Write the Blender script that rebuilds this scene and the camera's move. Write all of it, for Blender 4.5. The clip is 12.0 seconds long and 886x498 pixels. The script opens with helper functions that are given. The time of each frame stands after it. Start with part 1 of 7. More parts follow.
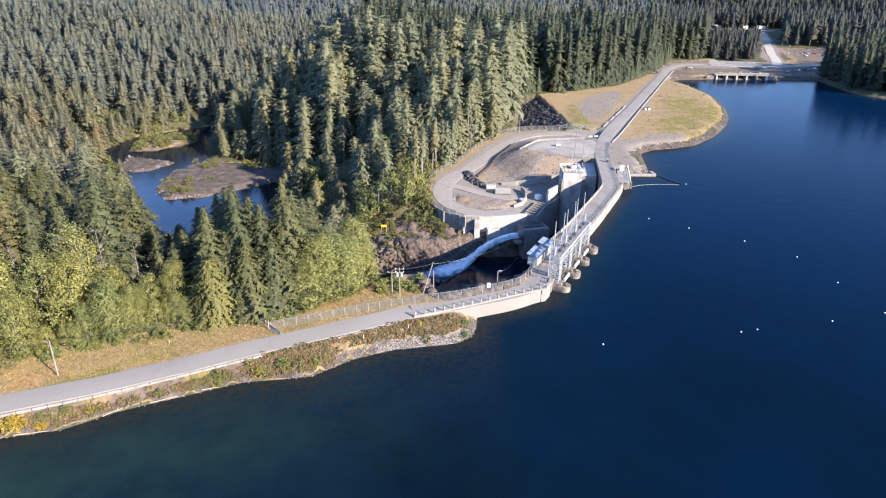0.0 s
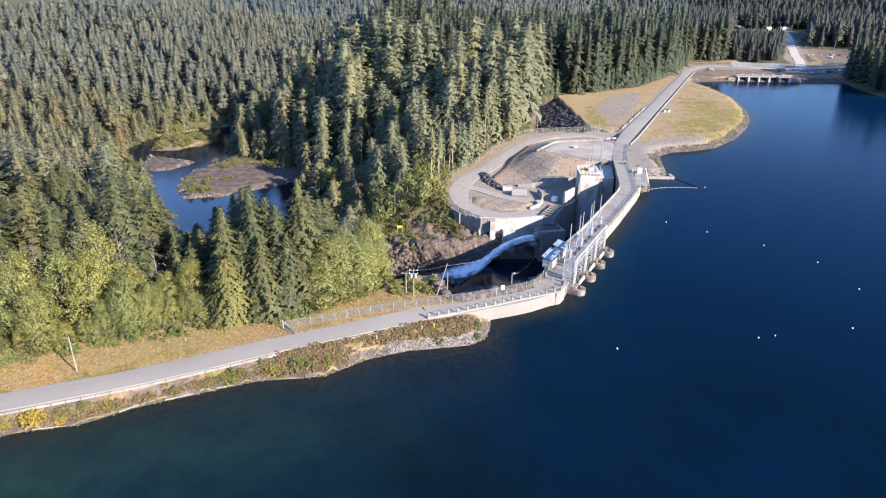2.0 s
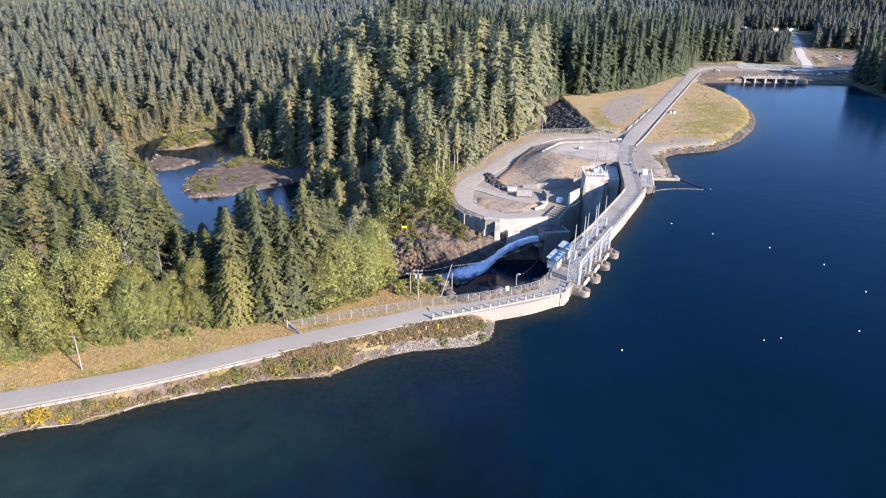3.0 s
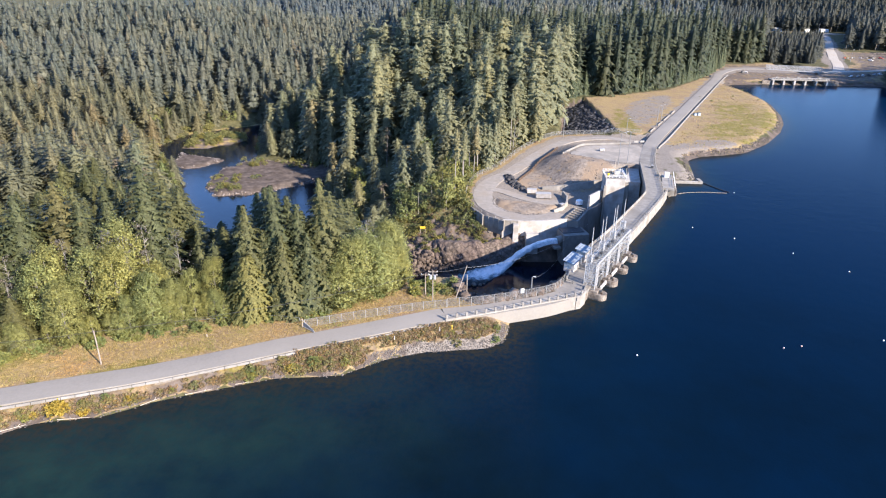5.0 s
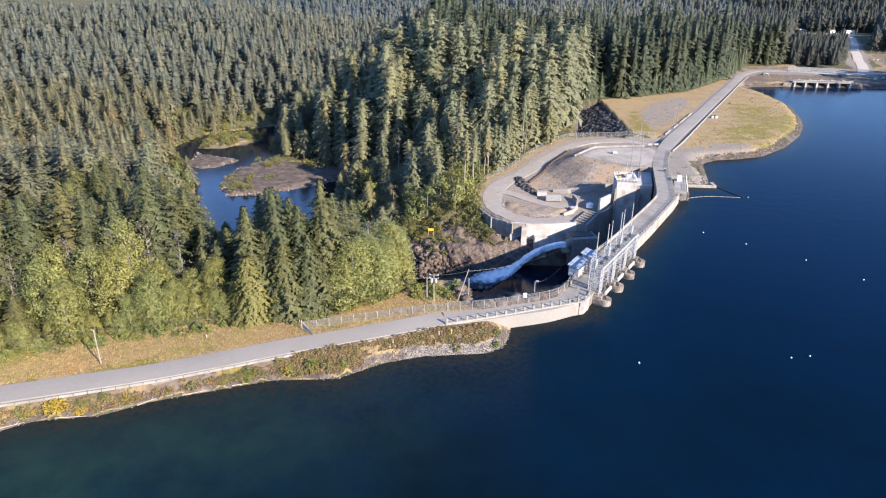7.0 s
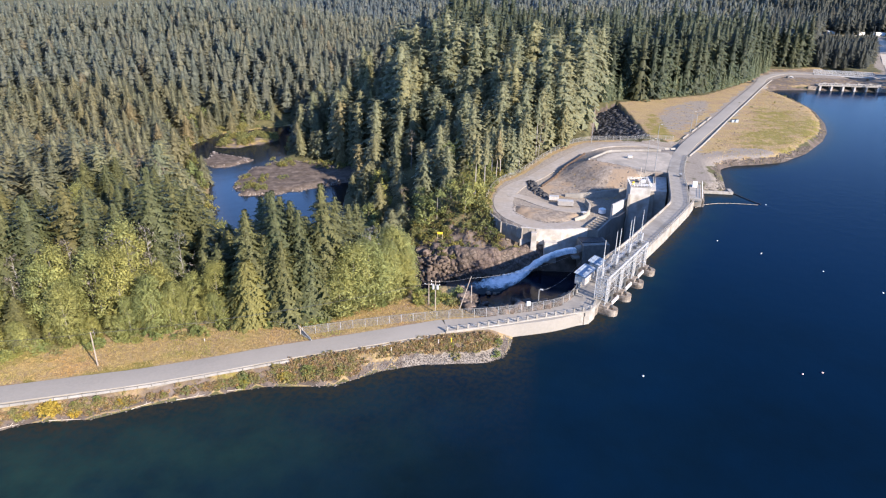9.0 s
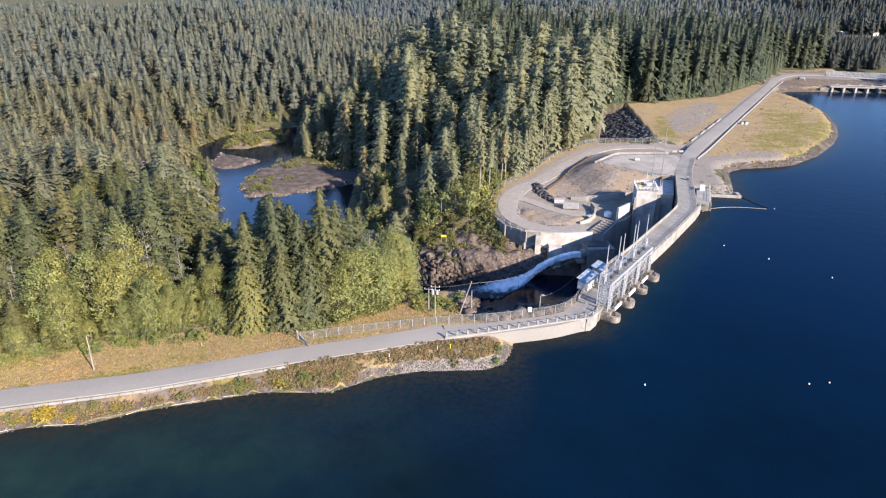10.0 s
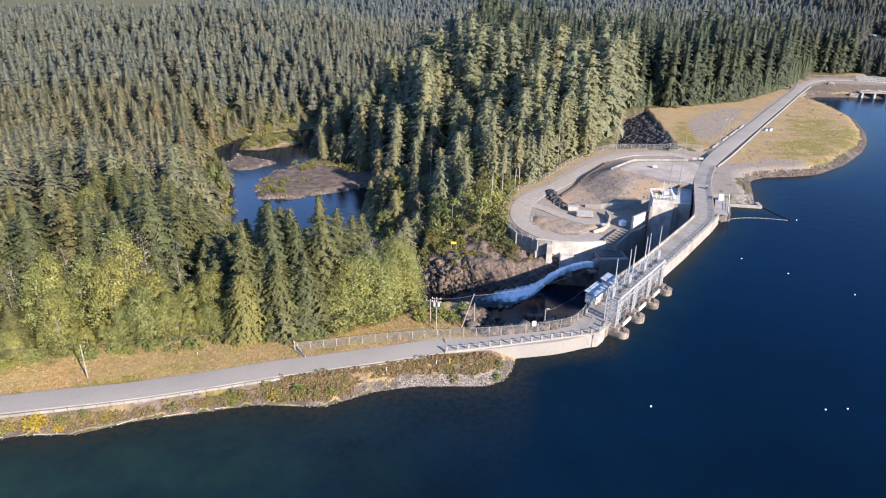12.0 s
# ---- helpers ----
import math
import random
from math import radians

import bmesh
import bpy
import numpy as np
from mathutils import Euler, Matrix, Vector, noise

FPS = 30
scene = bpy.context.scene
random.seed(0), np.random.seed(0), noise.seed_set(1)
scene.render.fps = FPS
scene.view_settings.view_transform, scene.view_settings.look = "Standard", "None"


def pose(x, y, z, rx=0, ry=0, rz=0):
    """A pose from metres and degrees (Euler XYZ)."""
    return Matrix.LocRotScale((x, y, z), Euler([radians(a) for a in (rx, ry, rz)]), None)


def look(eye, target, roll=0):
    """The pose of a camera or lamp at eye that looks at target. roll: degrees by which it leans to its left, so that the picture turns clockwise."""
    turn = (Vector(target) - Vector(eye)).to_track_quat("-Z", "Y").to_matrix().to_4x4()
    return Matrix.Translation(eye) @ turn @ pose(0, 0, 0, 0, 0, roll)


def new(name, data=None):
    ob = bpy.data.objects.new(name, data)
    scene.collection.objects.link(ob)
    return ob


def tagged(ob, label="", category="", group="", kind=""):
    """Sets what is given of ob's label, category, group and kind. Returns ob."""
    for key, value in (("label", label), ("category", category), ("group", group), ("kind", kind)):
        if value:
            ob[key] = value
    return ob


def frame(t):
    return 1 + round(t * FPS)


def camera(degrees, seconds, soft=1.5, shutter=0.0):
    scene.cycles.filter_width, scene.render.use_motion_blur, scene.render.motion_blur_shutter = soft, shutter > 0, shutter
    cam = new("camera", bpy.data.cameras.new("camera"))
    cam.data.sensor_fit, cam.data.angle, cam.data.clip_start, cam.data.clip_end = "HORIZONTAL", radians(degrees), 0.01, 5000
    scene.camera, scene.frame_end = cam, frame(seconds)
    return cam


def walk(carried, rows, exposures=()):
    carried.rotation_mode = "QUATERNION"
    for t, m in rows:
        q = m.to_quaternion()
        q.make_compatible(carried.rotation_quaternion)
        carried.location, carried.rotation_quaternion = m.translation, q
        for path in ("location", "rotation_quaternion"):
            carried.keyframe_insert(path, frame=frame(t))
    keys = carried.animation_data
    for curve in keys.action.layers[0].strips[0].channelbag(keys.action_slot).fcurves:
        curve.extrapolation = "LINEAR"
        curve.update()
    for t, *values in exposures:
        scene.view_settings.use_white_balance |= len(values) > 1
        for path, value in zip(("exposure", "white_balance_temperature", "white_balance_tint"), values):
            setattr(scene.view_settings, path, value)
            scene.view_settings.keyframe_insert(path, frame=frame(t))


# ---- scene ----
cam = camera(70.7, 12.0, 1.15)
PATH = [
    (0, (0.0, 0.0, 80.0), (0.0, 1.837, 79.21), 0.8),
    (0.5, (0.009, 0.13, 80.074), (-0.005, 1.967, 79.284), 0.8),
    (1, (0.256, 0.076, 80.112), (0.226, 1.914, 79.323), 0.7),
    (1.5, (0.599, 0.17, 80.244), (0.553, 2.007, 79.455), 0.7),
    (2, (0.833, 0.031, 80.312), (0.777, 1.868, 79.523), 0.7),
    (2.5, (0.861, 0.07, 80.388), (0.798, 1.907, 79.599), 0.7),
    (3, (0.763, 0.146, 80.312), (0.693, 1.983, 79.524), 0.8),
    (3.2, (0.84, 0.166, 80.314), (0.764, 2.003, 79.526), 0.8),
    (4.8, (2.356, 0.308, 80.533), (2.221, 2.141, 79.745), 0.7),
    (5, (2.635, 0.385, 80.537), (2.493, 2.218, 79.749), 0.7),
    (5.5, (3.548, 0.744, 80.473), (3.392, 2.576, 79.686), 0.7),
    (6, (4.571, 1.126, 80.662), (4.4, 2.956, 79.874), 0.7),
    (6.5, (5.699, 1.535, 80.677), (5.513, 3.365, 79.889), 0.6),
    (7, (6.844, 2.139, 80.667), (6.643, 3.967, 79.881), 0.6),
    (7.2, (7.268, 2.439, 80.694), (7.06, 4.266, 79.908), 0.6),
    (8.8, (10.409, 5.317, 81.12), (10.152, 7.138, 80.333), 0.7),
    (9, (10.799, 5.744, 81.163), (10.536, 7.564, 80.376), 0.7),
    (9.5, (11.776, 6.982, 81.232), (11.499, 8.801, 80.446), 0.6),
    (10, (12.809, 8.185, 81.459), (12.516, 10.001, 80.673), 0.6),
    (10.5, (13.784, 9.509, 81.627), (13.477, 11.323, 80.841), 0.7),
    (11, (14.752, 10.942, 81.657), (14.43, 12.753, 80.873), 0.7),
    (11.5, (15.656, 12.385, 81.917), (15.319, 14.194, 81.132), 0.7),
    (12, (16.513, 13.662, 82.143), (16.153, 15.466, 81.359), 0.7),
]
walk(cam, [(t, look(eye, target, roll)) for t, eye, target, roll in PATH], [(0.0, 1.85, 6570, 15), (6.0, 1.79, 6610, 15), (12.0, 1.68, 6710, 15)])


# ==== light ====
SUN_DIR = Vector((0.786, -0.617, 0.475)).normalized()
world = bpy.data.worlds.new("world")
scene.world = world
world.use_nodes = True
wn = world.node_tree.nodes
wn.clear()
sky = wn.new("ShaderNodeTexSky")
sky.sky_type = "NISHITA"
sky.sun_disc = False
sky.sun_elevation = math.asin(SUN_DIR.z)
sky.sun_rotation = math.atan2(SUN_DIR.x, SUN_DIR.y)
sky.dust_density, sky.ozone_density, sky.air_density = 0.0, 6.0, 0.65
bg = wn.new("ShaderNodeBackground")
bg.inputs[1].default_value = 0.15
wo = wn.new("ShaderNodeOutputWorld")
world.node_tree.links.new(sky.outputs[0], bg.inputs[0])
world.node_tree.links.new(bg.outputs[0], wo.inputs[0])
sun_data = bpy.data.lights.new("sun", "SUN")
sun_data.energy, sun_data.angle, sun_data.color = 3.9, radians(0.53), (1.0, 0.90, 0.76)
sun = new("sun", sun_data)
sun.rotation_euler = (-SUN_DIR).to_track_quat("-Z", "Y").to_euler()


# ==== materials ====
def material(name, stops, scale=1.0, rough=0.85, bump=0.3, detail=6.0, coord="world", metal=0.0, second=None, rand=0.0, spec=0.3):
    """Noise-driven colours (dark to light), a second larger noise that mixes another colour in, and a fine bump."""
    m = bpy.data.materials.new(name)
    m.use_nodes = True
    nt = m.node_tree
    n, l = nt.nodes, nt.links
    b = n["Principled BSDF"]
    b.inputs["Roughness"].default_value = rough
    b.inputs["Metallic"].default_value = metal
    b.inputs["Specular IOR Level"].default_value = spec
    if coord == "world":
        src = n.new("ShaderNodeNewGeometry").outputs["Position"]
    else:
        src = n.new("ShaderNodeTexCoord").outputs["Object"]
    t = n.new("ShaderNodeTexNoise")
    t.inputs["Scale"].default_value, t.inputs["Detail"].default_value, t.inputs["Roughness"].default_value = scale, detail, 0.62
    l.new(src, t.inputs["Vector"])
    r = n.new("ShaderNodeValToRGB")
    els = r.color_ramp.elements
    for k, c in enumerate(stops):
        pos = 0.32 + 0.36 * k / max(1, len(stops) - 1)
        e = els[k] if k < 2 else els.new(pos)
        e.position, e.color = pos, (*c, 1)
    l.new(t.outputs["Fac"], r.inputs["Fac"])
    col = r.outputs["Color"]
    if second:
        c2, s2, lo, hi = second
        t2 = n.new("ShaderNodeTexNoise")
        t2.inputs["Scale"].default_value, t2.inputs["Detail"].default_value = s2, 5.0
        l.new(src, t2.inputs["Vector"])
        mr = n.new("ShaderNodeMapRange")
        mr.inputs["From Min"].default_value, mr.inputs["From Max"].default_value = lo, hi
        l.new(t2.outputs["Fac"], mr.inputs["Value"])
        mx = n.new("ShaderNodeMix")
        mx.data_type = "RGBA"
        l.new(mr.outputs["Result"], mx.inputs["Factor"])
        l.new(col, mx.inputs["A"])
        mx.inputs["B"].default_value = (*c2, 1)
        col = mx.outputs["Result"]
    if rand:
        oi = n.new("ShaderNodeObjectInfo")
        hs = n.new("ShaderNodeHueSaturation")
        for key, lo, hi in (("Value", 1 - rand, 1 + rand), ("Hue", 0.5 - 0.05 * rand, 0.5 + 0.04 * rand)):
            mr = n.new("ShaderNodeMapRange")
            mr.inputs["To Min"].default_value, mr.inputs["To Max"].default_value = lo, hi
            l.new(oi.outputs["Random"], mr.inputs["Value"])
            l.new(mr.outputs["Result"], hs.inputs[key])
        l.new(col, hs.inputs["Color"])
        col = hs.outputs["Color"]
    l.new(col, b.inputs["Base Color"])
    if bump:
        bp = n.new("ShaderNodeBump")
        bp.inputs["Strength"].default_value, bp.inputs["Distance"].default_value = bump, 0.25 / scale
        l.new(t.outputs["Fac"], bp.inputs["Height"])
        l.new(bp.outputs["Normal"], b.inputs["Normal"])
    return m


FIR_TONES = [(0.0, (0.76, 0.84, 0.86)), (0.35, (0.93, 0.98, 0.97)), (0.6, (1.03, 1.02, 0.97)), (0.85, (1.10, 1.06, 0.92)), (0.92, (1.13, 1.07, 0.92)), (0.97, (1.22, 1.05, 0.90))]
SOFT_TONES = [(0.0, (0.78, 0.9, 0.95)), (0.5, (1.0, 1.0, 1.0)), (1.0, (1.2, 1.08, 0.85))]
LEAF_TONES = [(0.0, (0.88, 0.94, 0.95)), (0.5, (1.0, 1.0, 1.0)), (1.0, (1.1, 1.03, 0.9))]


def foliage(name, dark, light, attribute=False, tones=SOFT_TONES, grain_scale=2.0, facing=False, thin=0.42):
    """Leaves: colour varies from tree to tree, from clump to clump and along the land."""
    m = bpy.data.materials.new(name)
    m.use_nodes = True
    n, l = m.node_tree.nodes, m.node_tree.links
    b = n["Principled BSDF"]
    b.inputs["Roughness"].default_value = 0.6
    b.inputs["Specular IOR Level"].default_value = 0.25
    geo = n.new("ShaderNodeNewGeometry")
    mx = n.new("ShaderNodeMix")
    mx.data_type = "RGBA"
    mx.inputs["A"].default_value, mx.inputs["B"].default_value = (*dark, 1), (*light, 1)
    l.new(geo.outputs["Random Per Island"], mx.inputs["Factor"])
    if attribute:
        at = n.new("ShaderNodeAttribute")
        at.attribute_name = "tint"
        tree = at.outputs["Fac"]
    else:
        tree = n.new("ShaderNodeObjectInfo").outputs["Random"]
    ramp = n.new("ShaderNodeValToRGB")
    els = ramp.color_ramp.elements
    for k, (p, c) in enumerate(tones):
        e = els[k] if k < 2 else els.new(p)
        e.position, e.color = p, (*c, 1)
    l.new(tree, ramp.inputs["Fac"])
    mul = n.new("ShaderNodeMix")
    mul.data_type, mul.blend_type = "RGBA", "MULTIPLY"
    mul.inputs["Factor"].default_value = 1.0
    l.new(mx.outputs["Result"], mul.inputs["A"])
    l.new(ramp.outputs["Color"], mul.inputs["B"])
    grain = n.new("ShaderNodeTexNoise")
    grain.inputs["Scale"].default_value, grain.inputs["Detail"].default_value, grain.inputs["Roughness"].default_value = grain_scale, 4.0, 0.7
    l.new(geo.outputs["Position"], grain.inputs["Vector"])
    gr = n.new("ShaderNodeMapRange")
    gr.inputs["From Min"].default_value, gr.inputs["From Max"].default_value = 0.34, 0.66
    gr.inputs["To Min"].default_value, gr.inputs["To Max"].default_value = 0.7, 1.3
    l.new(grain.outputs["Fac"], gr.inputs["Value"])
    sc = n.new("ShaderNodeVectorMath")
    sc.operation = "SCALE"
    l.new(mul.outputs["Result"], sc.inputs[0])
    l.new(gr.outputs["Result"], sc.inputs["Scale"])
    l.new(sc.outputs["Vector"], b.inputs["Base Color"])
    bp = n.new("ShaderNodeBump")
    bp.inputs["Strength"].default_value, bp.inputs["Distance"].default_value = 0.9, 0.5 / grain_scale
    l.new(grain.outputs["Fac"], bp.inputs["Height"])
    if facing:
        # Soft sprays are lit by the way they face out of the crown.
        fa = n.new("ShaderNodeAttribute")
        fa.attribute_name = "facing"
        vt = n.new("ShaderNodeVectorTransform")
        vt.vector_type, vt.convert_from, vt.convert_to = "NORMAL", "OBJECT", "WORLD"
        l.new(fa.outputs["Vector"], vt.inputs["Vector"])
        l.new(vt.outputs["Vector"], bp.inputs["Normal"])
    l.new(bp.outputs["Normal"], b.inputs["Normal"])
    tr = n.new("ShaderNodeBsdfTranslucent")
    l.new(sc.outputs["Vector"], tr.inputs["Color"])
    ms = n.new("ShaderNodeMixShader")
    ms.inputs["Fac"].default_value = thin
    l.new(b.outputs["BSDF"], ms.inputs[1])
    l.new(tr.outputs["BSDF"], ms.inputs[2])
    l.new(ms.outputs["Shader"], n["Material Output"].inputs["Surface"])
    return m


CONCRETE = material("concrete", [(0.18, 0.17, 0.153), (0.275, 0.26, 0.235)], 0.6, 0.9, 0.15, second=((0.16, 0.147, 0.125), 0.15, 0.5, 0.75))
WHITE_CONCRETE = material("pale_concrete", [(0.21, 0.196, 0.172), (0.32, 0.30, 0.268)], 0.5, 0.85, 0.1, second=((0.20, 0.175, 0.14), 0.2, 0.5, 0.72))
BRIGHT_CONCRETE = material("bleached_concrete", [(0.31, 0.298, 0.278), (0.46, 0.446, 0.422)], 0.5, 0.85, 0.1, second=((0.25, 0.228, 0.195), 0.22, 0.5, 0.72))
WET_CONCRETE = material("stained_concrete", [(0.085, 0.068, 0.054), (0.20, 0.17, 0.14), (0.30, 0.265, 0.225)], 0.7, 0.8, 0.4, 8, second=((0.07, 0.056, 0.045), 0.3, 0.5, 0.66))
ASPHALT = material("asphalt", [(0.205, 0.191, 0.169), (0.25, 0.233, 0.206)], 1.8, 0.9, 0.08, 9, second=((0.275, 0.254, 0.222), 0.05, 0.4, 0.75))
GRAVEL = material("gravel", [(0.30, 0.27, 0.23), (0.50, 0.46, 0.40)], 0.9, 0.95, 0.3, second=((0.40, 0.34, 0.26), 0.1, 0.45, 0.7))
ROCK = material("rock", [(0.07, 0.06, 0.05), (0.19, 0.155, 0.125), (0.30, 0.25, 0.20)], 0.35, 0.85, 1.0, 9)
BOULDER = material("boulder", [(0.10, 0.09, 0.08), (0.25, 0.225, 0.20)], 0.8, 0.9, 0.5, 6, "object", rand=0.3)
WORN = material("weathered_white_paint", [(0.36, 0.33, 0.30), (0.55, 0.52, 0.48)], 0.9, 0.7, 0.05)
GREY_PAINT = material("weathered_grey_paint", [(0.22, 0.21, 0.20), (0.34, 0.325, 0.31)], 0.7, 0.7, 0.05)
RUSTY = material("rusty_steel", [(0.045, 0.032, 0.024), (0.10, 0.068, 0.048)], 1.2, 0.85, 0.3)
STEEL = material("galvanised_steel", [(0.35, 0.355, 0.35), (0.46, 0.46, 0.45)], 1.5, 0.5, 0.05, metal=0.25)
DARK_STEEL = material("dark_steel", [(0.05, 0.055, 0.06), (0.12, 0.12, 0.12)], 1.5, 0.6, 0.05, metal=0.3)
WIRE = material("fence_wire", [(0.20, 0.20, 0.20), (0.28, 0.28, 0.27)], 3.0, 0.6, 0.0, metal=0.4)
WOOD = material("weathered_wood", [(0.36, 0.30, 0.23), (0.52, 0.46, 0.38)], 1.5, 0.9, 0.3, coord="object")
BARK = material("bark", [(0.10, 0.075, 0.055), (0.24, 0.20, 0.16)], 1.2, 0.95, 0.4, coord="object")
PALE_BARK = material("pale_bark", [(0.17, 0.155, 0.14), (0.29, 0.27, 0.245)], 1.2, 0.9, 0.2, coord="object")
POLE_WOOD = material("pole_wood", [(0.20, 0.165, 0.13), (0.34, 0.29, 0.24)], 1.5, 0.9, 0.3, coord="object")
YELLOW = material("yellow_paint", [(0.65, 0.42, 0.03), (0.8, 0.55, 0.05)], 2, 0.6, 0.05)
WHITE = material("white_paint", [(0.72, 0.72, 0.70), (0.84, 0.84, 0.82)], 1.2, 0.6, 0.05)
# Blue paint of trucks and cabinets; on pale roofs it paints in the shade.
BLUE = material("pale_blue_sheet", [(0.22, 0.27, 0.32), (0.29, 0.34, 0.39)], 0.5, 0.55, 0.05)
RED = material("red_paint", [(0.5, 0.07, 0.04), (0.62, 0.12, 0.07)], 2, 0.6, 0.05)
BLACK = material("black_rubber", [(0.02, 0.02, 0.02), (0.05, 0.05, 0.05)], 2, 0.7, 0.05)
FIR = foliage("fir_needles", (0.044, 0.049, 0.021), (0.108, 0.113, 0.048), False, FIR_TONES, 2.4, True, 0.2)
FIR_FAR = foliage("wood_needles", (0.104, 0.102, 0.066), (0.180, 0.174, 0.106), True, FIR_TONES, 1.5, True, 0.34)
# Hill firs: a little haze, paler and bluer, is put into the colour.
FIR_HILL_HAZE = foliage("hill_needles", (0.092, 0.099, 0.079), (0.151, 0.158, 0.122), True, FIR_TONES, 0.8, True, 0.34)
FIR_MID = foliage("mixed_wood_needles", (0.156, 0.162, 0.100), (0.232, 0.233, 0.138), True, FIR_TONES, 1.5, True, 0.4)
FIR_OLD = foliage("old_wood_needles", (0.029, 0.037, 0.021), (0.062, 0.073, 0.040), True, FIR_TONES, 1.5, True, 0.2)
LEAF = foliage("alder_leaves", (0.285, 0.300, 0.108), (0.345, 0.352, 0.126), False, LEAF_TONES, 2.0, True, 0.32)
# Firs by the far site: the shade over them is put into the colour.
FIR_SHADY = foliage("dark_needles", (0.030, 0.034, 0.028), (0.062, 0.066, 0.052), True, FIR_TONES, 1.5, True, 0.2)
FIR_YOUNG = foliage("young_needles", (0.050, 0.064, 0.036), (0.108, 0.126, 0.068), True, FIR_TONES, 1.5, True, 0.2)
CEDAR = foliage("cedar_sprays", (0.145, 0.132, 0.040), (0.205, 0.180, 0.058), False, LEAF_TONES, 2.2, True, 0.25)
LEAF_FAR = foliage("bank_leaves", (0.20, 0.225, 0.078), (0.30, 0.315, 0.115), True, SOFT_TONES, 2.0, True, 0.25)
# Distant firs: the blue haze over them is put into the colour.
FIR_HAZE = foliage("distant_needles", (0.050, 0.062, 0.062), (0.085, 0.100, 0.098), True, SOFT_TONES, 0.6, True, 0.2)
SHRUB = foliage("shrub_leaves", (0.113, 0.129, 0.049), (0.294, 0.280, 0.109), True)
DEAD = foliage("bare_twigs", (0.16, 0.14, 0.12), (0.30, 0.27, 0.24), False, SOFT_TONES, 2.0, True, 0.3)


def ground_material():
    """One sheet of ground: forest floor, dry grass, gravel and rock mixed by the zones of the land."""
    m = bpy.data.materials.new("ground")
    m.use_nodes = True
    n, l = m.node_tree.nodes, m.node_tree.links
    b = n["Principled BSDF"]
    b.inputs["Roughness"].default_value = 0.95
    b.inputs["Specular IOR Level"].default_value = 0.15
    pos = n.new("ShaderNodeNewGeometry").outputs["Position"]

    def noise_of(scale, detail=6.0, rough=0.6):
        t = n.new("ShaderNodeTexNoise")
        t.inputs["Scale"].default_value, t.inputs["Detail"].default_value, t.inputs["Roughness"].default_value = scale, detail, rough
        l.new(pos, t.inputs["Vector"])
        return t.outputs["Fac"]

    fine, mid = noise_of(1.3, 8, 0.7), noise_of(0.22, 6)

    def ramp(fac, stops):
        r = n.new("ShaderNodeValToRGB")
        els = r.color_ramp.elements
        for k, (p, c) in enumerate(stops):
            e = els[k] if k < 2 else els.new(p)
            e.position, e.color = p, (*c, 1)
        l.new(fac, r.inputs["Fac"])
        return r.outputs["Color"]

    def blend(a, c, fac):
        x = n.new("ShaderNodeMix")
        x.data_type = "RGBA"
        l.new(fac, x.inputs["Factor"])
        l.new(a, x.inputs["A"])
        l.new(c, x.inputs["B"])
        return x.outputs["Result"]

    def zone(name, wobble):
        a = n.new("ShaderNodeAttribute")
        a.attribute_name = name
        add = n.new("ShaderNodeMath")
        add.operation = "MULTIPLY_ADD"
        l.new(wobble, add.inputs[0])
        add.inputs[1].default_value = 0.9
        l.new(a.outputs["Fac"], add.inputs[2])
        mr = n.new("ShaderNodeMapRange")
        mr.inputs["From Min"].default_value, mr.inputs["From Max"].default_value = 0.88, 1.02
        l.new(add.outputs[0], mr.inputs["Value"])
        return mr.outputs["Result"]

    floor_c = ramp(mid, [(0.3, (0.055, 0.056, 0.026)), (0.55, (0.10, 0.094, 0.046)), (0.7, (0.15, 0.128, 0.075))])
    gold = ramp(fine, [(0.3, (0.20, 0.144, 0.070)), (0.5, (0.29, 0.216, 0.108)), (0.7, (0.38, 0.292, 0.158))])
    rust = ramp(fine, [(0.3, (0.16, 0.108, 0.066)), (0.55, (0.26, 0.187, 0.12)), (0.7, (0.36, 0.28, 0.19))])
    bare = n.new("ShaderNodeMapRange")
    bare.inputs["From Min"].default_value, bare.inputs["From Max"].default_value = 0.45, 0.62
    l.new(noise_of(0.09, 8, 0.7), bare.inputs["Value"])
    straw = blend(gold, rust, bare.outputs["Result"])
    green = ramp(fine, [(0.3, (0.098, 0.096, 0.026)), (0.6, (0.215, 0.178, 0.052)), (0.75, (0.32, 0.255, 0.092))])
    patch = n.new("ShaderNodeMapRange")
    patch.inputs["From Min"].default_value, patch.inputs["From Max"].default_value = 0.58, 0.68
    lush = n.new("ShaderNodeAttribute")
    lush.attribute_name = "lush"
    wild = n.new("ShaderNodeMath")
    wild.operation = "MULTIPLY_ADD"
    l.new(lush.outputs["Fac"], wild.inputs[0])
    wild.inputs[1].default_value = 0.16
    l.new(noise_of(0.13, 8, 0.72), wild.inputs[2])
    l.new(wild.outputs[0], patch.inputs["Value"])
    grass_c = blend(straw, green, patch.outputs["Result"])
    grav_c = ramp(fine, [(0.3, (0.145, 0.126, 0.105)), (0.55, (0.235, 0.207, 0.175)), (0.75, (0.325, 0.292, 0.254))])
    rock_c = ramp(mid, [(0.3, (0.052, 0.042, 0.035)), (0.5, (0.105, 0.084, 0.070)), (0.7, (0.18, 0.146, 0.122))])
    col = blend(floor_c, grass_c, zone("grass", mid))
    col = blend(col, rock_c, zone("rock", mid))
    col = blend(col, grav_c, zone("gravel", mid))
    l.new(col, b.inputs["Base Color"])
    bp = n.new("ShaderNodeBump")
    bp.inputs["Strength"].default_value, bp.inputs["Distance"].default_value = 0.7, 0.35
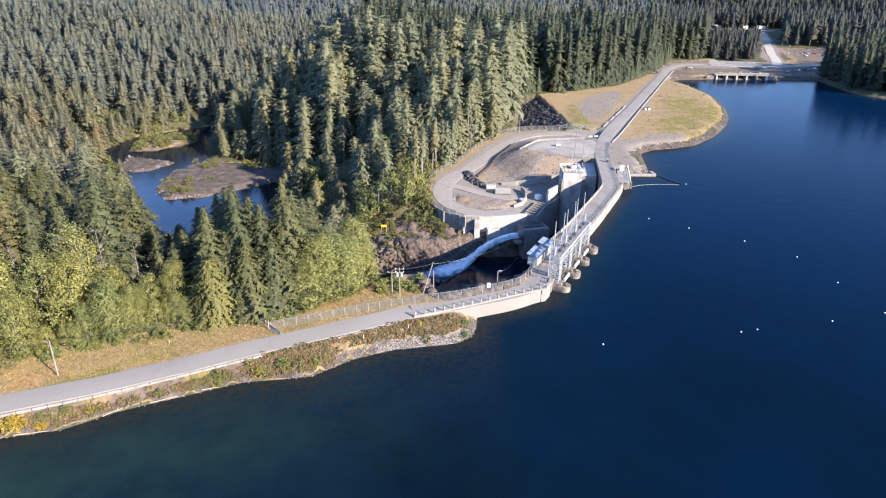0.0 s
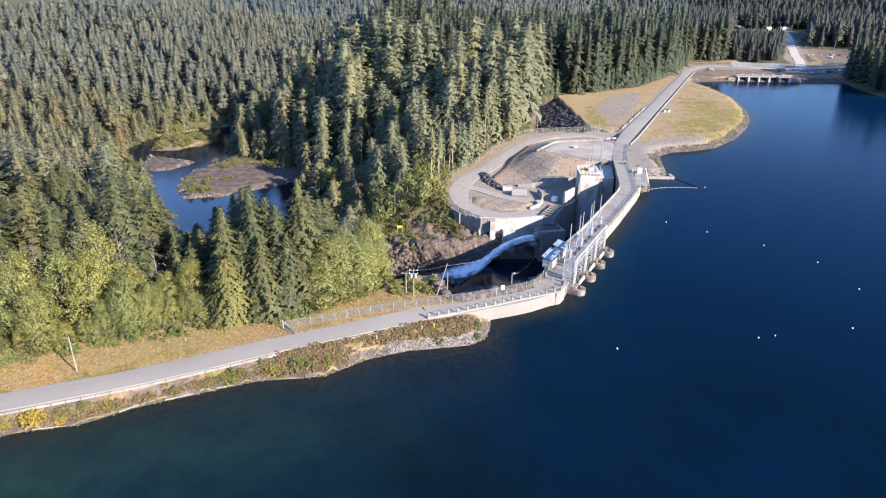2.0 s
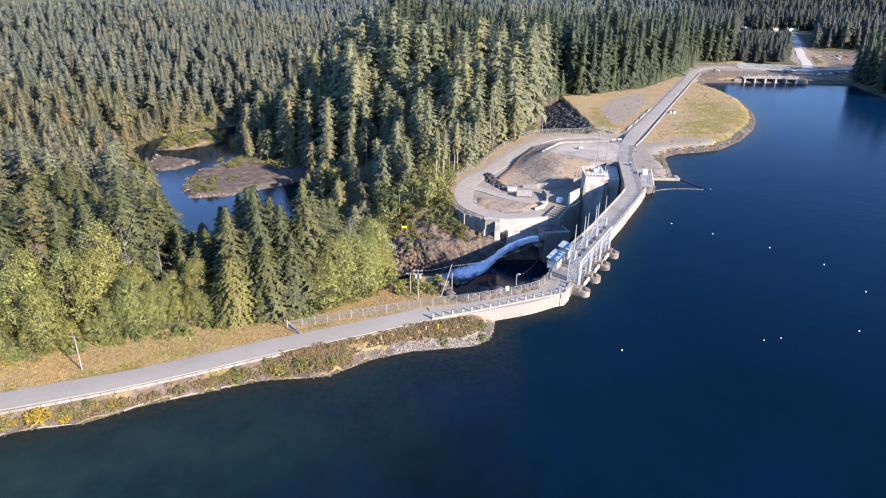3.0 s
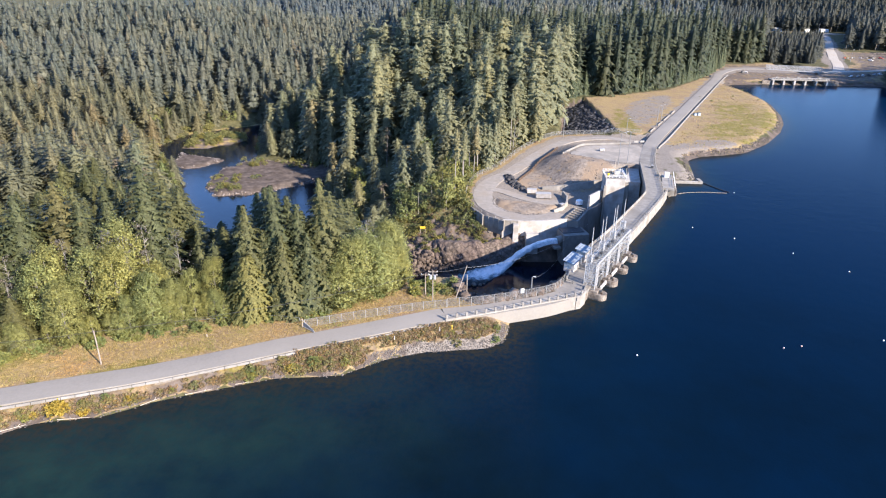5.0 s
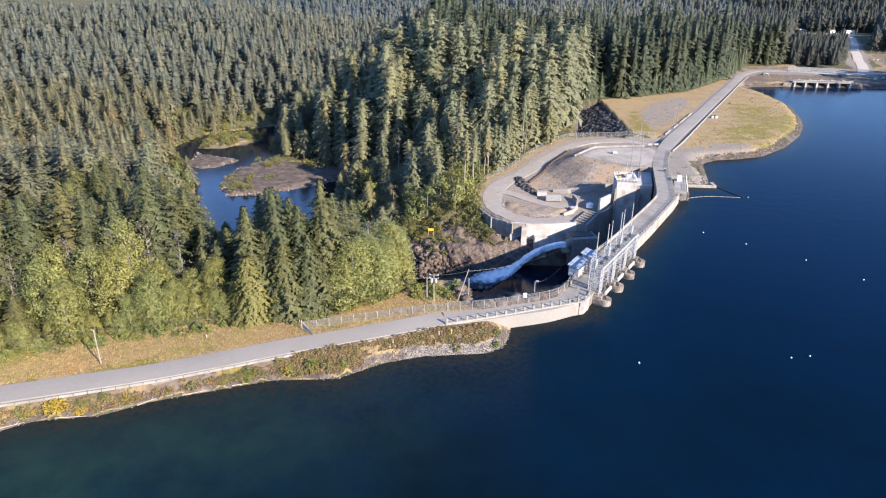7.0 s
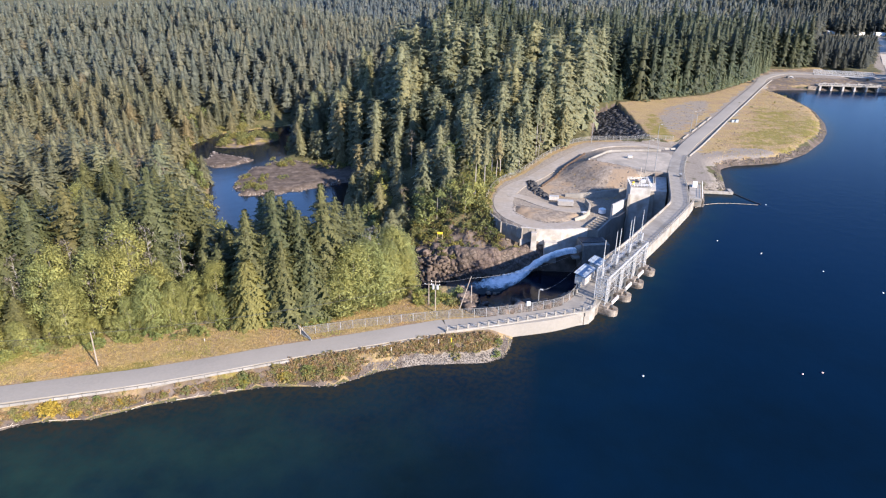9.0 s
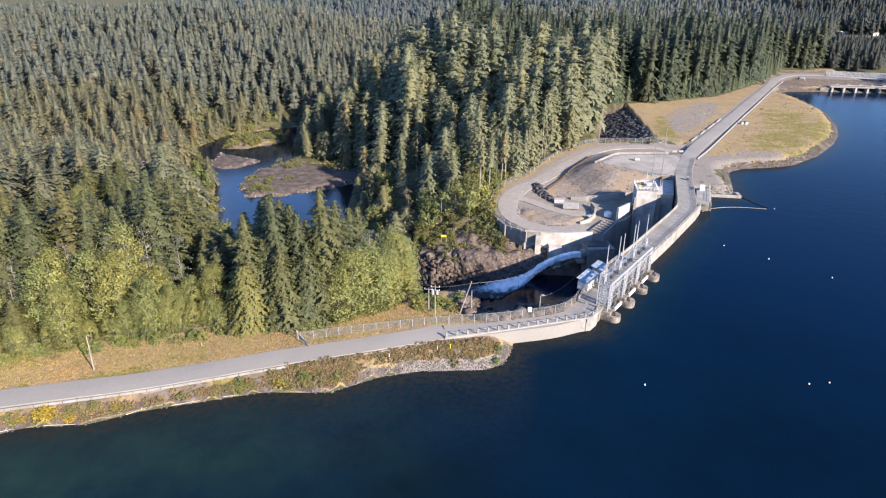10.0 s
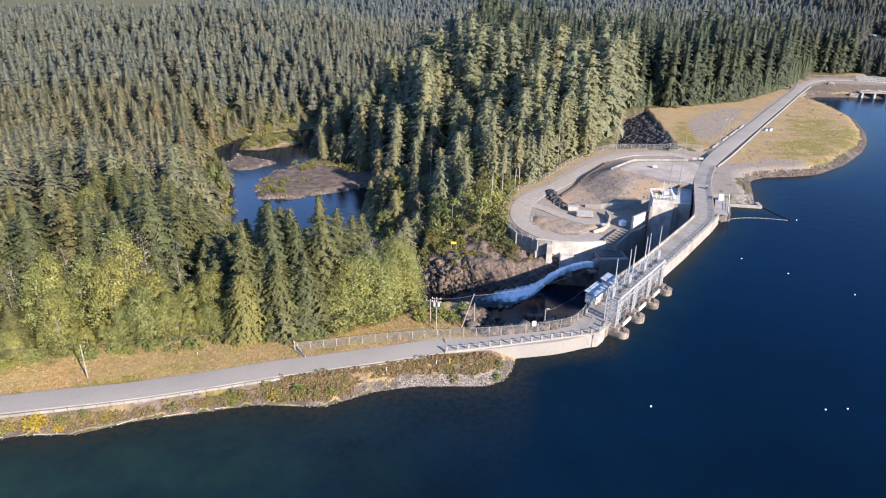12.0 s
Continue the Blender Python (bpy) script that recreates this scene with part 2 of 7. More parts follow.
    l.new(fine, bp.inputs["Height"])
    l.new(bp.outputs["Normal"], b.inputs["Normal"])
    return m


def water_material(name, deep, silt, shallow, bed, rough, ripple, gloss):
    """Clear water: the dark deep, the greener shallows and the brown stony bed at the very edge show through a mirror surface."""
    m = bpy.data.materials.new(name)
    m.use_nodes = True
    n, l = m.node_tree.nodes, m.node_tree.links
    b = n["Principled BSDF"]
    b.inputs["Roughness"].default_value = rough
    b.inputs["IOR"].default_value = 1.33
    b.inputs["Specular IOR Level"].default_value = gloss
    pos = n.new("ShaderNodeNewGeometry").outputs["Position"]

    def noise_of(scale, detail, rough_):
        t = n.new("ShaderNodeTexNoise")
        t.inputs["Scale"].default_value, t.inputs["Detail"].default_value, t.inputs["Roughness"].default_value = scale, detail, rough_
        l.new(pos, t.inputs["Vector"])
        return t.outputs["Fac"]

    def mixed(col, other, key, scale, span=0.22):
        at = n.new("ShaderNodeAttribute")
        at.attribute_name = key
        mr = n.new("ShaderNodeMapRange")
        mr.inputs["From Min"].default_value, mr.inputs["From Max"].default_value = 0.5 - span, 0.5 + span
        mr.inputs["To Min"].default_value, mr.inputs["To Max"].default_value = 0.4, 1.6
        l.new(noise_of(scale, 7.0, 0.62), mr.inputs["Value"])
        mul = n.new("ShaderNodeMath")
        mul.operation, mul.use_clamp = "MULTIPLY", True
        l.new(at.outputs["Fac"], mul.inputs[0])
        l.new(mr.outputs["Result"], mul.inputs[1])
        mx = n.new("ShaderNodeMix")
        mx.data_type = "RGBA"
        l.new(mul.outputs[0], mx.inputs["Factor"])
        if isinstance(col, tuple):
            mx.inputs["A"].default_value = (*col, 1)
        else:
            l.new(col, mx.inputs["A"])
        mx.inputs["B"].default_value = (*other, 1)
        return mx.outputs["Result"]

    # Near the embankment the lake's base colour holds less mirrored sky blue.
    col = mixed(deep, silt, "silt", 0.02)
    col = mixed(col, shallow, "shallow", 0.07)
    col = mixed(col, bed, "bed", 0.8, 0.1)
    l.new(col, b.inputs["Base Color"])
    add = n.new("ShaderNodeMath")
    add.operation = "MULTIPLY_ADD"
    l.new(noise_of(0.22, 3.0, 0.5), add.inputs[0])
    add.inputs[1].default_value = 2.0
    l.new(noise_of(1.7, 3.0, 0.55), add.inputs[2])
    bp = n.new("ShaderNodeBump")
    bp.inputs["Strength"].default_value, bp.inputs["Distance"].default_value = ripple, 0.1
    l.new(add.outputs[0], bp.inputs["Height"])
    l.new(bp.outputs["Normal"], b.inputs["Normal"])
    return m


GROUND = ground_material()
# The lake's mirrored sky blue is put into its deep colour; gloss stays weak.
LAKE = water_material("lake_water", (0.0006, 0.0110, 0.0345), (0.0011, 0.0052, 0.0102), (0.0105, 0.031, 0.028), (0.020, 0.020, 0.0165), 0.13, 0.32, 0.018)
RIVER = water_material("river_water", (0.0015, 0.006, 0.016), (0.0015, 0.006, 0.016), (0.03, 0.035, 0.03), (0.03, 0.024, 0.018), 0.08, 0.3, 0.36)


# ==== mesh helpers ====
def thing(name, label, category, group="", at=(0, 0, 0)):
    ob = new(name)
    ob.empty_display_size = 0.5
    ob.location = at
    return tagged(ob, label, category, group)


def part(name, bm, mat, parent, label=""):
    me = bpy.data.meshes.new(name)
    bm.to_mesh(me)
    bm.free()
    me.materials.append(mat)
    ob = new(name, me)
    ob.parent = parent
    return tagged(ob, label) if label else ob


def solid(name, bm, mat, label, category, group="", kind=""):
    me = bpy.data.meshes.new(name)
    bm.to_mesh(me)
    bm.free()
    me.materials.append(mat)
    return tagged(new(name, me), label, category, group, kind)


def mesh_from(name, verts, faces, mats, index=None, attrs=None, smooth=False):
    """A mesh of triangles or quads from arrays."""
    verts, faces = np.asarray(verts, np.float32), np.asarray(faces, np.int32)
    k = faces.shape[1]
    me = bpy.data.meshes.new(name)
    me.vertices.add(len(verts))
    me.vertices.foreach_set("co", verts.ravel())
    me.loops.add(faces.size)
    me.loops.foreach_set("vertex_index", faces.ravel())
    me.polygons.add(len(faces))
    me.polygons.foreach_set("loop_start", np.arange(0, faces.size, k, dtype=np.int32))
    if index is not None:
        me.polygons.foreach_set("material_index", np.asarray(index, np.int32))
    for m in mats:
        me.materials.append(m)
    for key, values in (attrs or {}).items():
        values = np.asarray(values, np.float32)
        a = me.attributes.new(key, "FLOAT" if values.ndim == 1 else "FLOAT_VECTOR", "POINT")
        a.data.foreach_set("value" if values.ndim == 1 else "vector", values.ravel())
    me.update(calc_edges=True)
    if smooth:
        me.polygons.foreach_set("use_smooth", np.ones(len(faces), bool))
    return me


def add_box(bm, c, size, rz=0.0, bevel=0.0):
    m = Matrix.Translation(c) @ Matrix.Rotation(rz, 4, "Z") @ Matrix.Diagonal((*size, 1))
    r = bmesh.ops.create_cube(bm, size=1.0, matrix=m)
    if bevel:
        es = list({e for v in r["verts"] for e in v.link_edges})
        bmesh.ops.bevel(bm, geom=es, offset=bevel, segments=1, affect="EDGES")


def box(c, size, rz=0.0, bevel=0.0):
    bm = bmesh.new()
    add_box(bm, c, size, rz, bevel)
    return bm


def add_beam(bm, p, q, w, h=None):
    p, q = Vector(p), Vector(q)
    d = q - p
    turn = d.to_track_quat("Z", "Y").to_matrix().to_4x4()
    bmesh.ops.create_cube(bm, size=1.0, matrix=Matrix.Translation((p + q) / 2) @ turn @ Matrix.Diagonal((w, h or w, d.length, 1)))


def beam(p, q, w, h=None):
    bm = bmesh.new()
    add_beam(bm, p, q, w, h)
    return bm


def add_rod(bm, p, q, r1, r2=None, seg=8):
    p, q = Vector(p), Vector(q)
    d = q - p
    turn = d.to_track_quat("Z", "Y").to_matrix().to_4x4()
    bmesh.ops.create_cone(bm, cap_ends=True, segments=seg, radius1=r1, radius2=r1 if r2 is None else r2, depth=d.length, matrix=Matrix.Translation((p + q) / 2) @ turn)


def rod(p, q, r1, r2=None, seg=8):
    bm = bmesh.new()
    add_rod(bm, p, q, r1, r2, seg)
    return bm


def smooth_line(pts, step=2.0):
    """A smooth run of points through the corners of a plan line (x, y or x, y, z)."""
    p = [Vector(q if len(q) == 3 else (*q, 0)) for q in pts]
    p = [2 * p[0] - p[1]] + p + [2 * p[-1] - p[-2]]
    out = []
    for i in range(1, len(p) - 2):
        k = max(1, int((p[i + 1] - p[i]).length / step))
        for j in range(k):
            t = j / k
            a, b, c, d = p[i - 1], p[i], p[i + 1], p[i + 2]
            out.append(0.5 * ((2 * b) + (c - a) * t + (2 * a - 5 * b + 4 * c - d) * t * t + (3 * b - a - 3 * c + d) * t**3))
    return out + [p[-2]]


def normals(line):
    out = []
    for i in range(len(line)):
        d = line[min(i + 1, len(line) - 1)] - line[max(i - 1, 0)]
        out.append(Vector((-d.y, d.x, 0)).normalized())
    return out


def sweep(line, profile, closed=True):
    """A profile of (across to the left, up) pairs carried along a line."""
    bm = bmesh.new()
    rows = [[bm.verts.new(p + n * a + Vector((0, 0, u))) for a, u in profile] for p, n in zip(line, normals(line))]
    k = len(profile)
    for r, s in zip(rows, rows[1:]):
        for i in range(k if closed else k - 1):
            bm.faces.new((r[i], r[(i + 1) % k], s[(i + 1) % k], s[i]))
    if closed:
        bm.faces.new(rows[0][::-1])
        bm.faces.new(rows[-1])
    bmesh.ops.recalc_face_normals(bm, faces=bm.faces)
    return bm


def inside(poly, x, y):
    hit = np.zeros(np.shape(x), bool)
    for (x1, y1), (x2, y2) in zip(poly, poly[1:] + poly[:1]):
        if y1 != y2:
            hit ^= ((y1 > y) != (y2 > y)) & (x < (x2 - x1) * (y - y1) / (y2 - y1) + x1)
    return hit


def away(line, x, y, closed=False):
    """The distance to a plan line."""
    best = np.full(np.shape(x), 1e9)
    for (x1, y1), (x2, y2) in zip(line, line[1:] + (line[:1] if closed else [])):
        dx, dy = x2 - x1, y2 - y1
        t = np.clip(((x - x1) * dx + (y - y1) * dy) / (dx * dx + dy * dy + 1e-9), 0, 1)
        best = np.minimum(best, np.hypot(x - x1 - t * dx, y - y1 - t * dy))
    return best


def signed(poly, x, y):
    d = away(poly, x, y, True)
    return np.where(inside(poly, x, y), -d, d)


def wave(x, y, s, seed=0):
    """Cheap smooth noise of wavelength about s, within -1 and 1."""
    x, y = x / s + seed * 7.1, y / s - seed * 3.7
    return (np.sin(x * 5.1 + 2 * np.sin(y * 3.3)) + np.sin(y * 4.7 + 1.7 * np.sin(x * 3.9)) + np.sin((x + y) * 6.3 + np.sin(x * 7.7 - y * 2.1))) / 3


# ==== plan ====
ROAD = [(-420, -46), (-200, 48), (-93.2, 95.6), (-69.2, 106.0), (-53.9, 113.9), (-43.1, 120.0), (-26.5, 128.4), (-7.5, 138.3), (2, 141.2), (8.3, 144.0), (17.1, 147.8), (24.0, 152.2), (27.6, 158.0), (30.0, 166.0), (35.5, 180.0), (45.0, 197.0), (53.5, 214.0), (66.0, 239.5), (69.0, 249.0), (71.6, 266.0), (76.0, 294.3), (83.6, 324.0)]
CAUSEWAY = [(83.6, 324.0), (92.0, 346.5), (106.0, 378.5), (127.0, 425.0), (153.0, 485.0), (196.0, 582.0), (215.0, 628.0), (240.0, 664.0), (274.0, 672.0), (320.0, 659.0), (346.0, 680.0), (428.0, 880.0), (500.0, 1190.0), (570.0, 1205.0)]
LAKE_EDGE = [(-420, -62), (-88.8, 89.1), (-84.5, 92.7), (-72.4, 95.9), (-64.7, 101.5), (-49.5, 108.7), (-43.1, 111.8), (-28.6, 114.4), (-19.9, 121.7), (-11.2, 125.7), (3.3, 128.9), (7.2, 131.9), (8.3, 136), (9.2, 142.5), (28.5, 151.6), (30.5, 157), (48.8, 197), (70.8, 241), (75.4, 253.3), (81.0, 272.0), (93.0, 272.0), (97.0, 297.0), (100.1, 313.0), (108.7, 320.7), (120.9, 324.7), (134.1, 331.2), (153.5, 353.4), (172.6, 383.7), (184.9, 409.1), (194.5, 437.0), (204.2, 479.5), (205.3, 515.6), (202.1, 550.7), (200.0, 565.3), (209.3, 579.5), (246.0, 588.0), (295.0, 588.0), (343.0, 588.0), (337.0, 560.0), (331.0, 532.0), (330.0, 515.0), (345.0, 493.0), (520, 440), (900, 300), (1500, 200), (1500, -1500), (-900, -1500), (-900, -260)]
RIVER_EDGE = [(56, 262), (44, 262), (38, 238), (30, 231), (15, 230.5), (8, 227.5), (0, 225), (-14, 226), (-27, 226), (-45, 236), (-70, 270), (-88, 300), (-98, 340), (-98, 385), (-120, 398), (-160, 404), (-172, 440), (-178, 475), (-160, 510), (-120, 545), (-130, 555), (-185, 520), (-215, 490), (-235, 470), (-238, 440), (-236, 408), (-214, 392), (-184, 356), (-170, 326), (-138, 276), (-112, 258), (-80, 238), (-50, 212), (-22, 205), (0, 207), (20, 205), (34, 205), (54, 236)]
BAR = [(-166, 342), (-153, 327), (-134, 331), (-112, 352), (-92, 372), (-90, 396), (-120, 400), (-160, 404), (-172, 376)]
ISLET = [(-209, 388), (-197, 379), (-186, 380), (-178, 400), (-192, 408), (-215, 414)]
VEG_ISLE = [(-222, 428), (-206, 430), (-184, 456), (-192, 472), (-214, 470), (-226, 452)]
PLATFORM = [(90, 357), (63, 356), (38, 350), (22, 331), (7, 302), (-3, 288), (-6.5, 272), (-5, 254), (1.5, 242), (9, 237), (24, 237.5), (33.5, 240.5), (37.5, 238.5), (43.5, 253), (47, 257), (52, 266), (54, 276), (56, 284), (66, 288), (71.5, 287), (78, 294), (86, 325)]
SLOPE = [(15, 287.5), (22.5, 300.5), (29.8, 314.5), (36.5, 327), (39, 316), (42, 303), (56, 296), (60, 282), (46, 276), (36, 276), (22, 276), (14, 280)]
FIELD = [(68, 470), (72, 366), (84, 353), (103, 372), (187, 566), (200, 615), (180, 580), (140, 520), (100, 490)]
RIPRAP = [(68, 470), (74, 366), (40, 358), (46, 400), (52, 455)]
SITE = [(285, 592), (345, 592), (352, 612), (376, 648), (402, 676), (452, 740), (505, 840), (522, 884), (446, 882), (425, 830), (392, 742), (372, 712), (335, 712), (285, 722), (270, 700), (240, 690), (215, 650), (225, 600)]
MEADOW = [(168, 470), (182, 458), (190, 430), (178, 400), (163, 362), (146, 340), (139, 343), (138, 353), (119, 351), (143, 400), (150, 425)]
STRIP = [(86, 436), (90, 420), (92, 400), (86, 357), (77, 352), (76, 395)]
LANDING = [(91, 328), (110, 345), (128, 349), (137, 341), (133, 330), (108, 316), (93, 305), (86, 312)]
SPILL_RUN = [(296, 662), (301, 640), (311, 640), (316, 655), (324, 720), (300, 720)]
POINTED = [(86, 322), (100, 313), (134, 331), (184, 409), (205, 500), (200, 565), (215, 600), (205, 605), (150, 480), (110, 385)]
CHANNEL = [(33.5, 236), (38.2, 236.5), (44.5, 252), (48, 256.5), (53, 266), (57, 274), (60, 268), (69, 262), (66, 246), (52, 216), (44, 210), (34, 214)]
SCRUB_TONES = [(0.0, (0.9, 1.05, 0.6)), (0.25, (1.05, 1.05, 0.8)), (0.55, (1.15, 1.0, 0.9)), (0.85, (1.25, 1.0, 0.9)), (1.0, (1.5, 1.2, 0.6))]
TURNOUT = [(87, 425), (102, 462), (122, 490), (137, 494), (128, 455), (112, 418), (98, 385), (91, 372), (86, 392)]
CAUSE_END = [(188, 566), (205, 640), (240, 706), (285, 722), (335, 716), (345, 640), (340, 592), (240, 590)]
TRACK = [(320, 659), (338, 664), (352, 690), (372, 735), (425, 862), (500, 1030), (534, 1110), (560, 1190), (604, 1208)]
GORGE = [(-2, 146.5), (8, 149), (18, 153.5), (23, 160), (25, 168), (30, 182), (40, 202), (36, 216), (0, 214), (-16, 208), (-10, 172)]
CLEAR = [(-88, 172), (-72, 172), (-108, 268), (-128, 290), (-176, 330), (-160, 284)]
DAM = [(26, 150), (33, 155), (52, 197), (73, 242), (76, 255), (73, 270), (72, 284), (70, 288), (60, 288), (57, 276), (50, 257), (40, 225), (24, 190), (22, 165)]


def river_level(x):
    return np.interp(x, [-90, -40, -15, 0, 12, 60], [-33.2, -31.0, -28.0, -25.0, -23.0, -22.0])


def platform_level(x, y):
    """The filled ground of the yard: level with the road, then down and round in a loop."""
    along = np.interp(y, [236, 250, 268, 290, 310, 332, 350, 362], [-8.0, -7.8, -7.2, -5.2, -3.2, -0.6, 1.6, 2.6])
    lot = signed([(40, 304), (50, 322), (73, 327), (90, 330), (90, 290), (70, 288), (46, 295)], x, y)
    t = np.clip(lot / 20, 0, 1)
    t = t * t * (3 - 2 * t)
    return np.where(y > 280, 3.42 * (1 - t) + along * t, np.minimum(along, 3.42 * (1 - t) + along * t))


def land(x, y):
    """The height of the ground."""
    lake = signed(LAKE_EDGE, x, y)
    river = signed(RIVER_EDGE, x, y)
    r = np.hypot(x, y)
    bank = np.where(lake < 0, np.maximum(-14, lake * 0.42), np.minimum(3.25, lake * 0.62))
    cliff = (x > -40) & (x < 60) & (y > 222) & (y < 300)
    k = np.clip(river / 4.5, 0, 1)
    steep = np.where(cliff, 0.5, np.where(y < 232, 0.66, 0.42))
    valley = river_level(x) - 1.2 + np.where(river < 0, np.maximum(-3, river * 0.3), river * steep) + np.where(cliff, 5.0, 0) * k * k * (3 - 2 * k)
    crag = np.clip(river / 3, 0, 1) * ((x > -48) & (x < 60) & (y > 140) & (y < 262))
    valley = valley + crag * (1.6 * wave(x, y, 13, 9) + 0.9 * wave(x, y, 5.5, 4)) + np.where(river > 0, 1.2 * wave(x, y, 26, 3) * np.clip(river / 8, 0, 1), 0)
    valley = np.where((x > 70) & (y > 256), 99, valley)
    low = np.where(x < -100, 3.2 - 31 * np.clip((-100 - x) / 90, 0, 1) * np.clip((y - 215) / 110, 0, 1), 3.2)
    side = np.clip((x + 60) / 160, 0, 1)
    far = np.clip((x - 160) / 160, 0, 1)
    turn = np.arctan2(x, np.maximum(y, 1.0))
    crest = np.interp(turn, [-0.75, -0.55, -0.41, -0.34, -0.285, -0.2, -0.05], [55.0, 57.0, 59.0, 51.0, 38.0, 30.0, 8.0])
    ridge = crest * np.interp(r, [400, 860, 1000, 1350], [0.0, 1.0, 0.92, 0.0]) + np.interp(r, [1350, 3000, 4200], [0, 95, 160])
    rise = ridge * (1 - side) + side * ((1 - far) * np.interp(r, [720, 1100, 1400, 3000, 4200], [0, 12, 12, 80, 160]) + far * np.clip((r - 1420) / 800, 0, 0.7) * 110)
    low = low + rise + np.where(x < -150, 4.5, 2.0) * wave(x, y, 190, 1) * np.clip((r - 250) / 200, 0, 1) * (1 - side * (y < 760))
    h = np.where(lake < 0, bank, np.minimum(bank + np.clip((lake - 40) / 100, 0, 1) * (low - 3.2), np.minimum(low, valley)))
    for poly, top in ((BAR, 1.6), (ISLET, 1.2), (VEG_ISLE, 2.0)):
        d = signed(poly, x, y) + 2.5 * wave(x, y, 17, 5)
        h = np.where(d < 6, np.maximum(h, -33.2 + np.minimum(top, -d * 0.35) + 0.35 * wave(x, y, 9, 2)), h)
    p = signed(PLATFORM, x, y)
    h = np.where(p < 0, platform_level(x, y), np.where((p < 14) & (y > 285), np.maximum(h, platform_level(x, y) - p * 0.9), h))
    outer = np.minimum(h, platform_level(x, y) - 0.25 - 0.06 * p)
    k = np.clip((p - 12) / 22, 0, 1)
    h = np.where((p > 0) & (p < 34) & (x < 70), outer * (1 - k) + h * k, h)
    d = signed(RIPRAP, x, y)
    h = np.where(d < 0, np.minimum(h, 2.5 - np.clip((76 - x) * 0.28, 0, 9)), h)
    d = signed(DAM, x, y)
    h = np.where((d < 0) & (lake > -1), np.minimum(h, -9), h)
    d = signed(GORGE, x, y)
    h = np.where(d < 0, np.minimum(h, np.maximum(-25, 2.0 + 2.4 * d + 1.2 * wave(x, y, 12, 6))), h)
    h = np.where(inside(CHANNEL, x, y), np.minimum(h, -24), h)
    h = np.where(inside(SPILL_RUN, x, y), np.minimum(h, -4), h)
    return h


def spaced(edges, steps):
    out = []
    for a, b, s in zip(edges, edges[1:], steps):
        out.append(np.linspace(a, b, max(2, int(abs(b - a) / s)) , endpoint=False))
    return np.concatenate(out + [[edges[-1]]])


def ground():
    xs = spaced([-3800, -900, -420, -250, -60, 90, 330, 620, 4200], [160, 30, 8, 2.6, 1.5, 4.5, 12, 160])
    ys = spaced([-1800, -100, 60, 90, 300, 420, 640, 1300, 4700], [150, 20, 6, 1.7, 3.0, 6, 26, 150])
    x, y = np.meshgrid(xs, ys)
    z = land(x, y)
    lake, river = signed(LAKE_EDGE, x, y), signed(RIVER_EDGE, x, y)
    road, cause = away(ROAD, x, y), away(CAUSEWAY, x, y)
    field, point, site = signed(FIELD, x, y), signed(POINTED, x, y), signed(SITE, x, y)
    strip = (road < 25) & (y < 175) & (lake > 0)
    soft = lambda d, w: np.clip(0.5 - d / w, 0, 1)
    grass = np.maximum.reduce([np.where(strip, np.clip((25 - road) / 6, 0, 1), 0), soft(field, 6), soft(point, 6), 0.85 * soft(signed(PLATFORM, x, y) - 4, 5) * (x < 60), 0.85 * soft(np.minimum(site, signed(CAUSE_END, x, y)), 10), soft(signed(VEG_ISLE, x, y), 6), 0.6 * soft(river - 8, 12) * (x < -170)])
    gravel = np.maximum.reduce([np.where(lake > -4, np.clip(0.7 - (lake - 0.3) / np.where(y > 300, 5.0, 2.0) + np.where(y > 300, 0.4, 0.0), 0, np.where(x < -20, 0.16, np.where(y > 300, 0.38, 0.4))), 0), 0.58 * soft(signed(TURNOUT, x, y) - 2, 10), 0.6 * soft(signed(LANDING, x, y), 8), 0.40 * soft(site, 8), 0.9 * soft(away(TRACK, x, y) - 9, 8), soft(signed(PLATFORM, x, y), 3) * np.where(inside(SLOPE, x, y), 0.34, 0.75),
                                soft(np.hypot((x - 100) / 1.4, y - 318) - 13, 8), 0.62 * soft(np.hypot((x - 84) / 0.7, y - 292) - 24, 12) * (x > 70), 0.78 * soft(np.hypot(x + 3, y - 128) - 13, 8) * (lake < 2.6), np.where(road < 2.4, 1, 0), np.where((cause < 6.5) & (y < 800), 1, 0)])
    rock = np.maximum.reduce([0.62 * ((y > 300) & (x > 92) & (lake < 4.2 + 0.8 * wave(x, y, 15, 4)) & (lake > -6)), np.where(strip & (lake < 9) & (x < 9), np.where(lake < 1.2, 0.8, np.where(x > -22, 0.50, 0.52)), 0),soft(signed(GORGE, x, y) - 1, 4), 0.95 * soft(np.hypot((x + 12) / 1.9, y - 236) - 14, 10),np.clip(1.1 - river / 16, 0, 1) * (x > -40), np.clip(1.0 - river / 5, 0, 1), soft(signed(BAR, x, y), 4), soft(signed(ISLET, x, y), 4), (signed(DAM, x, y) < 4) * 1.0, soft(signed(RIPRAP, x, y), 5), 0.56 * soft(np.minimum(site, signed(CAUSE_END, x, y)), 10)])
    gravel = np.where((y > 290) & (x > 92) & (lake < 4.4), np.minimum(gravel, 0.3), gravel)
    lush = np.maximum.reduce([soft(signed(MEADOW, x, y) - 4, 14), soft(signed(STRIP, x, y), 6), 0.35 * ((x < -60) & (y < 175)), 0.25 * (strip & (lake < 9) & (x < 9)), 0.7 * soft(signed(VEG_ISLE, x, y), 10), 0.8 * (x < -150)])
    rock = rock * (1 - 0.5 * soft(signed(VEG_ISLE, x, y) - 2, 4))
    ny, nx = x.shape
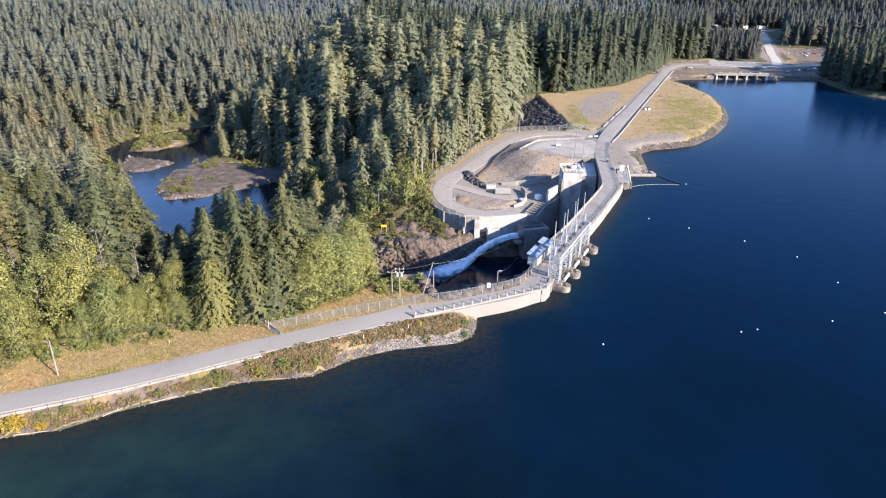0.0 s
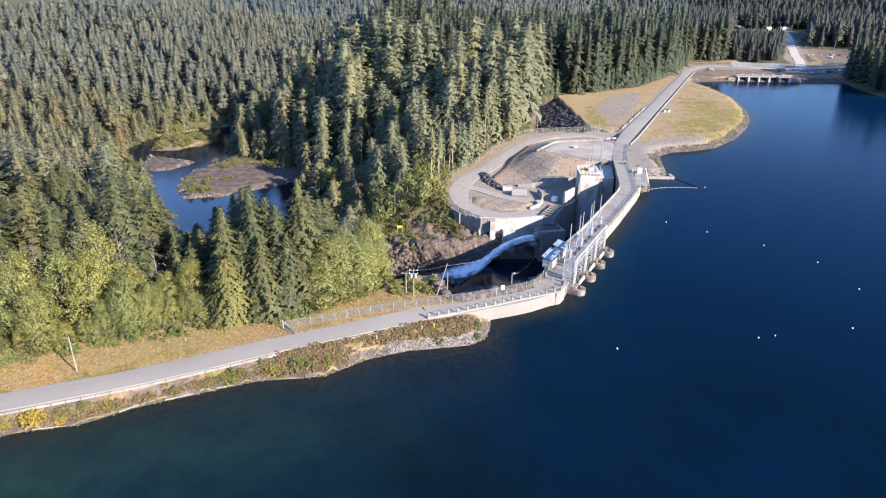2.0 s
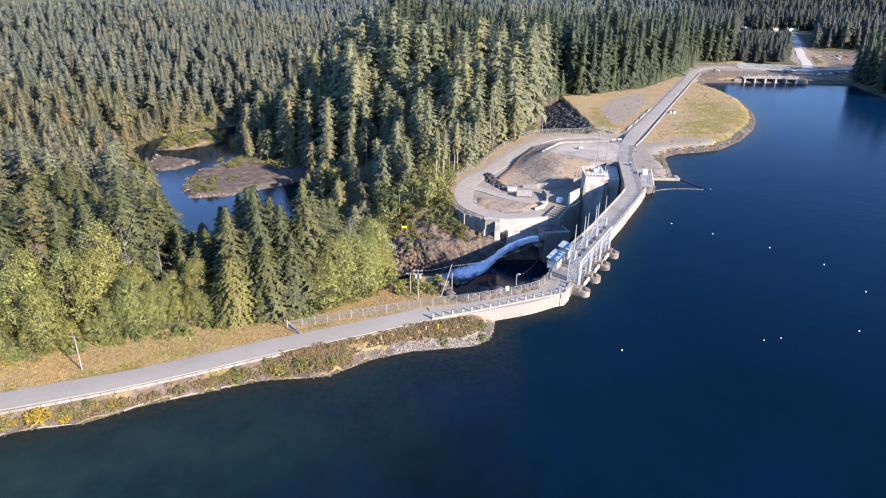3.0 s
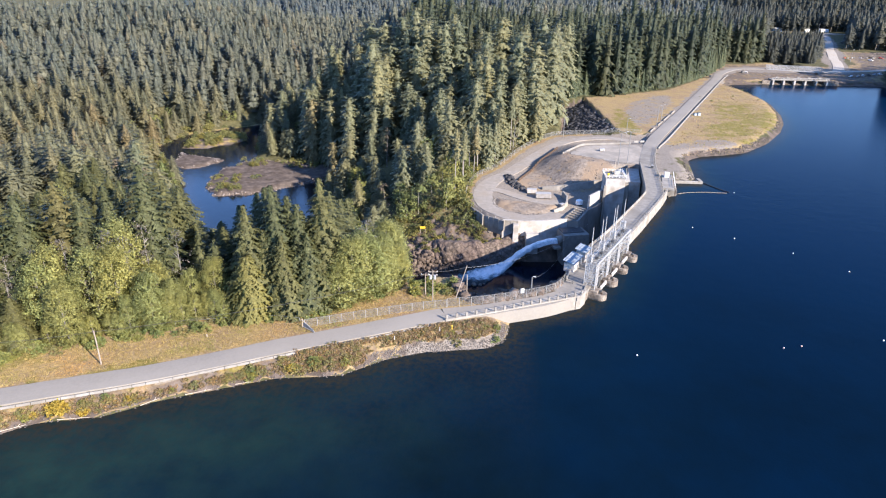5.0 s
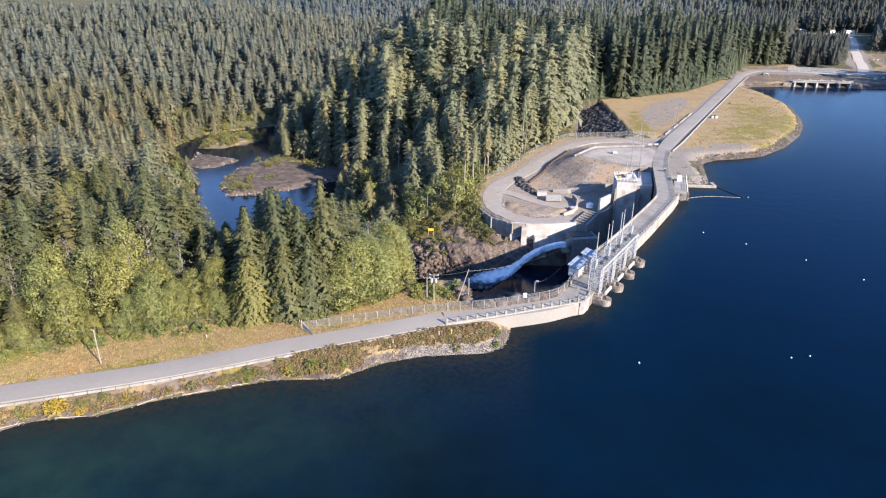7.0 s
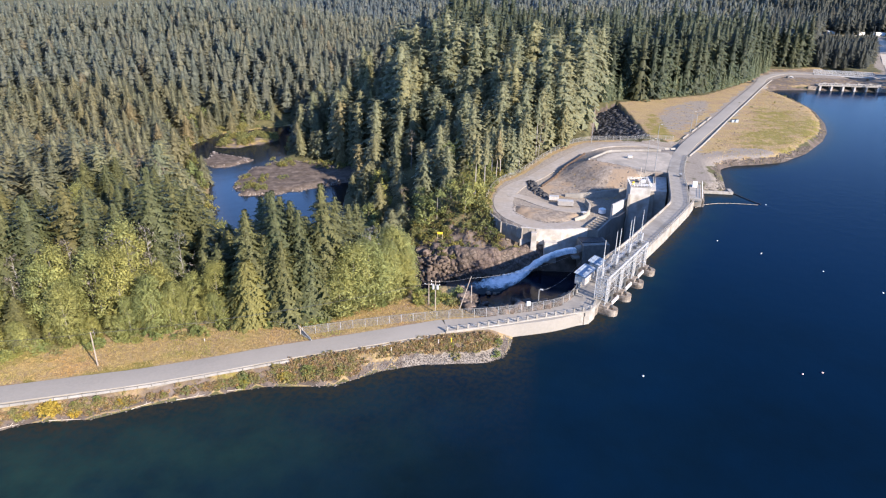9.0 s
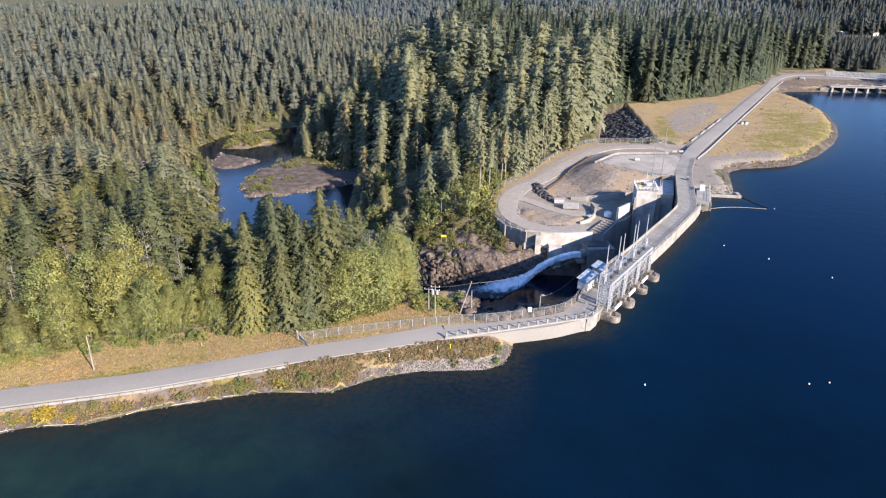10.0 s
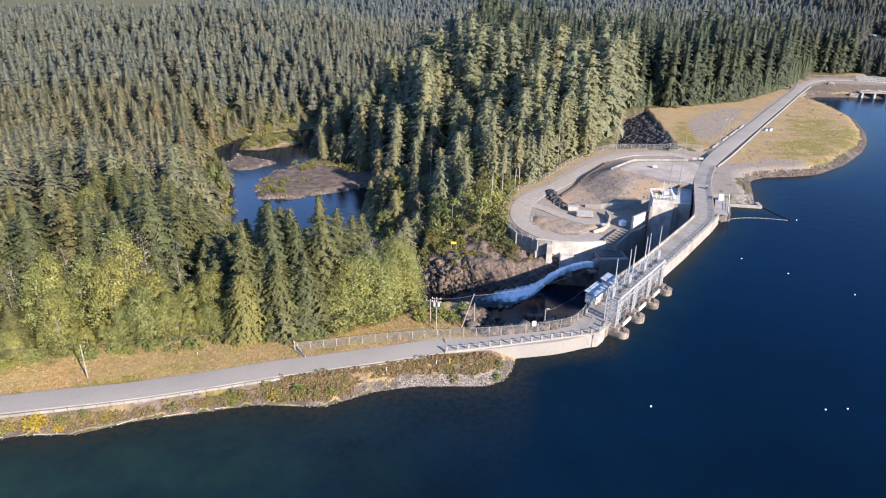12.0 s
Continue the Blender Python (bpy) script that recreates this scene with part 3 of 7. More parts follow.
    i = np.arange(ny * nx).reshape(ny, nx)
    f = np.stack([i[:-1, :-1], i[:-1, 1:], i[1:, 1:], i[1:, :-1]], -1).reshape(-1, 4)
    v = np.stack([x, y, z], -1).reshape(-1, 3)
    me = mesh_from("ground", v, f, [GROUND], attrs={"grass": grass.ravel(), "gravel": gravel.ravel(), "rock": rock.ravel(), "lush": lush.ravel()}, smooth=True)
    return tagged(new("ground", me), "rolling ground with dry grass, gravel, rock and forest floor", "ground", kind="structure")


def water_sheets():
    # The lake: a sheet that ends just inside its banks and the dam.
    xs = spaced([-900, -260, 340, 1500], [80, 4.0, 80])
    ys = spaced([-1500, 40, 330, 620], [150, 4.0, 8.0])
    x, y = np.meshgrid(xs, ys)
    d = signed(LAKE_EDGE, x, y)
    keep = d < np.where((y > 142) & (y < 262) & (x < 90), 6.0, 9.0)
    bed = land(x, y)
    shallow = 0.22 * np.clip(1 + bed / 9.0, 0, 1) ** 1.5 * ((y < 150) * 1.0) + 0.35 * np.clip(1 + (bed + 1) / 6.0, 0, 1) * (y >= 150)
    shore = 0.58 * np.exp(-((np.maximum(0, -d) - 18) / 16.0) ** 2) * (y < 150) * np.clip((4 - x) / 62, 0, 1.2) + 0.20 * np.exp(np.minimum(0, d) / 60.0) * np.clip((60 - x) / 90, 0, 1) * np.clip((160 - y) / 30, 0, 1)
    ny, nx = x.shape
    i = np.arange(ny * nx).reshape(ny, nx)
    f = np.stack([i[:-1, :-1], i[:-1, 1:], i[1:, 1:], i[1:, :-1]], -1).reshape(-1, 4)
    ok = keep.ravel()
    f = f[ok[f].all(1)]
    v = np.stack([x, y, 0 * x], -1).reshape(-1, 3)
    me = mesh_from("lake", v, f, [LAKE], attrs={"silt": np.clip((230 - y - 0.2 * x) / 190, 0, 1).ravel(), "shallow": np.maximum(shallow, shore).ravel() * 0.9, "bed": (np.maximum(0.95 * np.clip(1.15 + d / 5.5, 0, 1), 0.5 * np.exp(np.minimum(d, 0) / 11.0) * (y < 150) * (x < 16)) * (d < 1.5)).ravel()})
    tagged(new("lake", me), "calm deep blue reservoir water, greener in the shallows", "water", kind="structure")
    xs, ys = np.arange(-300, 64, 4.0), np.arange(196, 562, 4.0)
    x, y = np.meshgrid(xs, ys)
    ny, nx = x.shape
    i = np.arange(ny * nx).reshape(ny, nx)
    f = np.stack([i[:-1, :-1], i[:-1, 1:], i[1:, 1:], i[1:, :-1]], -1).reshape(-1, 4)
    ok = (signed(RIVER_EDGE, x, y) < 7).ravel()
    f = f[ok[f].all(1)]
    v = np.stack([x, y, river_level(x)], -1).reshape(-1, 3)
    me = mesh_from("river", v, f, [RIVER], attrs={"silt": np.zeros(len(v)), "shallow": np.zeros(len(v)), "bed": 0.6 * np.clip(1.0 + signed(RIVER_EDGE, x, y).ravel() / 6.0, 0, 1)}, smooth=True)
    tagged(new("river", me), "dark blue river water below the dam", "water", kind="structure")


ground()
water_sheets()


# ==== roads ====
rng_road = random.Random(3)


def road_piece(name, line, half, z, mat, label):
    pts = [Vector((p.x, p.y, z if not callable(z) else z(p.x, p.y))) for p in smooth_line(line, 2.5)]
    bm = sweep(pts, [(half, 0), (half * 0.3, 0.06), (-half * 0.3, 0.06), (-half, 0), (-half, -0.5), (half, -0.5)])
    for v in bm.verts:
        # Worn, crumbling edges.
        k = rng_road.uniform(-0.07, 0.07)
        v.co.x += k
        v.co.y -= k * 0.5
    return solid(name, bm, mat, label, "road", kind="structure")


road_piece("road", ROAD[:8], 3.1, 3.45, ASPHALT, "pale worn asphalt road along the embankment")
road_piece("road", TRACK, 5.0, lambda a, b: float(land(np.array([a]), np.array([b]))[0]) + 0.25, GRAVEL, "pale gravel track past the far site")
road_piece("road", [(322, 660), (345, 664), (372, 672), (402, 686)], 4.5, lambda a, b: float(land(np.array([a]), np.array([b]))[0]) + 0.2, GRAVEL, "pale gravel lane across the far site")
road_piece("road", [(470, 1268), (520, 1240), (565, 1222), (612, 1204)], 5.0, lambda a, b: float(land(np.array([a]), np.array([b]))[0]) + 0.3, GRAVEL, "pale far road along the woods")
road_piece("road", [*CAUSEWAY[:8], (258, 670.5), (275, 672)], 3.6, 3.55, ASPHALT, "pale asphalt road along the causeway")


# ==== trees ====
rng = np.random.default_rng(7)


def trunk_arrays(h, r, seg=5):
    a = np.arange(seg) * 2 * np.pi / seg
    low = np.stack([r * np.cos(a), r * np.sin(a), 0 * a - 0.6], -1)
    top = np.stack([0.15 * r * np.cos(a), 0.15 * r * np.sin(a), 0 * a + h * 0.97], -1)
    i = np.arange(seg)
    j = (i + 1) % seg
    f = np.concatenate([np.stack([i, j, j + seg], -1), np.stack([i, j + seg, i + seg], -1)])
    return np.concatenate([low, top]), f


def unit(v):
    return v / np.maximum(1e-6, np.linalg.norm(v, axis=-1, keepdims=True))


def conifer_arrays(h, r, whorls, per, leaflets, bare=0.08, ragged=0.25, full=0.85, wide=0.30, hang=0.0, core=None):
    """Drooping boughs in tiers round a stem, each a feather of leaflets on both sides of its spine, over a dense inner core.
    Gives points, triangles and the way that each point faces out of the crown."""
    t = np.repeat((np.arange(whorls) + 0.5) / whorls, per)
    n = len(t)
    t = np.clip(t + np.repeat(rng.normal(0, 0.22 / whorls, whorls), per) + rng.normal(0, 0.14 / whorls, n), 0.0, 0.99)
    turn = np.tile(np.arange(per) * 2 * np.pi / per, whorls) + np.repeat(rng.uniform(0, 6.3, whorls), per) + rng.normal(0, 0.18, n)
    reach = r * (1 - t) ** full * (0.70 + 0.30 * np.minimum(1, t * 5)) * rng.uniform(1 - ragged, 1 + ragged, n)
    reach = reach * np.repeat(rng.uniform(0.80, 1.12, whorls), per)
    reach = reach * (1 + 0.13 * np.sin(2 * turn + rng.uniform(0, 6) + 5 * t) + 0.09 * np.sin(3 * turn + rng.uniform(0, 6) - 9 * t)) + 0.10
    z0 = h * (bare + (1 - bare) * t) + 0.10 * reach
    lift, fall = rng.uniform(-0.05, 0.15, n) + 0.3 * t, rng.uniform(0.30, 0.62, n) * (1.1 - 0.5 * t)
    out = np.stack([np.cos(turn), np.sin(turn), 0 * turn], -1)
    side = np.stack([-np.sin(turn), np.cos(turn), 0 * turn], -1)
    up = np.array([0, 0, 1.0])

    def spine(u):
        return out * (reach * u)[:, None] + (z0 + reach * (lift * u - fall * u * u))[:, None] * up

    tris, face = [], []

    def add(a, b, c):
        tri = np.stack([a, b, c], 1)
        own = unit(np.cross(tri[:, 1] - tri[:, 0], tri[:, 2] - tri[:, 0]))
        own = own * np.where(own[:, 2:] < 0, -1, 1)
        mid = tri.mean(1)
        ring = unit(mid * [1, 1, 0])
        tris.append(tri)
        face.append(np.repeat(unit(0.85 * ring + 0.36 * up + 0.28 * own + rng.normal(0, 0.07, own.shape))[:, None], 3, 1))

    step = 0.86 / leaflets
    for k in range(leaflets):
        u0 = np.full(n, 0.12 + step * k)
        u1 = np.minimum(1.0, u0 + step * 1.25 + rng.normal(0, 0.03, n))
        w = reach * wide * np.interp(u0 + step * 0.5, [0, 0.45, 1], [0.55, 1.0, 0.5]) * rng.uniform(0.75, 1.3, n) + 0.12
        for e in (-1, 1):
            tip = spine(u0 + step * rng.uniform(0.6, 1.3, n)) + side * (e * w)[:, None] - up * (w * rng.uniform(0.2, 0.65, n))[:, None]
            add(spine(u0), spine(u1), tip)
    if hang:
        for k in range(2):
            u = rng.uniform(0.45, 1.0, n)
            c = spine(u) + side * (rng.uniform(-0.6, 0.6, n) * reach * wide)[:, None]
            s = hang * rng.uniform(0.6, 1.4, n)[:, None]
            add(c - side * 0.45 * s, c + side * 0.45 * s, c + out * 0.55 * s - up * 0.8 * s)
    # The dense inside of the crown: ragged skirts of needles, one over the other.
    m, tiers = (9, max(6, whorls // 2)) if leaflets > 1 else (6, max(4, whorls // 2))
    t = (np.arange(tiers) + 0.25) / tiers
    a = np.arange(m)[None] * 2 * np.pi / m + rng.uniform(0, 6, (tiers, 1)) + rng.normal(0, 0.12, (tiers, m))
    core = core or (0.58 if leaflets > 1 else 0.76)
    rr = core * r * ((1 - t) ** full)[:, None] * rng.uniform(0.78, 1.18, (tiers, m)) + 0.1
    z = h * (bare + (1 - bare) * t)
    ring = np.stack([np.cos(a), np.sin(a), 0 * a], -1)
    rim = ring * rr[..., None] + np.stack([0 * a, 0 * a, z[:, None] - 0.30 * rr], -1)
    top = np.stack([0 * z, 0 * z, np.minimum(h * 0.985, z + 1.5 * h * (1 - bare) / tiers)], -1)
    j = (np.arange(m) + 1) % m
    tris.append(np.stack([np.repeat(top[:, None], m, 1), rim, rim[:, j]], 2).reshape(-1, 3, 3))
    lay = unit(ring * 0.9 + up * 0.38)
    face.append(np.stack([unit(lay + lay[:, j]), lay, lay[:, j]], 2).reshape(-1, 3, 3))
    v, f = np.concatenate(tris).reshape(-1, 3), np.concatenate(face).reshape(-1, 3)
    return v, np.arange(len(v)).reshape(-1, 3), f


def leafy_arrays(h, r, clumps, leaves, size=0.5, low=0.15, narrow=1.0):
    """Leaf sprays gathered in clumps over an uneven crown, with gaps between; points, triangles and facing."""
    c = unit(rng.normal(0, 1, (clumps, 3)))
    c *= rng.uniform(0.55, 1.0, clumps)[:, None] ** 0.5
    zc = h * (low + (1 - low) * (0.5 + 0.5 * c[:, 2]))
    rise = (zc / h - low) / (1 - low)
    rad = r * np.clip(1.25 - 0.75 * rise, 0.3, 1.1) * narrow
    centre = np.stack([c[:, 0] * rad, c[:, 1] * rad, zc], -1)
    big = rng.uniform(0.16, 0.34, clumps) * r
    q = rng.normal(0, 0.55, (clumps, leaves, 3)) * big[:, None, None]
    q[..., 2] *= 0.75
    p = (centre[:, None] + q).reshape(-1, 3)
    n = len(p)
    u = unit(rng.normal(0, 1, (n, 3)))
    w = rng.normal(0, 1, (n, 3))
    w = unit(w - (w * u).sum(1)[:, None] * u)
    s = size * rng.uniform(0.6, 1.4, n)[:, None]
    v = np.stack([p - u * s * 0.5, p + u * s * 0.5, p + w * s], 1).reshape(-1, 3)
    face = unit(0.6 * unit(q.reshape(-1, 3)) + 0.6 * unit(np.repeat(centre - [0, 0, 0.45 * h], leaves, 0) / [1, 1, 1.6]) + [0, 0, 0.25] + rng.normal(0, 0.13, (n, 3)))
    return v, np.arange(len(v)).reshape(-1, 3), np.repeat(face, 3, 0)


def limb_arrays(h, r, count, low=0.3):
    """Limbs that rise from the stem."""
    vs, fs, k = [], [], 0
    for _ in range(count):
        t, a = rng.uniform(low, 0.85), rng.uniform(0, 6.28)
        p = np.array([0, 0, h * t])
        ln = r * rng.uniform(0.5, 0.95) * (1.15 - t)
        q = p + [np.cos(a) * ln, np.sin(a) * ln, ln * rng.uniform(0.5, 1.0)]
        for e in (np.array([0.08, 0, 0]), np.array([0, 0.08, 0])):
            vs += [p - e, p + e, q]
            fs.append([k, k + 1, k + 2])
            k += 3
    return np.array(vs), np.array(fs)


def make_tree(kind, h, r):
    """A tree's two meshes: trunk and crown."""
    if kind in ("fir", "cedar"):
        tv, tf = trunk_arrays(h, 0.011 * h + 0.08, 7)
        if kind == "fir":
            cv, cf, face = conifer_arrays(h, r, int(h / 1.1), 11, 5, rng.uniform(0.02, 0.06), 0.2, rng.uniform(0.70, 0.84), 0.20, 0.6)
        else:
            cv, cf, face = conifer_arrays(h, r, int(h / 0.6), 17, 5, 0.02, 0.16, 0.38, 0.15, 0.45, 0.5)
        mats = (BARK, FIR if kind == "fir" else CEDAR)
    elif kind == "alder":
        tv, tf = trunk_arrays(h * 0.9, 0.008 * h + 0.06, 6)
        lv, lf = limb_arrays(h * 0.9, r, 14)
        tv, tf = np.concatenate([tv, lv]), np.concatenate([tf, lf + len(tv)])
        cv, cf, face = leafy_arrays(h, r, 150, 70, 0.27, 0.0, 0.92)
        mats = (PALE_BARK, LEAF)
    else:
        tv, tf = trunk_arrays(h * 0.95, 0.005 * h + 0.03, 6)
        lv, lf = limb_arrays(h * 0.95, r, 26, 0.35)
        tv, tf = np.concatenate([tv, lv]), np.concatenate([tf, lf + len(tv)])
        cv, cf, face = leafy_arrays(h, r * 0.8, 26, 12, 0.22, 0.4)
        mats = (PALE_BARK, DEAD)
    return mesh_from("trunk", tv, tf, [mats[0]]), mesh_from("crown", cv, cf, [mats[1]], attrs={"facing": face})


LABELS = {
    "fir": ("tall dark green fir with drooping boughs on the forest edge", "conifer"),
    "cedar": ("dense olive-green cedar with a rounded crown beside the grass", "conifer"),
    "alder": ("yellow-green broadleaf alder with a pale trunk beside the grass", "tree"),
    "snag": ("bare grey leafless tree among the alders", "dead tree"),
}
MODELS = {}
for kind, sizes in (("fir", ((32, 9.6), (29, 9.2), (27, 8.8), (30, 8.6), (20, 6.8))), ("cedar", ((17, 6.0),)), ("alder", ((20, 4.8), (17.5, 4.6), (15, 4.0))), ("snag", ((17, 3.0),))):
    MODELS[kind] = [(make_tree(kind, h, r), h) for h, r in sizes]


def tree_at(kind, x, y, z, size, wide=None, model=None):
    meshes, _ = MODELS[kind][int(rng.integers(len(MODELS[kind]))) if model is None else model]
    ob = thing("%s_tree" % kind if kind != "snag" else "dead_tree", *LABELS[kind], "trees of the near woods", (x, y, z))
    ob.rotation_euler.z, ob.scale = rng.uniform(0, 6.28), ((wide or size) * rng.uniform(0.9, 1.1),) * 2 + (size,)
    for me in meshes:
        p = new(me.name.split(".")[0], me)
        p.parent = ob
    return ob


def scatter(x0, x1, y0, y1, step):
    xs, ys = np.meshgrid(np.arange(x0, x1, step), np.arange(y0, y1, step))
    xs = xs + rng.uniform(-0.42, 0.42, xs.shape) * step
    ys = ys + rng.uniform(-0.42, 0.42, ys.shape) * step
    return xs.ravel(), ys.ravel()


def gap(x, y):
    """The open strip along the far track."""
    return (x > 0.395 * y) & (x < 0.51 * y) & (y > 715) & (y < 1235)


def young(x, y):
    """A low stand of young trees behind the bridge."""
    return (x > 0.40 * y) & (x < 0.476 * y) & (y > 728) & (y < 940)


def wooded(x, y):
    """Where trees stand."""
    lake, river = signed(LAKE_EDGE, x, y), signed(RIVER_EDGE, x, y)
    ok = (lake > np.where(x > 320, 2.5, 9)) & (river > 3.5)
    ok &= (away(ROAD, x, y) > 18 + 2 * wave(x, y, 20, 4)) & (away(CAUSEWAY, x, y) > 9)
    ok &= signed(PLATFORM, x, y) > 3.5
    for poly, m in ((FIELD, 2.0), (RIPRAP, 7.0), (SITE, 3.0), (POINTED, 0.0), (DAM, 8.0)):
        ok &= signed(poly, x, y) > m
    ok &= (signed(CAUSE_END, x, y) > 2) & ((signed(SITE, x, y) > 30) | (x < 400))
    ok &= (away(TRACK, x, y) > 11) & ~gap(x, y) & ~young(x, y)
    ok &= ~((x > -36) & (x < 60) & (y > 200) & (y < 248)) & ~inside(CLEAR, x, y)
    ok &= ~((x > -20) & (x < 40) & (y > 140) & (y < 235))
    return ok


# The woods by the road, tree by tree.
EDGE = [(-140, 90), (-104, 108), (-84, 119), (-58, 130), (-40, 137), (-24, 150), (-21, 158)]
nx_, ny_ = scatter(-150, -14, 100, 225, 6.0)
keep = wooded(nx_, ny_) & inside([(-150, 88), *EDGE[1:], (-28, 186), (-40, 205), (-75, 228), (-110, 225), (-150, 200)], nx_, ny_)
nx_, ny_ = nx_[keep], ny_[keep]
front = away(EDGE, nx_, ny_)
order = np.array([i for i in np.argsort(front) if front[i] < 16 or rng.random() < 0.62])[:250]
for i in order:
    x, y, d = nx_[i], ny_[i], front[i]
    patchy = d > 18 and wave(np.array([x]), np.array([y]), 30, 12)[0] > 0.55
    leafy = patchy or (x < -71 and d < 21) or (x > -35 and d < 20) or (-71 < x < -62 and d < 9)
    kind = "alder" if leafy and (x > -36 or rng.random() < 0.86) else "fir"
    if leafy and d > 9 and rng.random() < 0.32:
        kind = "snag"
    size = rng.uniform(0.8, 1.1)
    if kind == "fir":
        size *= np.interp(d, [0, 6, 14, 40], [0.5, 0.75, 1.0, 1.0])
        if leafy:
            size *= 0.6
    else:
        size *= np.interp(d, [0, 5, 20], [0.82, 1.0, 1.12])
    if x < -82 and d > 14:
        size *= 1.1
    if d > 26:
        size *= np.interp(d, [26, 45, 70], [0.95, 0.72, 0.62])
    if -79 < x + 0.3 * (y - 145) < -58:
        size *= 0.72
    tree_at(kind, x, y, float(land(np.array([x]), np.array([y]))[0]) - 0.2, size, 1.1 * max(size, 0.9 * size**0.4))
for x, y, s in ((-34.5, 139.5, 0.9), (-31.5, 142.5, 1.0), (-28.5, 146.0, 1.05), (-25.5, 149.5, 1.0), (-23.0, 154.0, 0.9)):
    tree_at("alder", x, y, float(land(np.array([x]), np.array([y]))[0]) - 0.2, s, 1.45 * s)
for x, y, s in ((-101, 124, 1.25), (-96.5, 127, 1.35), (-92, 126, 1.2), (-88.5, 130.5, 1.4), (-84.0, 131.0, 1.3), (-80.5, 134.0, 1.45), (-73.5, 136.0, 1.3), (-29.0, 150.0, 1.3)):
    tree_at("snag", x, y, float(land(np.array([x]), np.array([y]))[0]) - 0.2, s, s)
# The great firs that stand over the edge, and the cedar before them.
for x, y, s, k in ((-56.0, 137.0, 0.98, 1), (-50.0, 140.0, 1.02, 0), (-44.5, 141.5, 0.92, 3), (-39.0, 143.5, 1.06, 0), (-47.0, 135.5, 0.74, 1), (-41.5, 138.5, 0.78, 2)):
    tree_at("fir", x, y, float(land(np.array([x]), np.array([y]))[0]) - 0.2, s, s, k)
tree_at("cedar", -54.6, 131.6, 3.0, 1.0, 1.0)
# Low growth that closes the edge down to the grass.
run = smooth_line(EDGE, 2.4)
for p, q in zip(run, normals(run)):
    if p.x < -112 or rng.random() < 0.12:
        continue
    x, y = p.x + q.x * rng.uniform(0.2, 3.0), p.y + q.y * rng.uniform(0.2, 3.0)
    kind = "alder" if (p.x < -62 or p.x > -34 or rng.random() < 0.4) else "fir"
    tree_at(kind, x, y, float(land(np.array([x]), np.array([y]))[0]) - 0.2, rng.uniform(0.34, 0.62) if kind == "alder" else rng.uniform(0.3, 0.45))


def plant_all(name, x, y, size_lo, size_hi, models, label, tall=None, needles=FIR_FAR, bark=BARK):
    """Many trees in one mesh; each tree has a tint of its own."""
    z = land(x, y)
    vs, fs, mi, tint, faces, base = [], [], [], [], [], 0
    pick = rng.integers(len(models), size=len(x))
    for k, (tv, tf, cv, cf, cn, h) in enumerate(models):
        sel = np.flatnonzero(pick == k)
        if not len(sel):
            continue
        allv = np.concatenate([tv, cv])
        allf = np.concatenate([tf, cf + len(tv)])
        idx = np.concatenate([np.zeros(len(tf)), np.ones(len(cf))])
        a, s = rng.uniform(0, 6.28, len(sel)), (size_lo + (size_hi - size_lo) * np.clip(rng.beta(2.2, 1.6, len(sel)) + 0.18 * wave(x[sel], y[sel], 60, 2), 0, 1.1)) * (1 if tall is None else tall(x[sel], y[sel]))
        w = s**0.7 * rng.uniform(0.85, 1.15, len(sel))
        c, sn = np.cos(a), np.sin(a)
        lean = rng.normal(0, 0.02, (2, len(sel)))
        px = (allv[None, :, 0] * c[:, None] - allv[None, :, 1] * sn[:, None]) * w[:, None] + x[sel][:, None] + lean[0][:, None] * allv[None, :, 2]
        py = (allv[None, :, 0] * sn[:, None] + allv[None, :, 1] * c[:, None]) * w[:, None] + y[sel][:, None] + lean[1][:, None] * allv[None, :, 2]
        pz = allv[None, :, 2] * s[:, None] + z[sel][:, None] - 0.4
        vs.append(np.stack([px, py, pz], -1).reshape(-1, 3))
        fs.append((allf[None] + (np.arange(len(sel)) * len(allv))[:, None, None]).reshape(-1, 3) + base)
        mi.append(np.tile(idx, len(sel)))
        tint.append(np.repeat(np.clip(0.45 + 0.14 * wave(x[sel], y[sel], 90, 8) + rng.normal(0, 0.24, len(sel)), 0, 1), len(allv)))
        alln = np.concatenate([tv * [1, 1, 0] + [0, 0, 0.01], cn])
        nx = alln[None, :, 0] * c[:, None] - alln[None, :, 1] * sn[:, None]
        ny = alln[None, :, 0] * sn[:, None] + alln[None, :, 1] * c[:, None]
        faces.append(np.stack([nx, ny, np.broadcast_to(alln[None, :, 2], nx.shape)], -1).reshape(-1, 3))
        base += len(sel) * len(allv)
    me = mesh_from(name, np.concatenate(vs), np.concatenate(fs), [bark, needles], np.concatenate(mi), {"tint": np.concatenate(tint), "facing": np.concatenate(faces)})
    return tagged(new(name, me), label, "woods", kind="stuff")


def wood_models(count, whorls, per, h, r, bare=0.15, ragged=0.3, full=0.8, leaflets=2, wide=0.34, hang=0.0):
    out = []
    for _ in range(count):
        hh = h * rng.uniform(0.85, 1.15)
        tv, tf = trunk_arrays(hh, 0.010 * hh + 0.05, 4 if leaflets > 1 else 3)
        cv, cf, cn = conifer_arrays(hh, r * rng.uniform(0.85, 1.15), whorls, per, leaflets, bare * rng.uniform(0.5, 1.6), ragged, full * rng.uniform(0.85, 1.15), wide, hang)
        out.append((tv, tf, cv, cf, cn, hh))
    return out


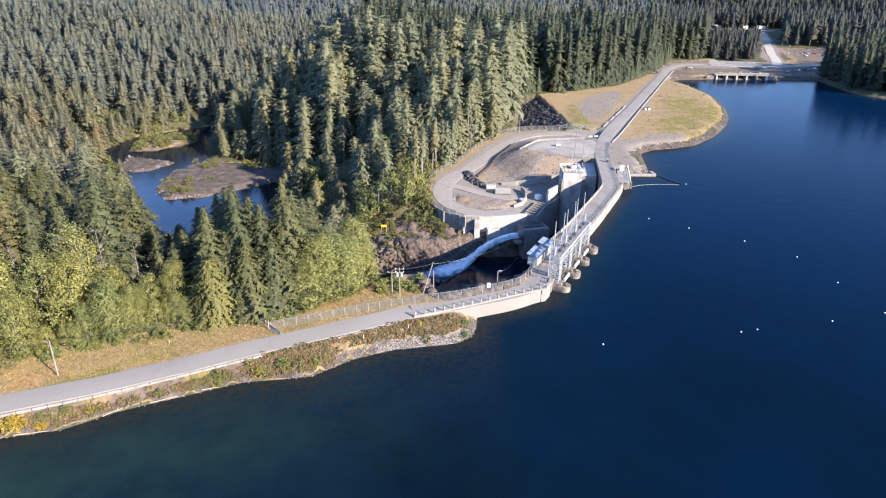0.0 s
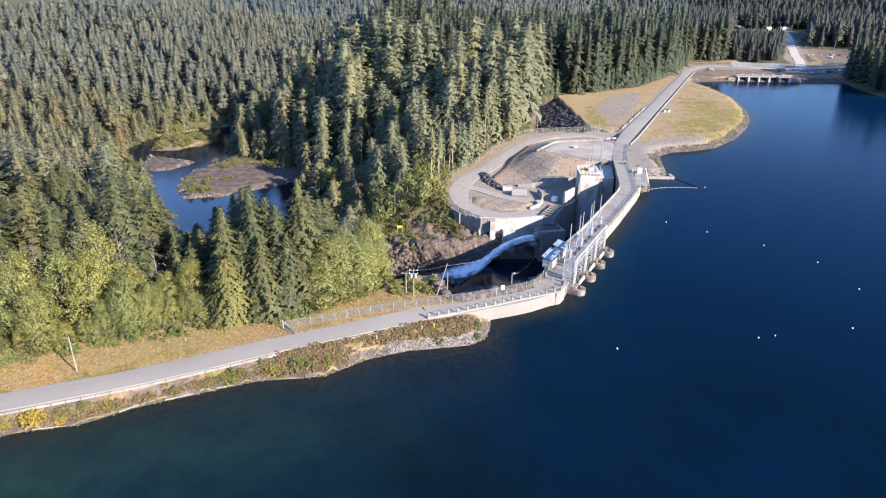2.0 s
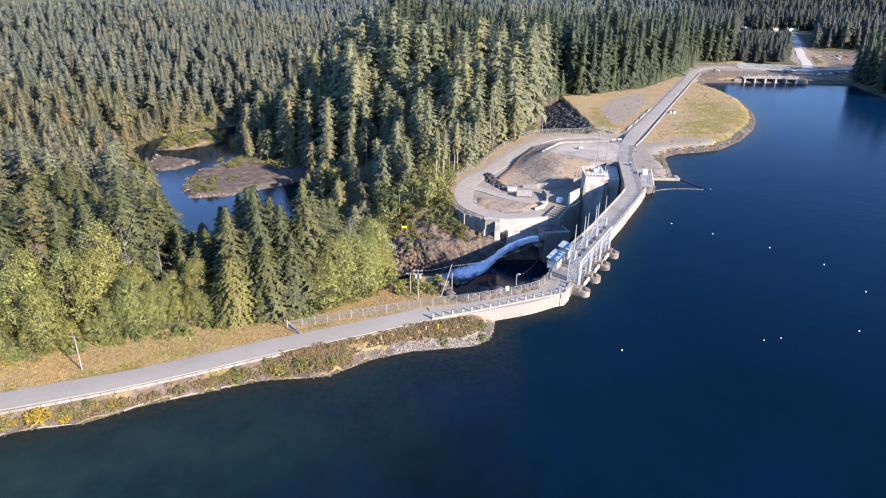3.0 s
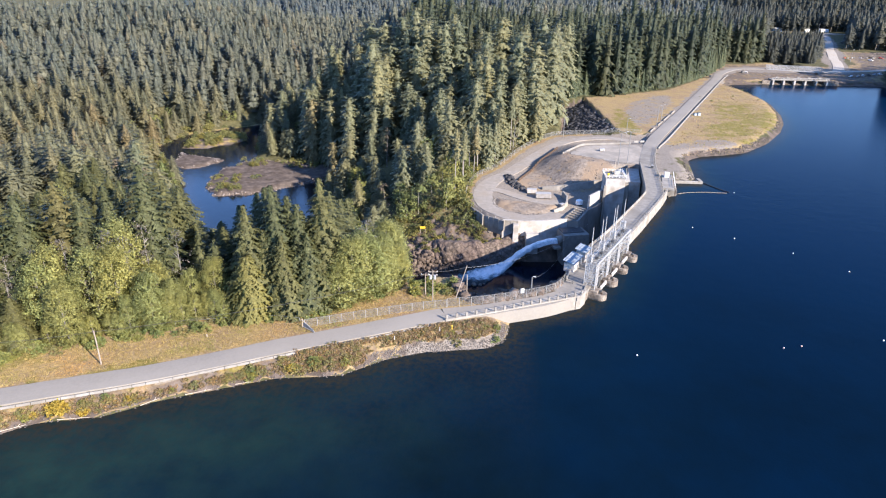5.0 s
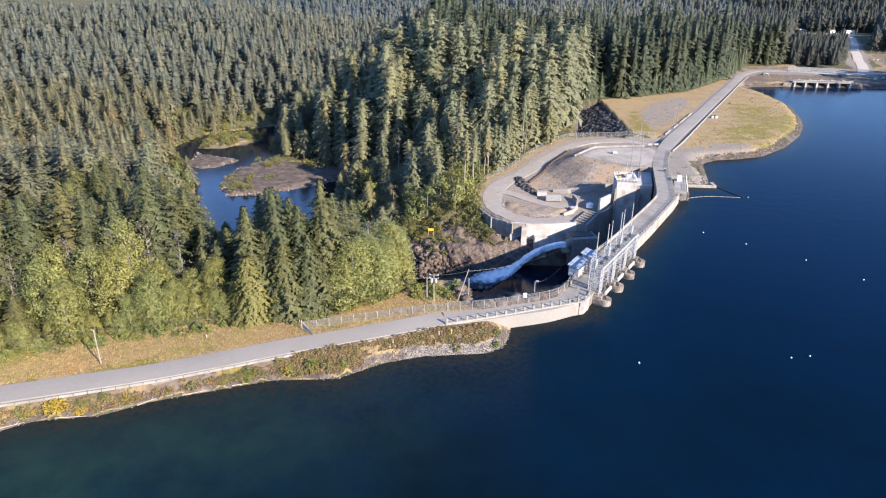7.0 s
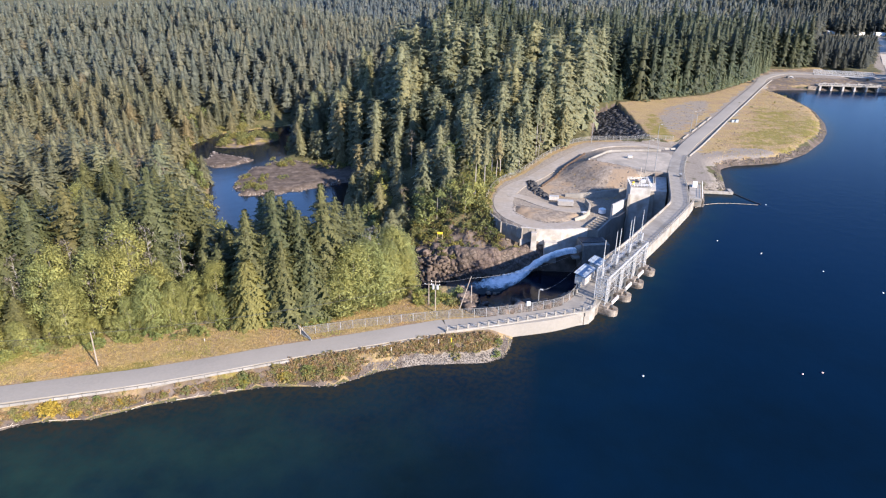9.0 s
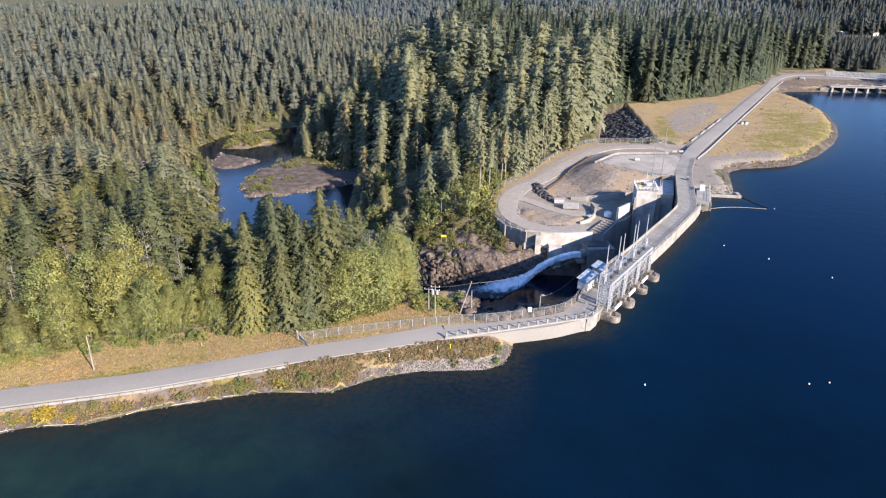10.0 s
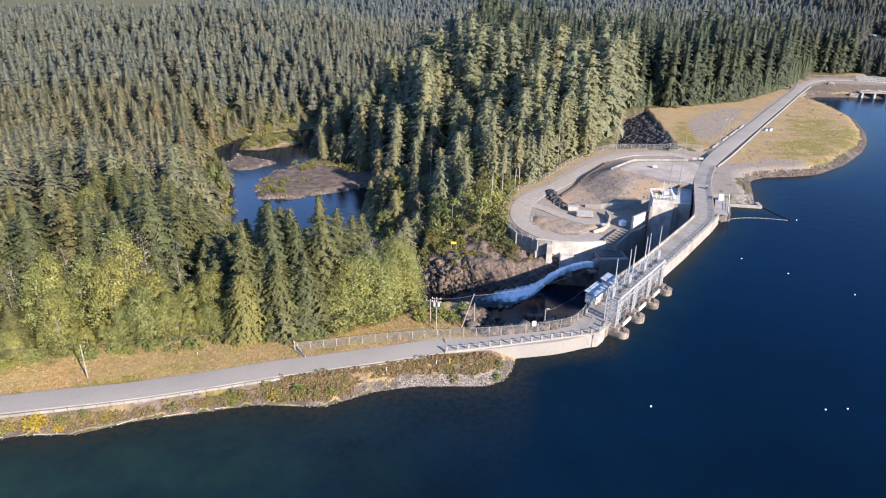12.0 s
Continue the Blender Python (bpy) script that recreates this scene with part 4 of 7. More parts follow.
def leafy_models(count, h, r, clumps, leaves, size):
    out = []
    for _ in range(count):
        hh = h * rng.uniform(0.8, 1.2)
        tv, tf = trunk_arrays(hh * 0.8, 0.01 * hh + 0.04, 4)
        cv, cf, cn = leafy_arrays(hh, r * rng.uniform(0.85, 1.2), clumps, leaves, size, 0.06)
        out.append((tv, tf, cv, cf, cn, hh))
    return out


def tall(x, y):
    """Old tall woods from the pool to the field and on the far bank; lower ones on the slopes to the river."""
    old = np.clip((x + 130) / 50, 0, 1) * np.clip((y - 300) / 70, 0, 1) * (y < 760)
    old = np.maximum(old * 0.42, 0.55 * np.clip((x - 10) / 50, 0, 1) * np.clip((y - 350) / 60, 0, 1) * (y < 760))
    low = (signed(RIVER_EDGE, x, y) < 14) & (x < -60) & ((y < 335) | (x < -130))
    return np.where((x > 300) & (y < 700), 1.2, 1 + old) * np.where(low, 0.75, np.where((y > 345) & (x < -20) & (x > -130), 1.22, np.where((x > -112) & (x < 5) & (y > 225) & (y <= 345), 0.7, 1.0))) * np.where((x > -64) & (x < -14) & (y > 345) & (y < 410), 0.66, 1.0) * np.where((x > -100) & (x < -40) & (y > 262) & (y < 362), 0.72, 1.0)


def sector(x, y):
    """The land that lies before the lake and the dam."""
    return (x > -1.12 * y - 25) & (x < 0.75 * y + 35)


BLOCK = [(-150, 88), *EDGE, (-28, 186), (-40, 205), (-75, 228), (-110, 225), (-150, 200)]
# Old trees with bare lower stems between the pool, the yard and the field.
x, y = scatter(-150, 75, 100, 480, 10.3)
old = wooded(x, y) & ~inside(BLOCK, x, y) & (y > 180) & ~((x > -46) & (y < 236)) & ~((x > -92) & (x < -22) & (y > 290) & (y < 380) & (rng.random(len(x)) < 0.28))
pick = rng.random(len(x))
bank = signed(RIVER_EDGE, x, y)
green = old & (((bank < 18) & (x > -70) & (pick < 0.62)) | ((signed(PLATFORM, x, y) < 16) & (x < 20) & (pick < 0.45)) | ((x > -62) & (y < 300) & (pick < 0.55)) | (pick < 0.06))
grey = old & ~green & (pick > 0.965)
fir = old & ~green & ~grey
plant_all("woods", x[fir], y[fir], 0.4, 1.25, wood_models(14, 23, 8, 29, 7.2, 0.08, 0.30, 0.40, 3, 0.24, 0.5), "dense green old fir woods between the river and the yard", tall, FIR_MID)
plant_all("woods", x[green], y[green], 0.6, 1.3, leafy_models(6, 13, 4.2, 44, 24, 0.55), "bright green broadleaf trees between the firs", None, LEAF_FAR, PALE_BARK)
plant_all("woods", x[grey], y[grey], 0.6, 1.1, leafy_models(4, 24, 3.2, 22, 12, 0.5), "grey dying trees with thin twigs among the firs", None, DEAD, PALE_BARK)
x, y = scatter(-80, 460, 380, 760, 10.0)
ok = wooded(x, y) & ~((x < 75) & (y < 480)) & sector(x, y)
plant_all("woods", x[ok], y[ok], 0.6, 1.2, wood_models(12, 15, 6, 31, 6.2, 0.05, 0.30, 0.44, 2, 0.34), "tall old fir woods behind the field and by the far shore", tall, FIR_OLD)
# Younger, closed woods on the left bank.
x, y = scatter(-620, -60, 90, 640, 9.8)
r = np.hypot(x, y)
bank = signed(RIVER_EDGE, x, y)
ok = wooded(x, y) & (((x < -150) | (y >= 480)) & (x < -80)) & sector(x, y) & ~((x < -150) & (y < 150)) & (r < 560)
leaf = ok & ((bank < 22) & (rng.random(len(x)) < 0.55) | (wave(x, y, 55, 31) > 0.75) & (r < 420) & (rng.random(len(x)) < 0.7))
fir = ok & ~leaf
plant_all("woods", x[fir], y[fir], 0.68, 1.15, wood_models(12, 18, 8, 24, 8.0, 0.03, 0.2, 0.66, 2, 0.25), "dense young fir woods across the valley", tall)
plant_all("woods", x[leaf], y[leaf], 0.5, 1.2, leafy_models(6, 13, 3.6, 40, 24, 0.55), "yellow-green alders among the firs by the river", None, LEAF_FAR, PALE_BARK)
x, y = scatter(-900, -60, 300, 900, 11.0)
r = np.hypot(x, y)
ok = wooded(x, y) & ((x < -150) | (y >= 480)) & (x < -80) & sector(x, y) & (r >= 560) & (r < 860)
plant_all("woods", x[ok], y[ok], 0.72, 1.15, wood_models(10, 12, 7, 25, 8.2, 0.03, 0.2, 0.68, 1, 0.34), "dense fir woods on the rising land", tall, FIR_HILL_HAZE)
x, y = scatter(-1250, 1250, 500, 1800, 13.6)
r = np.hypot(x, y)
ok = wooded(x, y) & sector(x, y) & (r >= np.where(x < -80, 860, 760)) & (y > np.where(x < -80, 0, 760)) & (r < np.where(x < 0, 1320, 1480 + 0.35 * np.clip(x, 0, 900)))
dim = ok & (x > 0.33 * y)
ok &= ~dim
plant_all("woods", x[ok], y[ok], 0.65, 1.3, wood_models(8, 8, 5, 27, 9.4, 0.05, 0.22, 0.68, 1, 0.52), "far fir woods on the hills", tall, FIR_HILL_HAZE)
plant_all("woods", x[dim], y[dim], 0.8, 1.35, wood_models(8, 9, 6, 31, 7.0, 0.28, 0.3, 0.7, 1, 0.45), "tall fir woods with pale stems behind the far site, shade in their colour", tall, FIR_SHADY, PALE_BARK)
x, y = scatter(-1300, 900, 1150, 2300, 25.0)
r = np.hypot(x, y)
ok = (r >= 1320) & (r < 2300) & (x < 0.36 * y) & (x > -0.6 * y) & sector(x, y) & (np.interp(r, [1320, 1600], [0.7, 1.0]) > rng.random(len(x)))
plant_all("woods", x[ok], y[ok], 0.8, 1.4, wood_models(6, 5, 5, 30, 13.0, 0.05, 0.22, 0.8, 1, 0.6), "distant fir woods on the hills beyond the ridge, blue haze in their colour", None, FIR_HAZE)
x, y = scatter(280, 460, 720, 950, 9.5)
ok = young(x, y)
plant_all("woods", x[ok], y[ok], 0.6, 1.25, wood_models(6, 13, 7, 21, 6.4, 0.03, 0.25, 0.7, 2, 0.34), "young fir stand behind the far bridge, shade in its colour", None, FIR_SHADY)
# Young firs that close the edge of the old woods along the field and the causeway.
run = smooth_line([(56, 470), (70, 486), (100, 502), (138, 534), (172, 580), (196, 618), (214, 652), (234, 694)], 2.8)
x = np.array([p.x - q.x * rng.uniform(-1.5, 4.5) for p, q in zip(run, normals(run)) for _ in range(3)])
y = np.array([p.y - q.y * rng.uniform(-1.5, 4.5) for p, q in zip(run, normals(run)) for _ in range(3)])
ok = (away(CAUSEWAY, x, y) > 8) & (signed(FIELD, x, y) > -4) & (signed(SITE, x, y) > 1)
plant_all("woods", x[ok], y[ok], 0.35, 1.15, wood_models(8, 14, 7, 19, 3.6, 0.02, 0.25, 0.8, 2, 0.28), "young green firs along the field and the causeway", None, FIR_YOUNG)
x, y = scatter(-30, 50, 262, 372, 5.2)
d = signed(PLATFORM, x, y)
ok = (d > 3.2) & (d < 9) & (signed(RIPRAP, x, y) > 3) & (signed(RIVER_EDGE, x, y) > 12) & (rng.random(len(x)) < 0.42)
plant_all("woods", x[ok], y[ok], 0.55, 1.05, wood_models(8, 16, 6, 29, 3.4, 0.42, 0.4, 0.6, 2, 0.36, 0.6), "slender edge firs with bare pale stems beside the yard fence", None, FIR_MID, PALE_BARK)


# ==== the dam ====
U, N = Vector((0.451, 0.892, 0)), Vector((0.892, -0.451, 0))
A = Vector((29.4, 158.8, 0))
ALONG = math.atan2(U.y, U.x)


def on_dam(s, n, z):
    """A place by metres along the gate deck, metres upstream of its edge, and height."""
    return A + U * s + N * n + Vector((0, 0, z))


def line3(line, z, step=2.0):
    return [Vector((p.x, p.y, z)) for p in smooth_line(line, step)]


def along_line(pts, spacing, start=0.0):
    """Places and headings at even steps along a run of points."""
    out, left = [], start
    for p, q in zip(pts, pts[1:]):
        d = (q - p).length
        while left <= d:
            out.append((p.lerp(q, left / d), math.atan2(q.y - p.y, q.x - p.x)))
            left += spacing
        left -= d
    return out


APPROACH, DECK = ROAD[7:12], ROAD[11:]
dam = thing("dam", "long concrete dam wall with a road deck on its crest", "dam")
tagged(dam, kind="structure")
part("approach_deck", sweep(line3(APPROACH, 3.52, 1.5), [(2.75, 0), (-2.75, 0), (-2.75, -3.5), (2.75, -3.5)]), ASPHALT, dam, "pale grey roadway")
part("deck", sweep(line3(DECK, 3.56, 1.5), [(3.5, 0), (-3.5, 0), (-3.5, -1.0), (3.5, -1.0)]), CONCRETE, dam, "pale concrete road deck")
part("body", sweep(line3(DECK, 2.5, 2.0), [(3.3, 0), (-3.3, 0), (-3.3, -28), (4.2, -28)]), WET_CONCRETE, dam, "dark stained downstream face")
up_wall = [(-7.0, 135.1), (1.3, 138.6), (8.3, 141.9), (17.3, 146.4), (27.9, 151.4), (29.3, 154.0), (30.2, 157.6)]
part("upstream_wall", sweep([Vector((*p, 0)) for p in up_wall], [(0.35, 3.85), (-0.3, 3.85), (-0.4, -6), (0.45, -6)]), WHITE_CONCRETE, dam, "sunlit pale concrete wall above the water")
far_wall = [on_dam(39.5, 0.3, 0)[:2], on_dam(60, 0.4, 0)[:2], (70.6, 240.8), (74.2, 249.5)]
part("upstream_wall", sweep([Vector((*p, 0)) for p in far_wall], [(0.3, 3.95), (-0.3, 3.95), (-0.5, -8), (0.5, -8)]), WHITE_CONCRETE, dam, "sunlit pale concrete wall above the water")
left_line = [Vector((p.x, p.y, 3.56)) + n * 3.3 for p, n in zip(smooth_line(DECK, 2.0), normals(smooth_line(DECK, 2.0)))]
part("downstream_parapet", sweep([p for p in left_line[4:] if p.y < 289], [(0.15, 0.95), (-0.15, 0.95), (-0.15, 0), (0.15, 0)]), WHITE_CONCRETE, dam, "low pale concrete parapet")
right_line = [Vector((p.x, p.y, 3.56)) - n * 3.35 for p, n in zip(smooth_line(DECK, 2.0), normals(smooth_line(DECK, 2.0)))]


def railing(name, pts, z, spacing, label):
    """Concrete posts with two pipe rails between."""
    ob = thing(name, label, "railing", "railings of the dam")
    post = mesh_of(box((0, 0, 0.55), (0.5, 0.34, 1.2), 0, 0.03), "post", CONCRETE)
    spots = along_line(pts, spacing, 0.4)
    for p, a in spots:
        o = new("post", post)
        o.parent, o.location, o.rotation_euler.z = ob, (p.x, p.y, z), a
    for h in (0.5, 0.95):
        part("rail", sweep([Vector((p.x, p.y, z + h)) for p, _ in spots], [(0.02, 0.02), (-0.02, 0.02), (-0.02, -0.02), (0.02, -0.02)]), STEEL, ob)
    return ob


def mesh_of(bm, name, mat):
    me = bpy.data.meshes.new(name)
    bm.to_mesh(me)
    bm.free()
    me.materials.append(mat)
    return me


railing("railing", [Vector((*p, 0)) for p in up_wall], 3.85, 2.6, "concrete posts with pipe rails on the pale wall")
deck_right = [p for p in right_line if p.y > 196]
railing("railing", deck_right, 3.56, 2.45, "concrete posts with pipe rails along the deck edge")


# ---- gate piers and the hoist gantry ----
def pier(s):
    ob = thing("gate_pier", "stained concrete gate pier with a rounded nose in the water", "pier", "gate piers", on_dam(s, 0, 0))
    ob.rotation_euler.z = ALONG
    bm = bmesh.new()
    nose = [(1.7 * math.cos(t), 5.0 + 1.7 * math.sin(t)) for t in np.linspace(0, math.pi, 9)]
    outline = [(-1.7, -2.0), (1.7, -2.0)] + nose
    lo = [bm.verts.new((a, -b, -9)) for a, b in outline]
    hi = [bm.verts.new((a, -b, 1.75)) for a, b in outline]
    bm.faces.new(hi)
    bm.faces.new(lo[::-1])
    for i in range(len(lo)):
        j = (i + 1) % len(lo)
        bm.faces.new((lo[i], lo[j], hi[j], hi[i]))
    bmesh.ops.recalc_face_normals(bm, faces=bm.faces)
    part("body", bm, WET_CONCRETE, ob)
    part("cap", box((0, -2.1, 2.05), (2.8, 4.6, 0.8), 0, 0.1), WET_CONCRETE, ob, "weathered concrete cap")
    part("bracket", box((0.2, -4.9, 2.05), (0.6, 0.7, 0.8), 0, 0.06), DARK_STEEL, ob)
    part("bracket", box((-0.7, -5.4, 1.95), (0.4, 0.5, 0.6), 0, 0.05), RUSTY, ob)
    part("waterline", box((0, -2.2, 0.1), (3.46, 5.6, 0.5), 0, 0.02), DARK_STEEL, ob, "dark wet band at the waterline")
    return ob


PIERS = [1.2, 11.4, 21.6, 31.8]
for s in PIERS:
    pier(s)


def lattice(ob, s, n0, n1, w, z0, z1, panels):
    """A braced steel tower: four legs, rings and crossed braces."""
    corners = [(s - w, n0), (s + w, n0), (s + w, n1), (s - w, n1)]
    for a, b in corners:
        part("leg", beam(on_dam(a, b, z0), on_dam(a, b, z1), 0.20), STEEL, ob)
    zs = np.linspace(z0, z1, panels + 1)
    for za, zb in zip(zs, zs[1:]):
        for (a, b), (c, d) in zip(corners, corners[1:] + corners[:1]):
            part("brace", beam(on_dam(a, b, za), on_dam(c, d, zb), 0.11), STEEL, ob)
            part("brace", beam(on_dam(c, d, za), on_dam(a, b, zb), 0.11), STEEL, ob)
            part("strut", beam(on_dam(a, b, zb), on_dam(c, d, zb), 0.16), STEEL, ob)


gantry = thing("hoist_gantry", "pale galvanised steel lattice gantry that lifts the gates", "gantry", "", on_dam(0, 0, 0))
gantry.location = (0, 0, 0)
G0, G1, GT = 0.2, 3.3, 10.0
for s in PIERS:
    lattice(gantry, s, G0, G1, 0.85, 2.4, GT - 0.1, 5)
    lattice(gantry, s, G0, G0 + 1.3, 0.55, GT, GT + 2.4, 2)
for s0, s1 in zip(PIERS, PIERS[1:]):
    for n in (G0, G1):
        part("girder", beam(on_dam(s0, n, GT), on_dam(s1, n, GT), 0.30, 0.42), STEEL, gantry)
        part("girder", beam(on_dam(s0, n, GT - 1.6), on_dam(s1, n, GT - 1.6), 0.14), STEEL, gantry)
        for k in range(8):
            a, b = s0 + (s1 - s0) * k / 8, s0 + (s1 - s0) * (k + 1) / 8
            za, zb = (GT - 1.6, GT) if k % 2 else (GT, GT - 1.6)
            part("brace", beam(on_dam(a, n, za), on_dam(b, n, zb), 0.09), STEEL, gantry)
    for k in range(1, 8):
        a = s0 + (s1 - s0) * k / 8
        part("cross_beam", beam(on_dam(a, G0, GT + 0.1), on_dam(a, G1, GT + 0.1), 0.12), WIRE, gantry)
    part("walkway", box(on_dam((s0 + s1) / 2, G0 + 0.55, GT + 0.24), (s1 - s0, 0.8, 0.06), ALONG), WIRE, gantry)
    mid = (s0 + s1) / 2
    for e in (-1.9, 1.9):
        part("hoist", box(on_dam(mid + e, 1.9, GT + 0.55), (1.0, 0.9, 0.8), ALONG, 0.06), DARK_STEEL, gantry, "dark hoist drum housing")
    part("hoist_shaft", beam(on_dam(mid - 1.9, 1.9, GT + 0.5), on_dam(mid + 1.9, 1.9, GT + 0.5), 0.14), DARK_STEEL, gantry)
    part("gate_leaf", beam(on_dam(s0 + 1.6, 4.3, 2.3), on_dam(s1 - 3.8, 4.3, 2.3), 0.45, 0.9), WORN, gantry, "white steel gate leaf")
    part("gate_leaf", beam(on_dam(s0 + 1.4, 2.0, -0.5), on_dam(s1 - 1.4, 2.0, -0.5), 0.4, 6.5), DARK_STEEL, gantry, "dark wet steel gate leaf")
    for e in (-3.1, -1.9, 1.9, 3.1):
        for n in (1.0, 2.8):
            part("hanger", beam(on_dam(mid + e, n, 2.4), on_dam(mid + e, n, GT), 0.11), STEEL, gantry)
        part("brace", beam(on_dam(mid + e, 1.0, 3.2), on_dam(mid + e, 2.8, 6.4), 0.07), STEEL, gantry)
        part("brace", beam(on_dam(mid + e, 2.8, 6.4), on_dam(mid + e, 1.0, 9.4), 0.07), STEEL, gantry)
    for z in (4.6, 7.0):
        part("strut", beam(on_dam(mid - 3.1, 2.8, z), on_dam(mid + 3.1, 2.8, z), 0.10), STEEL, gantry)
for n in (G0, G0 + 1.1):
    part("handrail", beam(on_dam(PIERS[0], n, GT + 1.25), on_dam(PIERS[-1], n, GT + 1.25), 0.06), STEEL, gantry)
    for s in np.arange(PIERS[0], PIERS[-1] + 0.1, 2.55):
        part("stanchion", beam(on_dam(s, n, GT + 0.2), on_dam(s, n, GT + 1.25), 0.05), STEEL, gantry)
for s, n, top in ((6.2, -0.5, 18.3), (14.8, -0.5, 18.1), (17.8, -0.5, 18.1), (26.0, -0.5, 18.2), (28.4, -0.5, 18.5), (36.7, -0.5, 18.2)):
    m = thing("mast", "slender pale steel mast beside the gantry", "mast", "masts on the gate deck", on_dam(s, n, 0))
    part("pole", rod((0, 0, 3.5), (0, 0, top - 4), 0.17, 0.14), STEEL, m)
    part("tip", rod((0, 0, top - 4), (0, 0, top), 0.12, 0.09), STEEL, m)
    part("foot", box((0, 0, 3.75), (0.7, 0.7, 0.35), 0, 0.04), CONCRETE, m)

# dark bars that cross the deck by the gantry
for s in (-1.5, 9.0):
    g = thing("deck_barrier", "dark steel bars across the deck", "barrier", "deck barriers", (0, 0, 0))
    for z in (3.9, 4.5):
        part("bar", beam(on_dam(s, -6.4, z), on_dam(s, -2.4, z), 0.1), DARK_STEEL, g)
    for n in (-6.4, -4.4, -2.4):
        part("post", beam(on_dam(s, n, 3.5), on_dam(s, n, 4.6), 0.12), DARK_STEEL, g)


def control_house(s, n, length, depth, z0, z1, label):
    ob = thing("control_house", label, "building", "control houses by the gates", on_dam(s, n, 0))
    ob.rotation_euler.z = ALONG
    part("wall", box((0, 0, (z0 + z1) / 2), (length, depth, z1 - z0), 0, 0.05), WORN, ob)
    bm = bmesh.new()
    v = [bm.verts.new(p) for p in ((-length / 2 - 0.3, -depth / 2 - 0.3, z1 + 0.02), (length / 2 + 0.3, -depth / 2 - 0.3, z1 + 0.02), (length / 2 + 0.3, depth / 2 + 0.3, z1 + 0.75), (-length / 2 - 0.3, depth / 2 + 0.3, z1 + 0.75))]
    w = [bm.verts.new(q.co + Vector((0, 0, 0.18))) for q in v]
    bm.faces.new(v[::-1])
    bm.faces.new(w)
    for i in range(4):
        bm.faces.new((v[i], v[(i + 1) % 4], w[(i + 1) % 4], w[i]))
    # A pale roof: the blue of its shade is put into the colour.
    roof = part("roof", bm, BLUE, ob, "sheet-metal roof with blue shade in its colour")
    for k in range(int(length / 0.9)):
        x = -length / 2 + 0.45 + 0.9 * k
        part("seam", beam((x, -depth / 2 - 0.3, z1 + 0.22), (x, depth / 2 + 0.3, z1 + 0.95), 0.06), BLUE, roof)
    part("door", box((length * 0.2, -depth / 2 - 0.03, 4.6), (0.95, 0.08, 2.05), 0, 0.02), DARK_STEEL, ob)
    return ob


control_house(9.4, -6.5, 7.0, 3.0, 3.4, 6.0, "small white control house with a metal roof coloured as in blue shade")
control_house(16.9, -6.2, 4.4, 3.0, 3.4, 6.5, "small white gate house with a metal roof coloured as in blue shade")


# ---- retaining walls, outlet and tower below the yard ----
def wall_run(name, pts, top, bottom, thick, mat, label, cat="wall"):
    bm = bmesh.new()
    zs = top if isinstance(top, (list, tuple)) else [top] * len(pts)
    v3 = [Vector((*p, 0)) for p in pts]
    rows = []
    for p, n, z in zip(v3, normals(v3), zs):
        rows.append([bm.verts.new((q.x, q.y, h)) for q, h in ((p + n * thick / 2, z), (p - n * thick / 2, z), (p - n * (thick / 2 + 0.4), bottom), (p + n * (thick / 2 + 0.4), bottom))])
    for r, s in zip(rows, rows[1:]):
        for i in range(4):
            bm.faces.new((r[i], r[(i + 1) % 4], s[(i + 1) % 4], s[i]))
    bm.faces.new(rows[0][::-1])
    bm.faces.new(rows[-1])
    bmesh.ops.recalc_face_normals(bm, faces=bm.faces)
    return solid(name, bm, mat, label, cat, kind="structure")


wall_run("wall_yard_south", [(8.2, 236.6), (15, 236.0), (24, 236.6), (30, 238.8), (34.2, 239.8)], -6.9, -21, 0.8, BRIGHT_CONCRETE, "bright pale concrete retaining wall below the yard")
wall_run("wall_yard_east", [(34.4, 239.6), (37.9, 238.0), (44.0, 252.4), (47.6, 256.4), (52.5, 265.0), (53.5, 272.0)], [-6.9, -6.9, -6.9, -6.9, -6.6, -6.0], -26, 0.8, CONCRETE, "concrete wall beside the deep pool")
wall_run("wall_yard_west", [(-6.8, 268), (-6.4, 256), (0.4, 243), (8.2, 236.6)], [-7.6, -7.8, -7.6, -7.2], -13.5, 0.5, CONCRETE, "grey panelled retaining wall round the bend of the yard")
panelled = thing("wall_panels", "row of grey concrete panels along the bend of the yard", "wall panel", "", (0, 0, 0))
slab = mesh_of(box((0, 0, 0), (2.5, 0.22, 4.2), 0, 0.04), "panel", WHITE_CONCRETE)
for k, (p, a) in enumerate(along_line([Vector(q) for q in ((-7.3, 262, -9.6), (-7.0, 255.6, -9.6), (-0.2, 242.3, -9.5), (8.0, 235.9, -9.3), (13.6, 235.2, -9.1))], 2.62)):
    o = new("panel", slab)
    o.parent, o.location, o.rotation_euler = panelled, (p.x, p.y, p.z + 0.12 * (k % 3)), (0.05 * (k % 2) - 0.02, 0, a)
    part("rib", box((p.x + 1.28 * math.cos(a), p.y + 1.28 * math.sin(a), p.z + 0.1), (0.22, 0.5, 4.6), a), WHITE_CONCRETE, panelled)
buttress = thing("buttress", "pale concrete buttress of the retaining wall", "buttress", "", (0, 0, 0))
part("block", box((13.5, 234.4, -13.5), (2.2, 2.6, 11.5), 0.0, 0.1), BRIGHT_CONCRETE, buttress)
part("block", box((20.0, 234.0, -15.5), (5.0, 3.4, 8.5), 0.1, 0.1), BRIGHT_CONCRETE, buttress)
outlet = thing("outlet_works", "grey concrete outlet block that spills white water", "outlet", "", (0, 0, 0))
